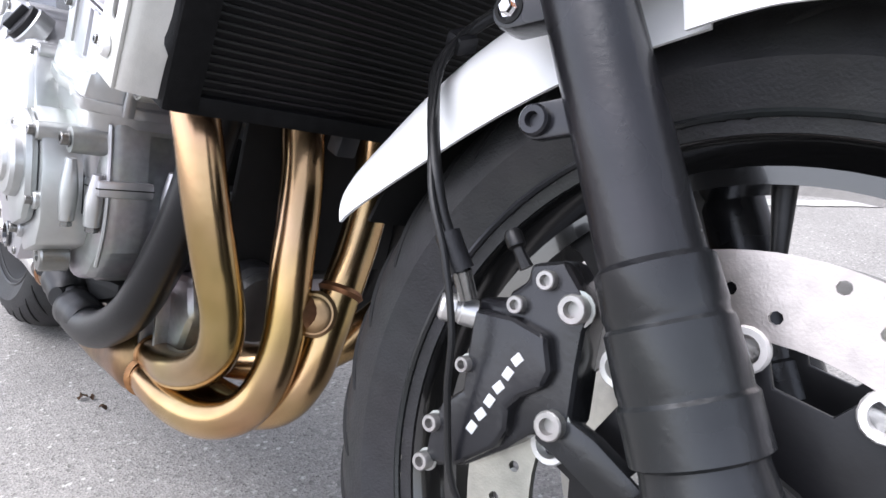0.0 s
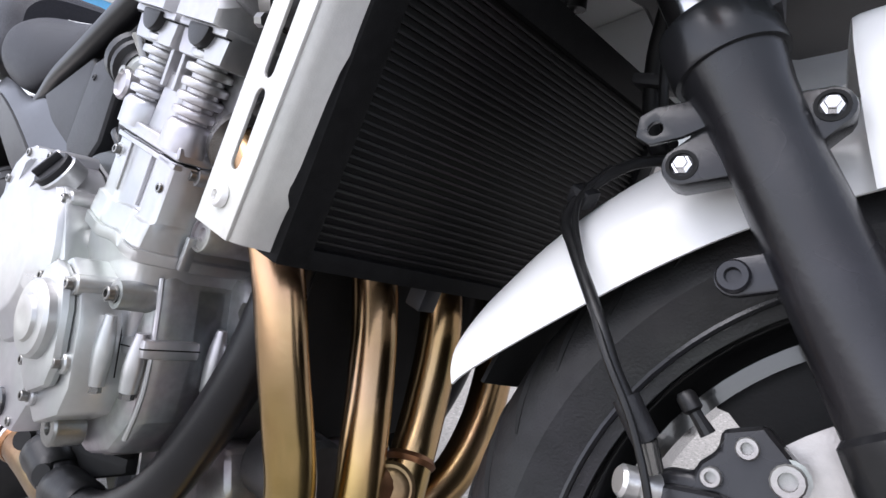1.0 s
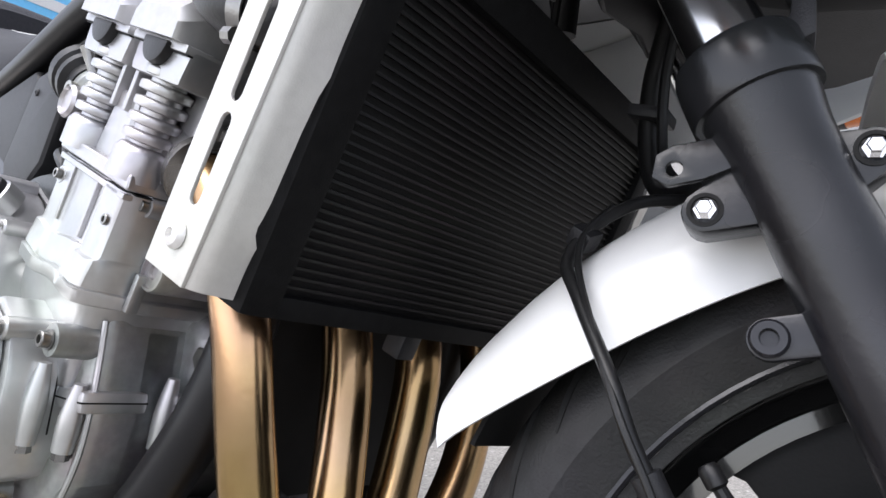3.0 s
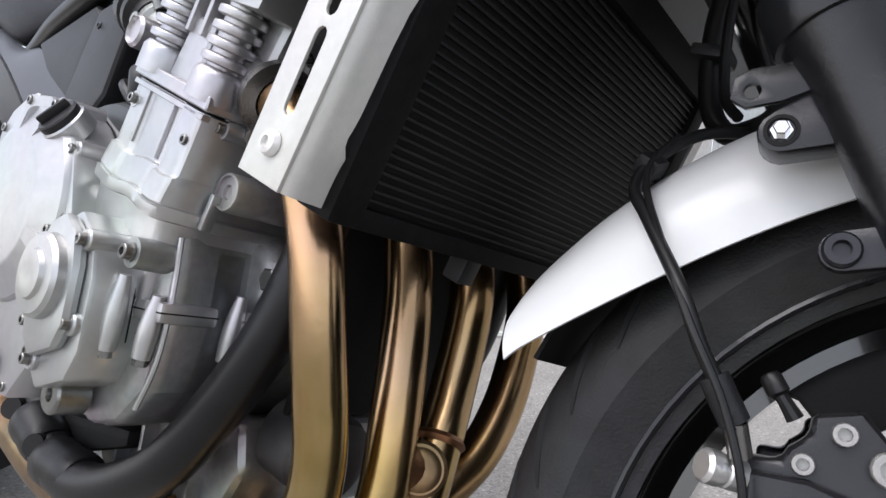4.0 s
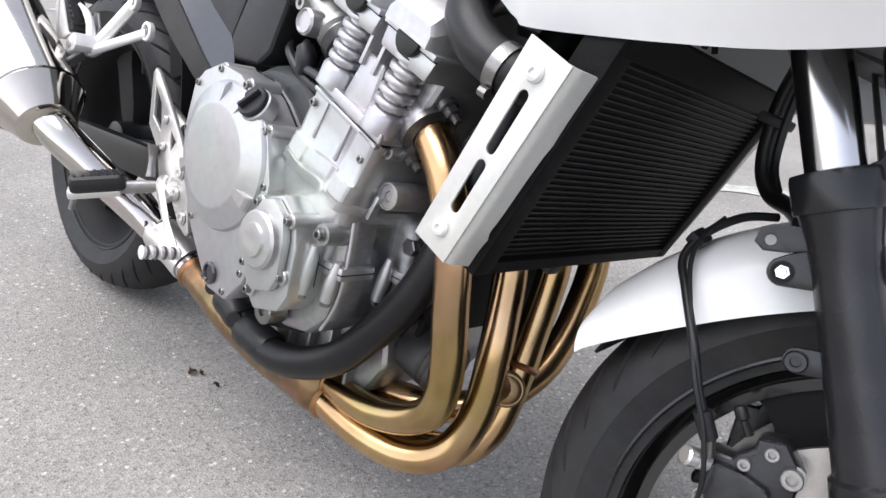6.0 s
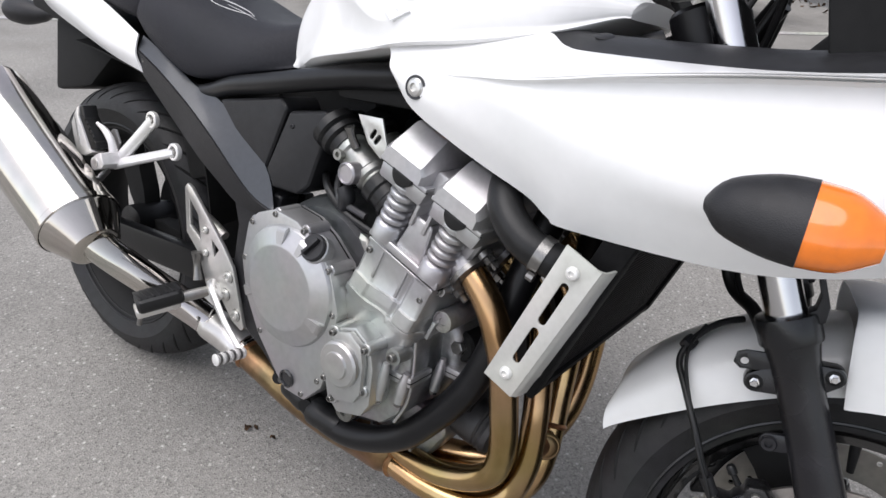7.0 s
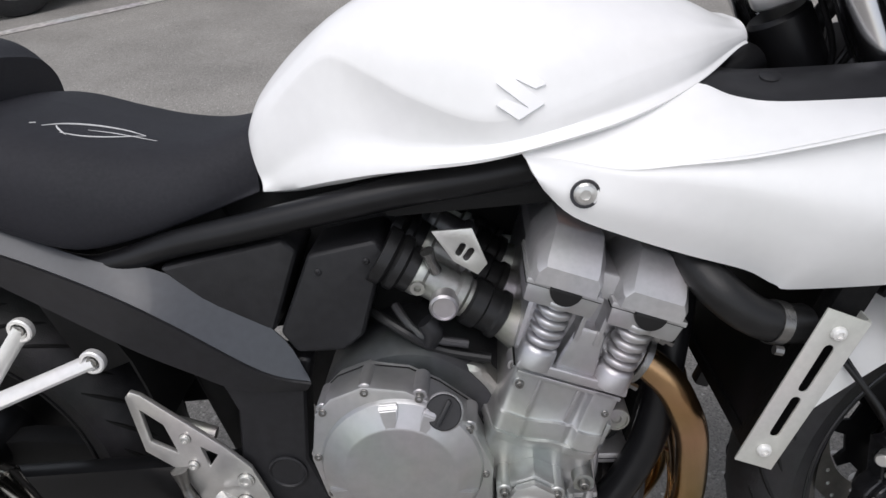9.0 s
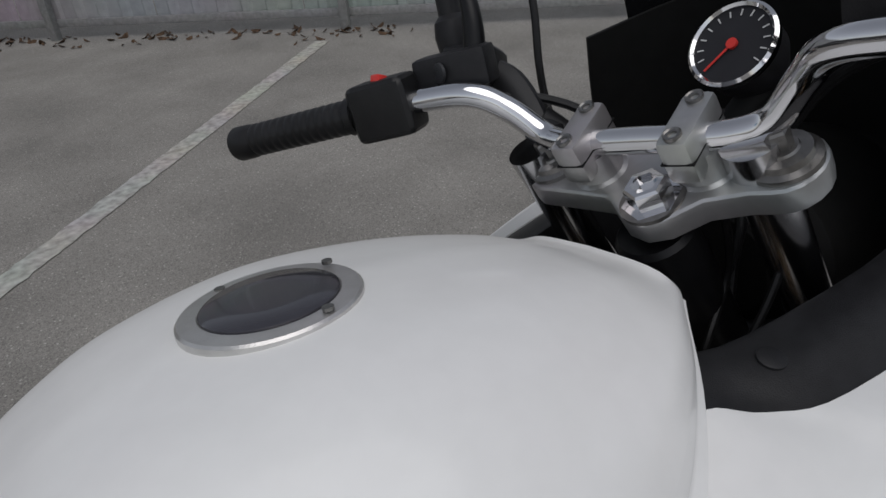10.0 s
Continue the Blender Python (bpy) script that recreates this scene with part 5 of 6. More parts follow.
part("bracket", slab([(0.742, 0.708), (0.786, 0.710), (0.801, 0.668), (0.790, 0.655), (0.764, 0.672)], -0.150, -0.147, 0.0008, [slot2((0.770, 0.682), (0.775, 0.690), 0.0035), slot2((0.778, 0.676), (0.784, 0.684), 0.0035)]), ALU, intake, "small slotted aluminium bracket")
part("air_box_panel", slab([(0.425, 0.672), (0.574, 0.702), (0.590, 0.686), (0.549, 0.588), (0.53, 0.57)], -0.142, -0.06, 0.008, seg=3), BLACK_PLASTIC, bike, "black plastic air box panel")
pan = part("air_box_panel", slab([(0.603, 0.686), (0.681, 0.700), (0.690, 0.686), (0.655, 0.582), (0.631, 0.562), (0.574, 0.560), (0.557, 0.588)], -0.150, -0.06, 0.008, seg=3), BLACK_PLASTIC, bike, "black plastic air box panel with two screws")
for x, z in ((0.613, 0.665), (0.668, 0.676)):
    bolt((x, -0.150, z), 0.0042, 0.002, pan, BLACK_PLASTIC, "button")
part("air_box", box((0.26, 0.20, 0.20), pose(0.58, 0.03, 0.655, 0, -8, 0), 0.02), MATT_BLACK, bike)
# unseen black boxes, added to keep the gaps behind the panels dark
part("bay_backing", box((0.30, 0.02, 0.26), pose(0.76, 0.10, 0.66, 0, 0, 0), 0.005), MATT_BLACK, bike)
part("seat_gap_filler", box((0.30, 0.18, 0.16), pose(0.37, 0.01, 0.61, 0, -20, 0), 0.015), MATT_BLACK, bike)
part("bay_top_filler", box((0.34, 0.30, 0.03), pose(0.86, 0.005, 0.745, 0, -3, 0), 0.012), MATT_BLACK, bike)
for pts, r in ((((0.90, -0.14, 0.735), (0.95, -0.15, 0.72), (0.99, -0.14, 0.70), (1.03, -0.12, 0.69)), 0.006), (((0.86, -0.13, 0.74), (0.93, -0.16, 0.738), (1.00, -0.16, 0.715), (1.06, -0.15, 0.70)), 0.005), (((0.66, -0.12, 0.60), (0.70, -0.15, 0.588), (0.74, -0.15, 0.562), (0.80, -0.15, 0.548)), 0.006)):
    part("cable", tube(pts, r, 10, 5), HOSE, bike)
part("coil", box((0.03, 0.05, 0.04), pose(0.925, -0.13, 0.735, 0, 20, 0), 0.006), BLACK_PLASTIC, bike)
part("lead_connector", tube([(0.885, -0.15, 0.735), (0.90, -0.165, 0.738), (0.915, -0.165, 0.732)], 0.0035, 8, 3), AMBER, bike, "orange lead")

# ---- frame ----
frame_root = new("frame_tubes")
frame_root.parent = bike
frame_root["label"] = "satin black tubular steel frame"
for s in (-1, 1):
    part("top_tube", tube([(0.24, s * 0.105, 0.690), (0.32, s * 0.115, 0.668), (0.38, s * 0.122, 0.677), (0.45, s * 0.130, 0.698), (0.542, s * 0.136, 0.717), (0.706, s * 0.146, 0.752), (0.84, s * 0.150, 0.775), (0.95, s * 0.12, 0.80), (1.05, s * 0.06, 0.83), (1.10, s * 0.03, 0.85)], [0.014, 0.014, 0.015, 0.016, 0.0165, 0.0175, 0.019, 0.021, 0.021, 0.021], 18, 6), BLACK_PAINT, frame_root)
    part("cradle_tube", tube([(1.075, s * 0.04, 0.82), (1.035, s * 0.08, 0.66), (1.010, s * 0.115, 0.52), (0.998, s * 0.126, 0.440), (0.974, s * 0.132, 0.372), (0.930, s * 0.138, 0.304), (0.878, s * 0.143, 0.248), (0.795, s * 0.147, 0.210), (0.715, s * 0.146, 0.212), (0.645, s * 0.136, 0.240), (0.60, s * 0.130, 0.262)], 0.0212, 22, 6), BLACK_PAINT, frame_root, "thick black cradle tube under the engine")
    part("pivot_plate", slab([(0.450, 0.560), (0.585, 0.545), (0.572, 0.500), (0.560, 0.395), (0.588, 0.305), (0.650, 0.245), (0.640, 0.215), (0.600, 0.222), (0.560, 0.255), (0.505, 0.285), (0.470, 0.391), (0.480, 0.47)], s * 0.138, s * 0.095, 0.008, seg=3), BLACK_PLASTIC, frame_root)
    part("pivot_cap", lathe([(0.026, 0), (0.026, 0.003), (0.023, 0.004), (0.021, 0.002), (0, 0.002)], (0.530, s * 0.138, 0.375), (0, s, 0), 28), BLACK_PLASTIC, frame_root)
part("neck", lathe([(0.030, -0.085), (0.034, -0.08), (0.034, 0.075), (0.030, 0.08)], (1.160, STEER_Y - 0.012, 0.826), tuple(FORK_WAY), 28), BLACK_PAINT, frame_root)
for x, z, w in ((0.735, 0.2115, 0.034), (0.668, 0.2300, 0.026)):
    part("rubber_boot", lathe([(0.0208, -w), (0.0228, -w + 0.005), (0.0236, -0.012), (0.0232, 0.002), (0.0244, 0.010), (0.0240, w - 0.006), (0.0208, w)], (x, -0.1455, z), (-1, 0, 0.03 if x > 0.7 else 0.38), 24), HOSE, frame_root, "lumpy black rubber boot")
part("cradle_clamp", tube([(0.66, -0.128, 0.232), (0.69, -0.150, 0.224), (0.70, -0.165, 0.226)], [0.012, 0.013, 0.011], 14, 2), MATT_BLACK, frame_root)
part("cradle_clamp", tube([(0.60, -0.128, 0.255), (0.625, -0.150, 0.246), (0.635, -0.165, 0.248)], [0.012, 0.013, 0.011], 14, 2), MATT_BLACK, frame_root)
part("lower_guard", slab([(0.58, 0.262), (0.66, 0.250), (0.80, 0.262), (0.80, 0.245), (0.66, 0.205), (0.60, 0.215)], -0.13, -0.06, 0.008), MATT_BLACK, frame_root)
part("swing_arm", box((0.58, 0.032, 0.060), pose(0.262, -0.116, 0.342, 0, -4, 0), 0.010), BLACK_PAINT, bike, "black swing arm")
part("swing_arm", box((0.58, 0.032, 0.060), pose(0.262, 0.116, 0.342, 0, -4, 0), 0.010), BLACK_PAINT, bike, "black swing arm")
part("shock", tube([(0.44, 0.0, 0.30), (0.40, 0.0, 0.45), (0.37, 0.0, 0.60)], 0.035, 20, 3), MATT_BLACK, bike)
part("inner_rear_guard", sheet([[(0.36, -0.10, 0.42), (0.36, 0, 0.43), (0.36, 0.10, 0.42)], [(0.32, -0.10, 0.56), (0.33, 0, 0.57), (0.32, 0.10, 0.56)], [(0.20, -0.10, 0.655), (0.2, 0, 0.67), (0.20, 0.10, 0.655)], [(0.0, -0.10, 0.69), (0.0, 0, 0.705), (0.0, 0.10, 0.69)], [(-0.12, -0.10, 0.70), (-0.12, 0, 0.715), (-0.12, 0.10, 0.70)]], 4, 4, 0.004), MATT_BLACK, bike, "black inner rear mudguard")

# ---- foot rests and brake pedal ----
rest = new("foot_rest_plate")
rest.parent = bike
rest["label"] = "brushed aluminium foot rest plate with cut-outs"
part("plate", slab([(0.346, 0.503), (0.354, 0.512), (0.366, 0.507), (0.459, 0.424), (0.487, 0.392), (0.522, 0.290), (0.515, 0.282), (0.489, 0.293), (0.460, 0.322), (0.412, 0.338), (0.391, 0.389), (0.353, 0.420)], -0.150, -0.143, 0.0022,
     [[(0.361, 0.484), (0.386, 0.461), (0.396, 0.417), (0.364, 0.436)], [(0.427, 0.426), (0.447, 0.413), (0.433, 0.394)]]), ALU, rest)
for x, z, r in ((0.410, 0.440, 0.006), (0.413, 0.398, 0.006), (0.477, 0.372, 0.009), (0.471, 0.337, 0.009), (0.500, 0.307, 0.009)):
    part("washer", lathe([(r * 1.3, 0), (r * 1.3, 0.0012), (r * 1.1, 0.0016), (r, 0.0016)], (x, -0.150, z), (0, -1, 0), 20), ZINC, rest)
    bolt((x, -0.1515, z), r, 0.004, rest, ALU)
peg = part("peg", tube([(0.452, -0.157, 0.342), (0.441, -0.190, 0.338), (0.426, -0.232, 0.330), (0.414, -0.262, 0.324)], [0.010, 0.012, 0.011, 0.009], 16, 4, flat=0.8), CAST_RAW, rest, "folding foot peg")
way = Vector((-0.030, -0.070, -0.017)).normalized()
pm = Matrix.Translation((0.421, -0.243, 0.333)) @ way.to_track_quat("X", "Z").to_matrix().to_4x4()
part("peg_block", box((0.072, 0.038, 0.016), pm @ pose(0.008, 0, -0.008, 0, 0, 0), 0.005, seg=2), ALU, peg)
pad = part("peg_rubber", box((0.076, 0.050, 0.026), pm @ pose(0.002, 0, 0.006, 0, 0, 0), 0.010, seg=3), HOSE, peg, "black ribbed rubber pad")
for k in range(7):
    part("rib", box((0.004, 0.038, 0.004), pm @ pose(-0.029 + 0.0105 * k, 0, 0.0182, 0, 0, 12), 0.001), HOSE, pad)
part("peg_feeler", tube([(0.408, -0.272, 0.312), (0.406, -0.274, 0.290)], 0.0045, 10, 1), ZINC, peg)
part("peg_hinge", box((0.03, 0.03, 0.026), pose(0.452, -0.158, 0.334, 0, 40, 30), 0.005), BRIGHT_ALU, rest)
pedal = part("brake_pedal", tube([(0.440, -0.158, 0.352), (0.462, -0.172, 0.345), (0.515, -0.184, 0.310), (0.569, -0.190, 0.277)], [0.009, 0.007, 0.0056, 0.0054], 12, 4, flat=0.7), ALU, rest, "brake pedal")
tip = part("pedal_tip", tube([(0.5692, -0.184, 0.2755), (0.567, -0.215, 0.277), (0.5657, -0.240, 0.2783)], 0.0078, 14, 3), BRIGHT_ALU, pedal, "knurled pedal tip")
for k in range(9):
    t = k / 8
    part("knurl", lathe([(0.0076, -0.0021), (0.0102, -0.0009), (0.0102, 0.0009), (0.0076, 0.0021)], (0.5690 - 0.0033 * t, -0.188 - 0.050 * t, 0.2757 + 0.0025 * t), (-0.06, -0.99, 0.05), 10), ZINC if k % 2 else BRIGHT_ALU, tip)
part("master_cylinder", tube([(0.388, -0.135, 0.452), (0.412, -0.135, 0.444), (0.445, -0.135, 0.436)], [0.012, 0.012, 0.008], 14, 2), CAST_RAW, rest)
part("push_rod", tube([(0.395, -0.156, 0.395), (0.398, -0.158, 0.370), (0.405, -0.160, 0.345)], [0.011, 0.006, 0.009], 12, 3), ZINC, rest)
pill = new("passenger_foot_rest")
pill.parent = bike
pill["label"] = "forked aluminium passenger foot rest bracket with folded peg"
j = (0.168, -0.176, 0.505)
for a, w in (((0.243, -0.145, 0.602), 0.0105), ((0.327, -0.155, 0.562), 0.0105)):
    mid = tuple((u + v) / 2 for u, v in zip(a, j))
    part("arm", tube([a, mid, j], [w, w * 1.02, w * 1.15], 12, 4, flat=0.7), BRIGHT_ALU, pill)
    boss = part("boss", lathe([(0.0120, -0.004), (0.0150, -0.002), (0.0155, 0.0), (0.0155, 0.006), (0.0140, 0.0075), (0.0105, 0.0075), (0.0098, 0.002), (0, 0.002)], (a[0], a[1], a[2]), (0, -1, 0), 28), BRIGHT_ALU, pill)
    # dark floor of the bolt hole: its shade put into the colour
    part("recess_shade", lathe([(0.0098, 0.0022), (0.0098, 0.0030), (0, 0.0030)], (a[0], a[1], a[2]), (0, -1, 0), 20), CAST_DARK, boss)
    bolt((a[0], a[1] - 0.003, a[2]), 0.0065, 0.004, boss, ZINC)
part("hinge", slab([(0.141, 0.507), (0.146, 0.515), (0.170, 0.529), (0.180, 0.531), (0.189, 0.511), (0.182, 0.502), (0.152, 0.491), (0.145, 0.495)], -0.212, -0.165, 0.004), BRIGHT_ALU, pill)
part("hinge_pin", lathe([(0.0075, 0), (0.0075, 0.002), (0.005, 0.0028), (0, 0.0028)], (0.163, -0.212, 0.510), (0, -1, 0), 18), ALU, pill)
folded = part("folded_peg", slab([(0.098, 0.604), (0.089, 0.598), (0.067, 0.566), (0.073, 0.543), (0.086, 0.509), (0.115, 0.511), (0.146, 0.525), (0.130, 0.526), (0.120, 0.543), (0.094, 0.582)], -0.207, -0.180, 0.004), BRIGHT_ALU, pill, "folded alloy peg body")
part("groove", slab([(0.086, 0.588), (0.082, 0.584), (0.096, 0.530), (0.101, 0.530)], -0.2085, -0.2065, 0.0006), ALU, folded)
pad = part("peg_rubber", slab([(0.098, 0.602), (0.109, 0.605), (0.115, 0.586), (0.146, 0.556), (0.155, 0.533), (0.134, 0.526), (0.122, 0.543), (0.095, 0.583)], -0.205, -0.178, 0.003), HOSE, folded, "black ribbed rubber")
for k in range(6):
    part("rib", box((0.014, 0.022, 0.0035), pose(0.113 + 0.0068 * k, -0.196, 0.583 - 0.0075 * k, 0, 18, 0), 0.0008), HOSE, pad)
part("heel_guard", tube([(0.172, -0.182, 0.520), (0.169, -0.184, 0.546), (0.154, -0.187, 0.565), (0.130, -0.190, 0.576)], [0.009, 0.0075, 0.0062, 0.003], 14, 5, flat=0.75), BRIGHT_ALU, pill, "curved alloy heel guard")
part("backing_plate", slab([(0.142, 0.560), (0.150, 0.568), (0.162, 0.569), (0.175, 0.546), (0.165, 0.530), (0.151, 0.532)], -0.172, -0.168, 0.0012), ALU, pill)
part("silencer_bracket", tube([(0.166, -0.190, 0.495), (0.172, -0.215, 0.474), (0.190, -0.222, 0.458), (0.232, -0.215, 0.446)], [0.012, 0.013, 0.010, 0.004], 12, 4, flat=0.4), CAST_RAW, pill, "weathered silencer bracket")

# ---- tank ----
tank = new("fuel_tank")
tank.parent = bike
tank["label"] = "pearl white fuel tank with knee recesses"
TANK = (
    (0.508, ((0, 0.822), (0.035, 0.820), (0.060, 0.812), (0.071, 0.802), (0.079, 0.788), (0.085, 0.772), (0.089, 0.757), (0.091, 0.742), (0.0, 0.742))),
    (0.530, ((0, 0.858), (0.045, 0.855), (0.070, 0.843), (0.080, 0.832), (0.087, 0.815), (0.092, 0.790), (0.094, 0.766), (0.094, 0.742), (0.0, 0.742))),
    (0.580, ((0, 0.906), (0.054, 0.903), (0.082, 0.889), (0.096, 0.878), (0.103, 0.864), (0.106, 0.825), (0.110, 0.788), (0.116, 0.750), (0.0, 0.750))),
    (0.640, ((0, 0.949), (0.068, 0.945), (0.102, 0.932), (0.117, 0.920), (0.125, 0.905), (0.128, 0.866), (0.134, 0.812), (0.142, 0.763), (0.0, 0.763))),
    (0.690, ((0, 0.974), (0.078, 0.968), (0.122, 0.946), (0.143, 0.918), (0.151, 0.888), (0.149, 0.855), (0.151, 0.812), (0.158, 0.774), (0.0, 0.774))),
    (0.735, ((0, 0.988), (0.085, 0.981), (0.139, 0.950), (0.165, 0.908), (0.175, 0.864), (0.171, 0.838), (0.170, 0.808), (0.174, 0.783), (0.0, 0.783))),
    (0.800, ((0, 0.995), (0.090, 0.986), (0.150, 0.955), (0.187, 0.908), (0.201, 0.840), (0.197, 0.824), (0.195, 0.812), (0.197, 0.796), (0.0, 0.796))),
    (0.860, ((0, 0.990), (0.090, 0.981), (0.148, 0.953), (0.190, 0.906), (0.207, 0.850), (0.208, 0.838), (0.207, 0.826), (0.204, 0.812), (0.0, 0.812))),
    (0.940, ((0, 0.971), (0.07954, 0.963), (0.13, 0.940), (0.1668, 0.908), (0.1824, 0.876), (0.1843, 0.862), (0.1833, 0.846), (0.1785, 0.828), (0, 0.828))),
    (1.010, ((0, 0.943), (0.0658, 0.937), (0.1034, 0.922), (0.1297, 0.908), (0.1401, 0.888), (0.1419, 0.877), (0.141, 0.865), (0.1354, 0.852), (0, 0.852))),
    (1.060, ((0, 0.914), (0.05152, 0.911), (0.07728, 0.905), (0.09108, 0.902), (0.0966, 0.895), (0.09752, 0.890), (0.0966, 0.886), (0.092, 0.880), (0, 0.880))),
    (1.074, ((0, 0.912), (0.04416, 0.910), (0.06624, 0.906), (0.07912, 0.899), (0.08372, 0.894), (0.08464, 0.891), (0.08372, 0.888), (0.08096, 0.885), (0, 0.885))),
)
bm = shell([(x + 0.018 * max(0.0, min(1.0, (0.70 - x) / 0.19)), [(y, z if z < 0.80 else 0.80 + (z - 0.80) * 0.882) for y, z in half]) for x, half in TANK], 6, 5, True, 4)
for v in bm.verts:
    # the tail of the tank ends almost upright against the seat
    low = min(1.0, max(0.0, (0.84 - v.co.z) / 0.09))
    v.co.x += (0.004 + 0.022 * low * low) * max(0.0, 0.64 - v.co.x) / 0.132
part("tank_shell", bm, WHITE, tank, "", 50)
cap_n = Vector((0.06, 0, 1)).normalized()
fill = part("filler_ring", lathe([(0.055, -0.012), (0.0545, -0.0015), (0.053, 0.0), (0.042, 0.0005), (0.040, -0.001)], (0.8185, -0.003, 0.9715), cap_n, 56), ALU, tank, "silver filler ring")
part("filler_cap", lathe([(0.041, -0.002), (0.041, 0.0015), (0.039, 0.0028), (0.02, 0.0036), (0, 0.0038)], (0.8185, -0.003, 0.9715), cap_n, 48), CAP, fill, "dark round filler cap")
for a in (20, 110, 200, 290):
    part("screw", lathe([(0.0035, 0.0), (0.0035, 0.0022), (0, 0.0022)], (0.8185 + 0.048 * math.cos(radians(a)), -0.003 + 0.048 * math.sin(radians(a)), 0.9715), cap_n, 10), ZINC, fill)


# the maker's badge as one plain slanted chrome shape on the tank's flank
bm = slab([(0.004, 0.019), (0.0185, 0.011), (0.025, 0.003), (0.0155, 0.0), (-0.0015, 0.009), (0.023, -0.0137), (0.0, -0.027), (-0.020, -0.0125), (-0.011, -0.0073), (0.0095, -0.017), (-0.019, 0.0065)], -0.002, 0.004, 0)
bmesh.ops.transform(bm, verts=bm.verts, matrix=Matrix.Translation((0.835, -0.2035, 0.862)) @ Matrix.Rotation(radians(-18), 4, "X"))
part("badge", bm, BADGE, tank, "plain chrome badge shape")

# ---- seats ----
seat = new("rider_seat")
seat.parent = bike
seat["label"] = "dark grey vinyl rider seat with stitched pale motif"
cushion = part("cushion", shell((
    (0.165, ((0, 0.838), (0.070, 0.834), (0.116, 0.816), (0.130, 0.790), (0.125, 0.768), (0.10, 0.755), (0, 0.755))),
    (0.200, ((0, 0.849), (0.080, 0.844), (0.128, 0.824), (0.142, 0.790), (0.136, 0.756), (0.11, 0.740), (0, 0.740))),
    (0.260, ((0, 0.847), (0.085, 0.841), (0.132, 0.818), (0.148, 0.778), (0.140, 0.728), (0.11, 0.712), (0, 0.712))),
    (0.330, ((0, 0.827), (0.080, 0.822), (0.127, 0.801), (0.146, 0.760), (0.140, 0.706), (0.11, 0.692), (0, 0.692))),
    (0.400, ((0, 0.812), (0.072, 0.807), (0.116, 0.786), (0.136, 0.750), (0.134, 0.712), (0.11, 0.702), (0, 0.702))),
    (0.470, ((0, 0.806), (0.062, 0.802), (0.100, 0.783), (0.118, 0.756), (0.120, 0.728), (0.10, 0.720), (0, 0.720))),
    (0.540, ((0, 0.818), (0.050, 0.814), (0.070, 0.798), (0.080, 0.775), (0.084, 0.748), (0.08, 0.740), (0, 0.740))),
), 6, 5), VINYL, seat, "dark grey vinyl cushion", 50)
skin = cushion.data
skin = BVHTree.FromPolygons([v.co for v in skin.vertices], [tuple(p.vertices) for p in skin.polygons])


def stitched(line, r):
    """A thread laid on the cushion through the given plan points."""
    pts = []
    for u, v in line:
        hit = skin.ray_cast(Vector((u, v, 1.2)), Vector((0, 0, -1)))[0]
        pts.append((u, v, hit.z + 0.0004))
    part("stitched_mark", tube(pts, r, 6, 5), MARK, seat)


stitched(((0.300, -0.083), (0.318, -0.066), (0.345, -0.054), (0.378, -0.052), (0.408, -0.062)), [0.0004, 0.0011, 0.0012, 0.0009, 0.0004])
stitched(((0.322, -0.088), (0.345, -0.086), (0.370, -0.078), (0.408, -0.062)), [0.0004, 0.0009, 0.0009, 0.0004])
stitched(((0.345, -0.070), (0.375, -0.066), (0.425, -0.072)), [0.0003, 0.0007, 0.0003])
stitched(((0.312, -0.075), (0.318, -0.082), (0.330, -0.090)), [0.0006, 0.0013, 0.0004])
stitched(((0.287, -0.084), (0.292, -0.080)), [0.0007, 0.0007])
pillion = new("pillion_seat")
pillion.parent = bike
pillion["label"] = "dark vinyl pillion seat"
part("cushion", shell((
    (-0.20, ((0, 0.900), (0.06, 0.896), (0.095, 0.880), (0.10, 0.855), (0.09, 0.83), (0, 0.825))),
    (-0.10, ((0, 0.925), (0.08, 0.920), (0.120, 0.898), (0.128, 0.860), (0.115, 0.815), (0, 0.805))),
    (0.05, ((0, 0.932), (0.09, 0.925), (0.130, 0.898), (0.138, 0.850), (0.125, 0.790), (0, 0.775))),
    (0.16, ((0, 0.925), (0.09, 0.917), (0.130, 0.886), (0.138, 0.835), (0.125, 0.775), (0, 0.765))),
    (0.205, ((0, 0.900), (0.08, 0.890), (0.115, 0.865), (0.122, 0.83), (0.11, 0.79), (0, 0.785))),
), 6, 5), VINYL, pillion, "", 50)

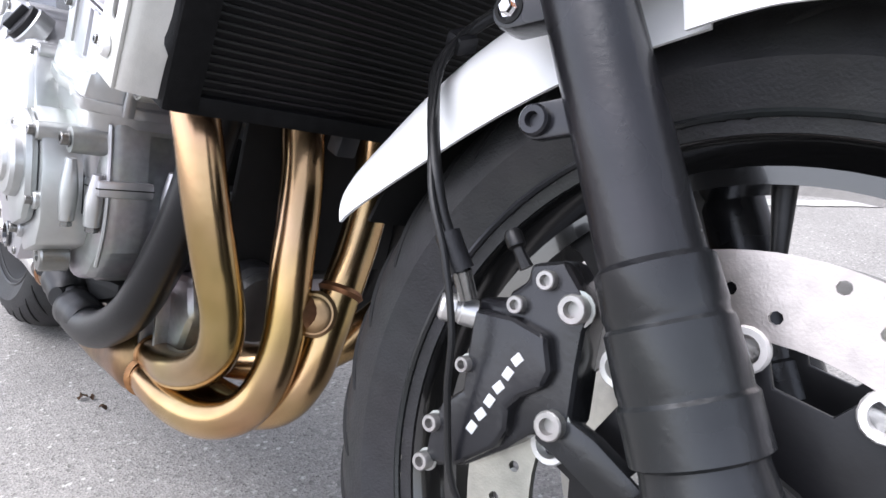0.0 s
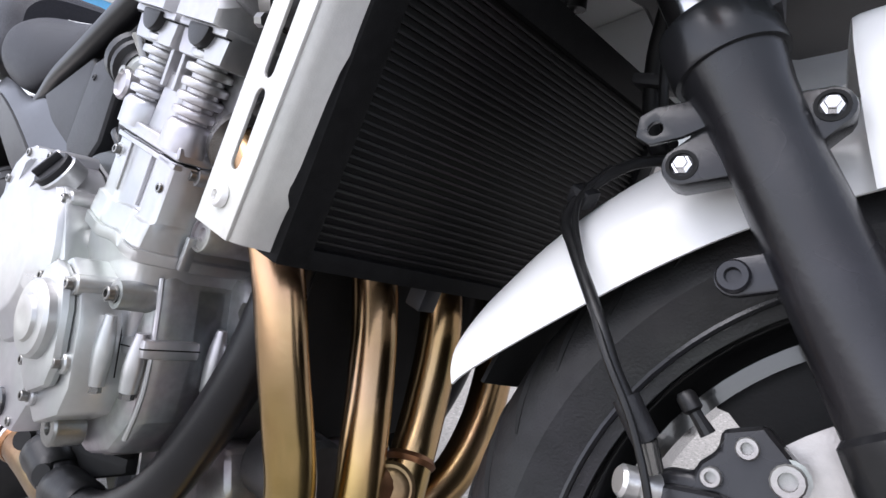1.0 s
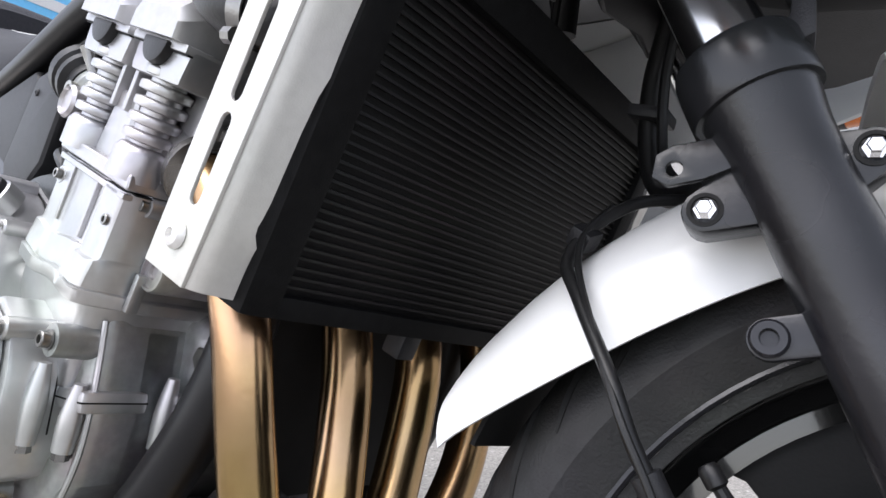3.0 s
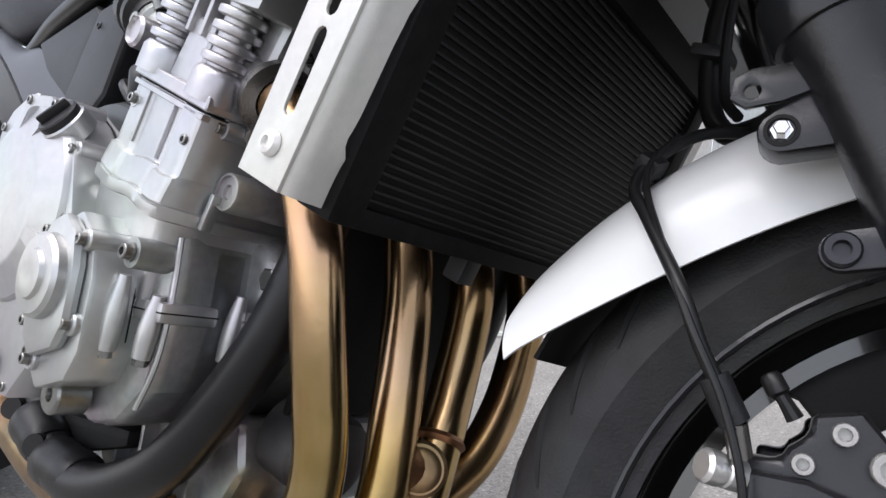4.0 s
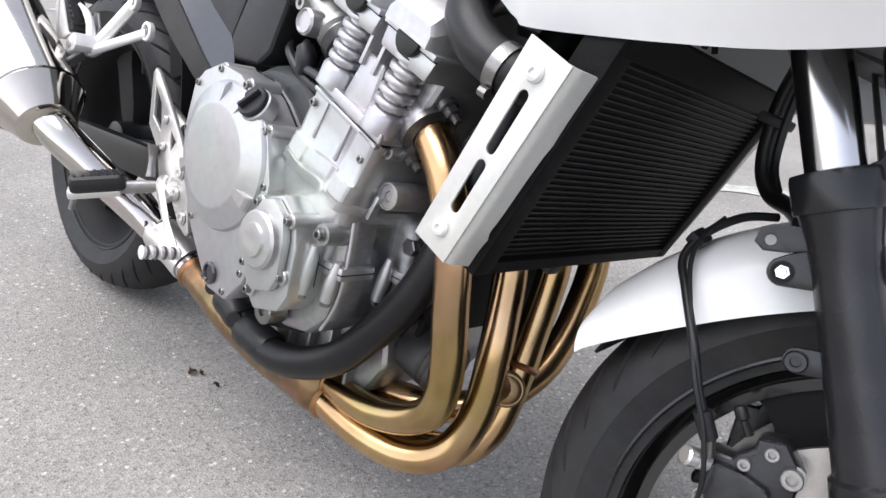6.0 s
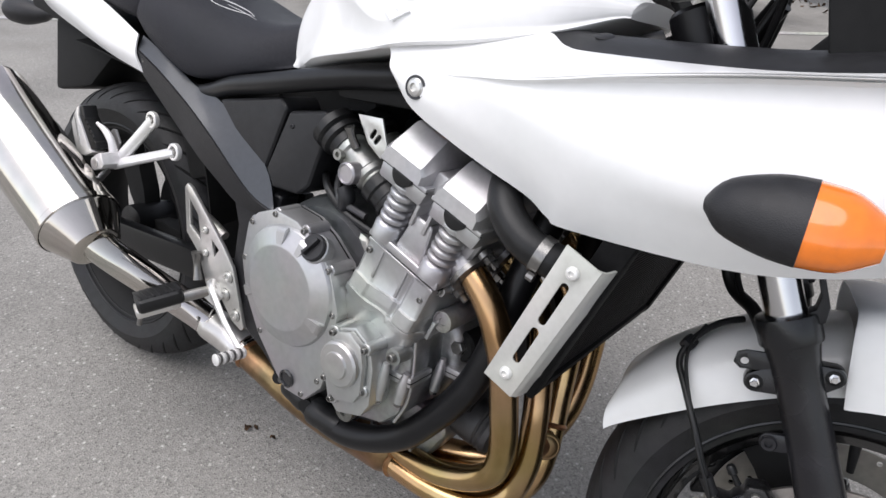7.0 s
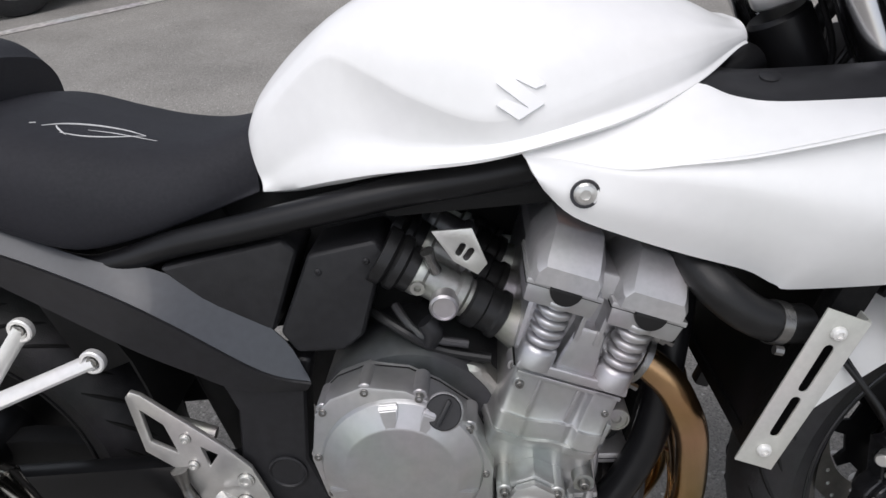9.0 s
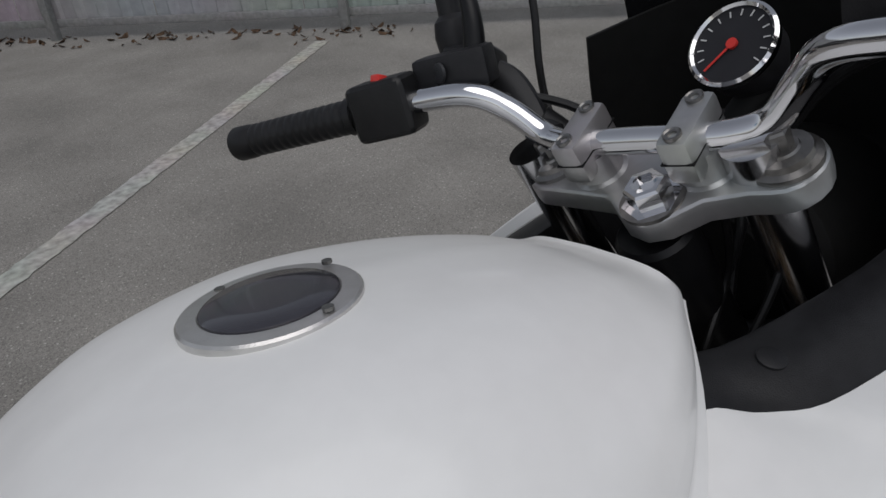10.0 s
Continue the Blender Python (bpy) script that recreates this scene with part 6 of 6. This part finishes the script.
# ---- tail, side covers, rear plate ----
for s in (-1, 1):
    y = lambda v: s * v
    cov = new("side_cover")
    cov.parent = bike
    cov["label"] = "charcoal plastic side cover with a raised ridge"
    # one plastic throughout: the upper face is coloured paler for the light on it
    part("upper_face", sheet([[(0.170, y(0.120), 0.744), (0.26, y(0.128), 0.716), (0.351, y(0.132), 0.680), (0.431, y(0.136), 0.664), (0.546, y(0.142), 0.590), (0.582, y(0.150), 0.530)],
                              [(0.182, y(0.138), 0.720), (0.27, y(0.149), 0.693), (0.365, y(0.158), 0.653), (0.435, y(0.160), 0.611), (0.530, y(0.158), 0.543), (0.586, y(0.154), 0.524)]], 5, 4, 0.003), LIT_PLASTIC, cov)
    part("lower_face", sheet([[(0.182, y(0.138), 0.719), (0.27, y(0.149), 0.692), (0.365, y(0.158), 0.652), (0.435, y(0.160), 0.610), (0.530, y(0.158), 0.542), (0.586, y(0.154), 0.523)],
                              [(0.192, y(0.134), 0.679), (0.285, y(0.140), 0.624), (0.375, y(0.146), 0.571), (0.44, y(0.148), 0.538), (0.50, y(0.148), 0.511), (0.576, y(0.144), 0.508)]], 5, 4, 0.003), BLACK_PLASTIC, cov)
    if s < 0:
        bolt((0.205, -0.140, 0.704), 0.0055, 0.003, cov, ZINC, "button")
    part("tail_panel", sheet([[(-0.34, y(0.060), 0.845), (-0.20, y(0.100), 0.838), (-0.05, y(0.128), 0.822), (0.08, y(0.136), 0.786), (0.176, y(0.134), 0.746)],
                              [(-0.34, y(0.085), 0.812), (-0.20, y(0.125), 0.790), (-0.05, y(0.148), 0.765), (0.08, y(0.150), 0.727), (0.186, y(0.146), 0.712)],
                              [(-0.34, y(0.075), 0.780), (-0.20, y(0.105), 0.752), (-0.05, y(0.125), 0.725), (0.08, y(0.132), 0.697), (0.197, y(0.138), 0.680)]], 5, 5, 0.003), WHITE, bike, "glossy white tail panel")
part("under_tail", box((0.50, 0.20, 0.05), pose(-0.06, 0, 0.735, 0, 9, 0), 0.015), MATT_BLACK, bike)
part("plate_carrier", slab([(-0.03, 0.715), (-0.03, 0.677), (-0.123, 0.603), (-0.278, 0.570), (-0.262, 0.725), (-0.22, 0.790)], -0.07, 0.07, 0.012), MATT_BLACK, bike, "black plastic number plate carrier")
part("indicator", tube([(-0.245, -0.055, 0.738), (-0.295, -0.062, 0.737), (-0.325, -0.066, 0.733), (-0.375, -0.078, 0.731), (-0.425, -0.085, 0.731), (-0.450, -0.086, 0.732)], [0.010, 0.010, 0.018, 0.029, 0.028, 0.012], 16, 4), BLACK_PLASTIC, bike, "black rear indicator pod")

# ---- fairing ----
def fairing(s):
    root = new("fairing_side")
    root.parent = bike
    root["label"] = "glossy white fairing side panel with a long crease"
    y = lambda v: s * v
    # upper edge, crease, groove under the crease, soft line, bottom edge
    cuts = (
        ((0.834, 0.207, 0.809), (0.838, 0.211, 0.804), (0.839, 0.212, 0.8025), (0.842, 0.214, 0.798), (0.856, 0.218, 0.772)),
        ((0.868, 0.194, 0.822), (0.872, 0.216, 0.800), (0.873, 0.2165, 0.798), (0.876, 0.219, 0.790), (0.884, 0.218, 0.744)),
        ((0.925, 0.172, 0.837), (0.928, 0.225, 0.790), (0.929, 0.2252, 0.788), (0.930, 0.2275, 0.780), (0.940, 0.217, 0.719)),
        ((0.975, 0.156, 0.845), (0.978, 0.233, 0.794), (0.978, 0.231, 0.790), (0.979, 0.2345, 0.776), (0.995, 0.214, 0.698)),
        ((1.010, 0.148, 0.849), (1.028, 0.240, 0.799), (1.028, 0.234, 0.793), (1.028, 0.2415, 0.771), (1.050, 0.212, 0.6795)),
        ((1.041, 0.168, 0.838), (1.080, 0.245, 0.808), (1.080, 0.236, 0.800), (1.085, 0.249, 0.761), (1.078, 0.212, 0.6635)),
        ((1.090, 0.192, 0.836), (1.140, 0.250, 0.820), (1.140, 0.238, 0.809), (1.148, 0.256, 0.752), (1.105, 0.213, 0.6575)),
        ((1.250, 0.212, 0.843), (1.250, 0.255, 0.838), (1.250, 0.241, 0.824), (1.245, 0.262, 0.742), (1.262, 0.215, 0.666)),
        ((1.360, 0.190, 0.858), (1.360, 0.236, 0.852), (1.360, 0.222, 0.838), (1.360, 0.245, 0.750), (1.352, 0.200, 0.684)),
        ((1.450, 0.140, 0.876), (1.450, 0.184, 0.868), (1.450, 0.172, 0.852), (1.450, 0.190, 0.770), (1.430, 0.150, 0.705)),
    )
    side = bmesh.new()
    mid = lambda a, b, f, out: (a[0] + (b[0] - a[0]) * f, a[1] + (b[1] - a[1]) * f + out, a[2] + (b[2] - a[2]) * f)
    top = [[c[0], mid(c[0], c[1], 0.5, 0.002), c[1]] for c in cuts]
    low = [[c[1], c[2], c[3], mid(c[3], c[4], 0.5, 0.006), c[4]] for c in cuts]
    for rows in (top, low):
        w = sheet([[(x, y(v), z) for x, v, z in c] for c in rows], 5, 5)
        me = bpy.data.meshes.new("tmp")
        w.to_mesh(me)
        w.free()
        side.from_mesh(me)
        bpy.data.meshes.remove(me)
    bmesh.ops.remove_doubles(side, verts=side.verts, dist=0.0004)
    bmesh.ops.recalc_face_normals(side, faces=side.faces)
    bmesh.ops.solidify(side, geom=side.faces[:], thickness=0.003)
    part("panel", side, WHITE, root, "", 26)
    lip = [c[0] for c in cuts[4:]]
    inner = [[(px, y(v - 0.001), z - 0.001) for px, v, z in lip], [(px, y(v - 0.012), z + 0.004) for px, v, z in lip], [(px - 0.004, y(v - 0.035), z + 0.015) for px, v, z in lip], [(px - 0.006, y(v - 0.060), z + 0.019) for px, v, z in lip], [(px - 0.006, y(v - 0.068), z + 0.012) for px, v, z in lip], [(px - 0.006, y(v - 0.075), z - 0.06) for px, v, z in lip]]
    trim = part("inner_panel", sheet(inner, 4, 3, 0.003), BLACK_PLASTIC, root, "black inner trim panel")
    part("trim_clip", lathe([(0.010, 0), (0.010, 0.002), (0.008, 0.003), (0, 0.003)], (1.075, y(0.150), 0.851), (0, s * 0.35, 0.94), 18), BLACK_PLASTIC, trim)
    if s < 0:
        # shallow dish coloured dark for the shade round the sunk bolt
        part("dark_recess", lathe([(0.0140, 0.0005), (0.0132, 0.0010), (0.0120, -0.001), (0, -0.001)], (0.893, -0.2258, 0.769), (0.06, -1, 0.02), 28), CAST_DARK, root)
        bolt((0.893, -0.2258, 0.769), 0.0110, 0.0045, root, ALU, "button")
    pod = part("indicator", tube([(1.285, y(0.252), 0.747), (1.300, y(0.285), 0.747), (1.305, y(0.300), 0.747)], [0.012, 0.011, 0.014], 14, 3), BLACK_PLASTIC, root, "black indicator pod with an amber lens")
    part("housing", tube([(1.256, y(0.330), 0.744), (1.270, y(0.330), 0.746), (1.300, y(0.328), 0.747), (1.325, y(0.326), 0.747)], [0.006, 0.022, 0.032, 0.034], 20, 4, flat=0.8), BLACK_PLASTIC, pod)
    part("lens", tube([(1.325, y(0.326), 0.747), (1.350, y(0.324), 0.747), (1.372, y(0.322), 0.747)], [0.0335, 0.030, 0.016], 20, 4, flat=0.8), AMBER, pod, "amber ribbed lens")
    return root


fairing(-1)
fairing(1)
# unseen filler in the headlight's place, added so the space below the yokes stays dark
part("nose_filler", lathe([(0.05, -0.10), (0.095, -0.07), (0.110, 0.0), (0.110, 0.06)], (1.335, 0, 0.80), (0.98, 0, -0.1), 32), MATT_BLACK, bike, "black drum added to fill the dark space ahead of the fork")
part("screen", sheet([[(1.40, -0.17, 0.87), (1.47, -0.09, 0.89), (1.49, 0, 0.90), (1.47, 0.09, 0.89), (1.40, 0.17, 0.87)],
                      [(1.34, -0.165, 1.00), (1.41, -0.085, 1.02), (1.43, 0, 1.03), (1.41, 0.085, 1.02), (1.34, 0.165, 1.00)],
                      [(1.28, -0.13, 1.13), (1.33, -0.065, 1.155), (1.345, 0, 1.165), (1.33, 0.065, 1.155), (1.28, 0.13, 1.13)]], 4, 4, 0.003), GLASS_DARK, bike, "smoked screen")
part("nose_liner", sheet([[(1.30, -0.165, 0.82), (1.42, -0.10, 0.82), (1.44, 0, 0.82), (1.42, 0.10, 0.82), (1.30, 0.165, 0.82)],
                          [(1.27, -0.17, 0.93), (1.37, -0.10, 0.94), (1.39, 0, 0.95), (1.37, 0.10, 0.94), (1.27, 0.17, 0.93)],
                          [(1.25, -0.15, 1.03), (1.33, -0.09, 1.05), (1.35, 0, 1.06), (1.33, 0.09, 1.05), (1.25, 0.15, 1.03)]], 4, 4, 0.004), MATT_BLACK, bike, "black liner behind the screen")
part("nose_bottom", sheet([[(1.18, -0.16, 0.74), (1.18, 0, 0.75), (1.18, 0.16, 0.74)], [(1.30, -0.17, 0.70), (1.32, 0, 0.70), (1.30, 0.17, 0.70)], [(1.42, -0.13, 0.71), (1.44, 0, 0.71), (1.42, 0.13, 0.71)]], 4, 4, 0.004), BLACK_PLASTIC, bike, "black panel under the nose")

# ---- steering head: yokes, bars, clocks ----
placed = set(bike.children)
UP = tuple(FORK_WAY)
steer = Matrix.Translation((1.149, STEER_Y, 0.953)) @ Matrix(((FORK_WAY.z, 0, FORK_WAY.x, 0), (0, 1, 0, 0), (-FORK_WAY.x, 0, FORK_WAY.z, 0), (0, 0, 0, 1)))


def flat_part(name, outline, z0, z1, bevel, mat, parent, label="", holes=()):
    """A plate in the plane across the forks: outline in (ahead, left)."""
    bm = slab([(y, x) for x, y in outline], z0, z1, bevel, [[(y, x) for x, y in h] for h in holes], seg=3)
    turn = Matrix(((0, 0, 1, 0), (1, 0, 0, 0), (0, 1, 0, 0), (0, 0, 0, 1)))
    bmesh.ops.transform(bm, verts=bm.verts, matrix=steer @ turn)
    return part(name, bm, mat, parent, label)


head = new("top_yoke")
head.parent = bike
head.matrix_basis = STEERING @ pose(-0.012, 0.001, 0.002) 
head["label"] = "grey cast top yoke with fork tops and stem nut"
flat_part("plate", [(-0.056, -0.034), (-0.062, -0.016), (-0.056, 0.002), (-0.034, 0.026), (-0.028, 0.085)] + [(0.004 + 0.031 * math.cos(radians(a)), 0.100 + 0.028 * math.sin(radians(a))) for a in range(180, -1, -20)] + [(0.030, 0.060), (0.034, 0.0), (0.030, -0.060)] + [(0.004 + 0.031 * math.cos(radians(a)), -0.100 + 0.028 * math.sin(radians(a))) for a in range(0, -181, -20)] + [(-0.028, -0.085), (-0.036, -0.056)], -0.016, 0.008, 0.005, CAST, head)
for y in (-0.100, 0.100):
    c = steer @ Vector((0.004, y, 0))
    part("fork_cap", lathe([(0.026, 0.006), (0.026, 0.012), (0.0215, 0.014), (0.0205, 0.019), (0.013, 0.020), (0.012, 0.022)], c, UP, 28), ZINC, head)
    part("adjuster", lathe([(0.0095, 0.02), (0.0095, 0.036), (0.008, 0.038), (0, 0.038)], c, UP, 6), ZINC, head)
c = steer @ Vector((-0.036, -0.016, 0))
part("stem_nut", lathe([(0.024, 0.006), (0.024, 0.010), (0.0175, 0.011), (0.0175, 0.024), (0.0155, 0.026), (0.011, 0.026), (0.010, 0.018), (0, 0.018)], c, UP, 6), CHROME, head, "chromed stem nut")
part("stem_washer", lathe([(0.026, 0.006), (0.026, 0.0095), (0.015, 0.0098)], c, UP, 28), ZINC, head)
for y in (-0.047, 0.047):
    c0 = steer @ Vector((-0.004, y, 0.004))
    part("riser", lathe([(0.024, 0.0), (0.024, 0.004), (0.0205, 0.006), (0.0185, 0.028)], c0, UP, 24), CAST, head)
    m = steer @ pose(-0.004, y, 0.040, 0, 0, 0)
    cl = part("bar_clamp", box((0.058, 0.025, 0.040), m, 0.006), CAST, head, "cast handlebar clamp")
    part("joint_line", box((0.0586, 0.0256, 0.0014), m, 0), MATT_BLACK, cl)
    for x in (-0.020, 0.020):
        part("clamp_bolt", lathe([(0.0068, 0.016), (0.0068, 0.0225), (0.0055, 0.0215), (0.0035, 0.0215), (0.003, 0.018), (0, 0.018)], m @ Vector((x, 0, 0)), UP, 14), ZINC, cl)
c = steer @ Vector((-0.03, 0, -0.165))
flat_part("lower_yoke", [(-0.045, -0.02), (-0.048, 0.02), (-0.030, 0.07)] + [(0.004 + 0.034 * math.cos(radians(a)), 0.100 + 0.034 * math.sin(radians(a))) for a in range(170, -11, -30)] + [(0.030, 0.05), (0.030, -0.05)] + [(0.004 + 0.034 * math.cos(radians(a)), -0.100 + 0.034 * math.sin(radians(a))) for a in range(10, -171, -30)] + [(-0.030, -0.07)], -0.235, -0.200, 0.006, BLACK_PAINT, head, "black lower yoke")
bars = new("handlebar")
bars.parent = bike
bars.matrix_basis = STEERING @ pose(-0.012, 0.001, 0.002)
bars["label"] = "chromed tubular handlebar with black grips"
b0 = steer @ Vector((-0.004, 0, 0.040))
for s in (-1, 1):
    q = lambda x, v, z: (x, STEER_Y + s * v, z)
    part("bar", tube([(b0.x, STEER_Y, b0.z), q(b0.x, 0.040, b0.z), q(b0.x + 0.006, 0.076, b0.z), q(b0.x + 0.010, 0.100, b0.z + 0.008), q(b0.x, 0.124, b0.z + 0.034), q(b0.x - 0.018, 0.148, b0.z + 0.054), q(b0.x - 0.036, 0.195, b0.z + 0.058), q(b0.x - 0.068, 0.270, b0.z + 0.057), q(b0.x - 0.128, 0.400, b0.z + 0.053)], 0.0112, 18, 6), CHROME, bars, "chromed bar")
    g0, g1 = Vector(q(b0.x - 0.064, 0.262, b0.z + 0.057)), Vector(q(b0.x - 0.130, 0.404, b0.z + 0.053))
    d = (g1 - g0).normalized()
    L = (g1 - g0).length
    prof = [(0.019, 0.0), (0.019, 0.008), (0.0165, 0.010)]
    for k in range(12):
        z = 0.014 + k * (L - 0.04) / 12
        prof += [(0.0165, z), (0.0172, z + 0.002), (0.0172, z + 0.006), (0.0165, z + 0.0075)]
    part("grip", lathe(prof + [(0.018, L - 0.022), (0.0185, L - 0.004), (0.0165, L), (0, L)], g0, d, 24), HOSE, bars, "black rubber grip")
    m = Matrix.Translation(g0 - d * 0.034) @ d.to_track_quat("Z", "Y").to_matrix().to_4x4()
    sw = part("switch_housing", box((0.044, 0.056, 0.064), m, 0.010, seg=3), HOSE, bars, "black switch housing")
    part("housing_screw", lathe([(0.004, 0), (0.004, 0.003), (0, 0.003)], g0 - d * 0.02 + Vector((-0.018, 0, 0.020)), (-0.7, 0, 0.7), 10), ZINC, sw)
    part("switch", box((0.012, 0.012, 0.010), Matrix.Translation(g0 - d * 0.040 + Vector((-0.008, 0, 0.027))) @ Matrix.Rotation(0.4, 4, "Y"), 0.002), RED, sw, "small red switch")
    lev0 = g0 - d * 0.03 + Vector((0.045, 0, -0.004))
    part("lever", tube([lev0, lev0 + d * 0.06 + Vector((0.016, 0, -0.002)), lev0 + d * 0.13 + Vector((0.012, 0, -0.004)), lev0 + d * 0.185 + Vector((0.004, 0, -0.006))], [0.009, 0.0075, 0.006, 0.0085], 12, 5, flat=0.7), ALU if s < 0 else BLACK_PAINT, bars)
    mcy = part("master_cylinder", box((0.036, 0.075, 0.036), Matrix.Translation(g0 - d * 0.085 + Vector((0.034, 0, 0.016))) @ Matrix.Rotation(math.atan2(d.y, d.x) - math.pi / 2, 4, "Z"), 0.006), BLACK_PLASTIC, bars, "black fluid reservoir with a round sight glass")
    part("sight_glass", lathe([(0.0095, 0), (0.0095, 0.003), (0.0075, 0.0035), (0, 0.0025)], g0 - d * 0.085 + Vector((0.014, 0, 0.018)), (-1, 0.2 * s, 0.1), 20), CAST_DARK, mcy)
    ms = g0 - d * 0.10 + Vector((0.045, 0, 0.03))
    part("mirror_stem", tube([ms, ms + Vector((0.006, 0, 0.035)), ms + Vector((0.02, s * 0.02, 0.10)), ms + Vector((0.05, s * 0.07, 0.20))], [0.011, 0.009, 0.006, 0.005], 12, 5), BLACK_PAINT, bars)
    part("cable", tube([g0 - d * 0.05 + Vector((0.03, 0, -0.01)), q(b0.x + 0.06, 0.14, b0.z + 0.03), q(b0.x + 0.09, 0.08, b0.z - 0.02), q(b0.x + 0.08, 0.03, b0.z - 0.12), q(b0.x + 0.03, 0.03, b0.z - 0.24)], 0.0045, 10, 6), HOSE, bars)
perch = part("clutch_perch", box((0.050, 0.056, 0.040), pose(1.178, 0.196, 1.056, 10, 20, 25), 0.010, seg=3), BLACK_PLASTIC, bars, "black lever perch")
part("arm", tube([(1.182, 0.185, 1.052), (1.184, 0.160, 1.034), (1.176, 0.134, 1.006), (1.168, 0.118, 0.985)], [0.016, 0.017, 0.015, 0.011], 10, 4, flat=0.7), BLACK_PLASTIC, perch)
part("mirror_joint", lathe([(0.010, -0.024), (0.018, -0.018), (0.020, 0.0), (0.018, 0.014), (0.012, 0.02), (0.012, 0.10)], (1.182, 0.218, 1.092), (0.1, 0.05, 1), 18), BLACK_PLASTIC, bars, "black mirror joint")
part("hose_union", lathe([(0.010, -0.02), (0.018, -0.014), (0.019, 0.010), (0.012, 0.018)], (1.166, 0.112, 0.980), (0.3, 0.3, 1), 16), BLACK_PLASTIC, bars)
part("hose_union", tube([(1.172, 0.12, 1.000), (1.185, 0.10, 0.975), (1.18, 0.075, 0.955)], [0.014, 0.013, 0.010], 12, 4), HOSE, bars)
part("mirror_cable", tube([(1.250, 0.165, 1.15), (1.243, 0.16, 1.095), (1.234, 0.16, 1.044), (1.231, 0.158, 1.002), (1.22, 0.14, 0.972), (1.19, 0.10, 0.955)], 0.0042, 10, 5), HOSE, bars)
clock = new("speedometer")
clock.parent = bike
clock.matrix_basis = Matrix.Translation((1.190, -0.040, 1.043)) @ Matrix.Scale(0.84, 4) @ Matrix.Translation((-1.206, 0.052, -1.044))
clock["label"] = "round dial in a chrome ring with a red needle"
cn = Vector((-0.80, -0.06, 0.60)).normalized()
cc = Vector((1.206, -0.052, 1.044))
part("ring", lathe([(0.036, -0.012), (0.041, -0.002), (0.041, 0.004), (0.038, 0.0065), (0.0355, 0.004), (0.0350, -0.002)], cc, cn, 48, closed=True), CHROME, clock, "chrome ring")
part("cup", lathe([(0.026, -0.06), (0.037, -0.03), (0.038, -0.004), (0, -0.004)], cc, cn, 40), BLACK_PLASTIC, clock)
face = part("face", lathe([(0.0355, 0.0), (0.0355, 0.0015), (0, 0.0015)], cc, cn, 48), DIAL, clock, "black dial face")
dial = Matrix.Translation(cc) @ cn.to_track_quat("Z", "Y").to_matrix().to_4x4()
for k in range(13):
    a = radians(-120 + 20 * k)
    part("dial_mark", box((0.0012, 0.006, 0.0006), dial @ pose(-0.030 * math.sin(a), 0.030 * math.cos(a), 0.0022, 0, 0, math.degrees(a)), 0), MARK, face)
part("needle", box((0.0022, 0.034, 0.001), dial @ pose(-0.009, -0.012, 0.0034, 0, 0, -37), 0.0004), RED, clock, "red needle")
part("needle_hub", lathe([(0.005, 0.002), (0.005, 0.005), (0, 0.0055)], cc, cn, 16), RED, clock)
part("clock_bracket", tube([(1.17, STEER_Y, 0.955), (1.20, -0.03, 0.98), (1.225, -0.05, 1.02)], 0.012, 12, 3), MATT_BLACK, bike)
part("wiring_loom", tube([(1.20, 0.02, 0.93), (1.17, 0.035, 0.88), (1.14, 0.05, 0.82), (1.13, 0.06, 0.74)], 0.012, 12, 5), HOSE, bike)
for k in range(5):
    r = random.Random(k)
    part("wire", tube([(1.16 + r.uniform(-0.03, 0.05), -0.09 + 0.03 * k, 0.93), (1.15 + r.uniform(-0.03, 0.03), -0.08 + 0.03 * k + r.uniform(-0.02, 0.02), 0.86), (1.14 + r.uniform(-0.03, 0.03), -0.07 + 0.03 * k, 0.79), (1.13, -0.05 + 0.03 * k, 0.71)], 0.0035, 8, 5), HOSE, bike)
carry(placed, pose(0.006, -0.012, -0.016))
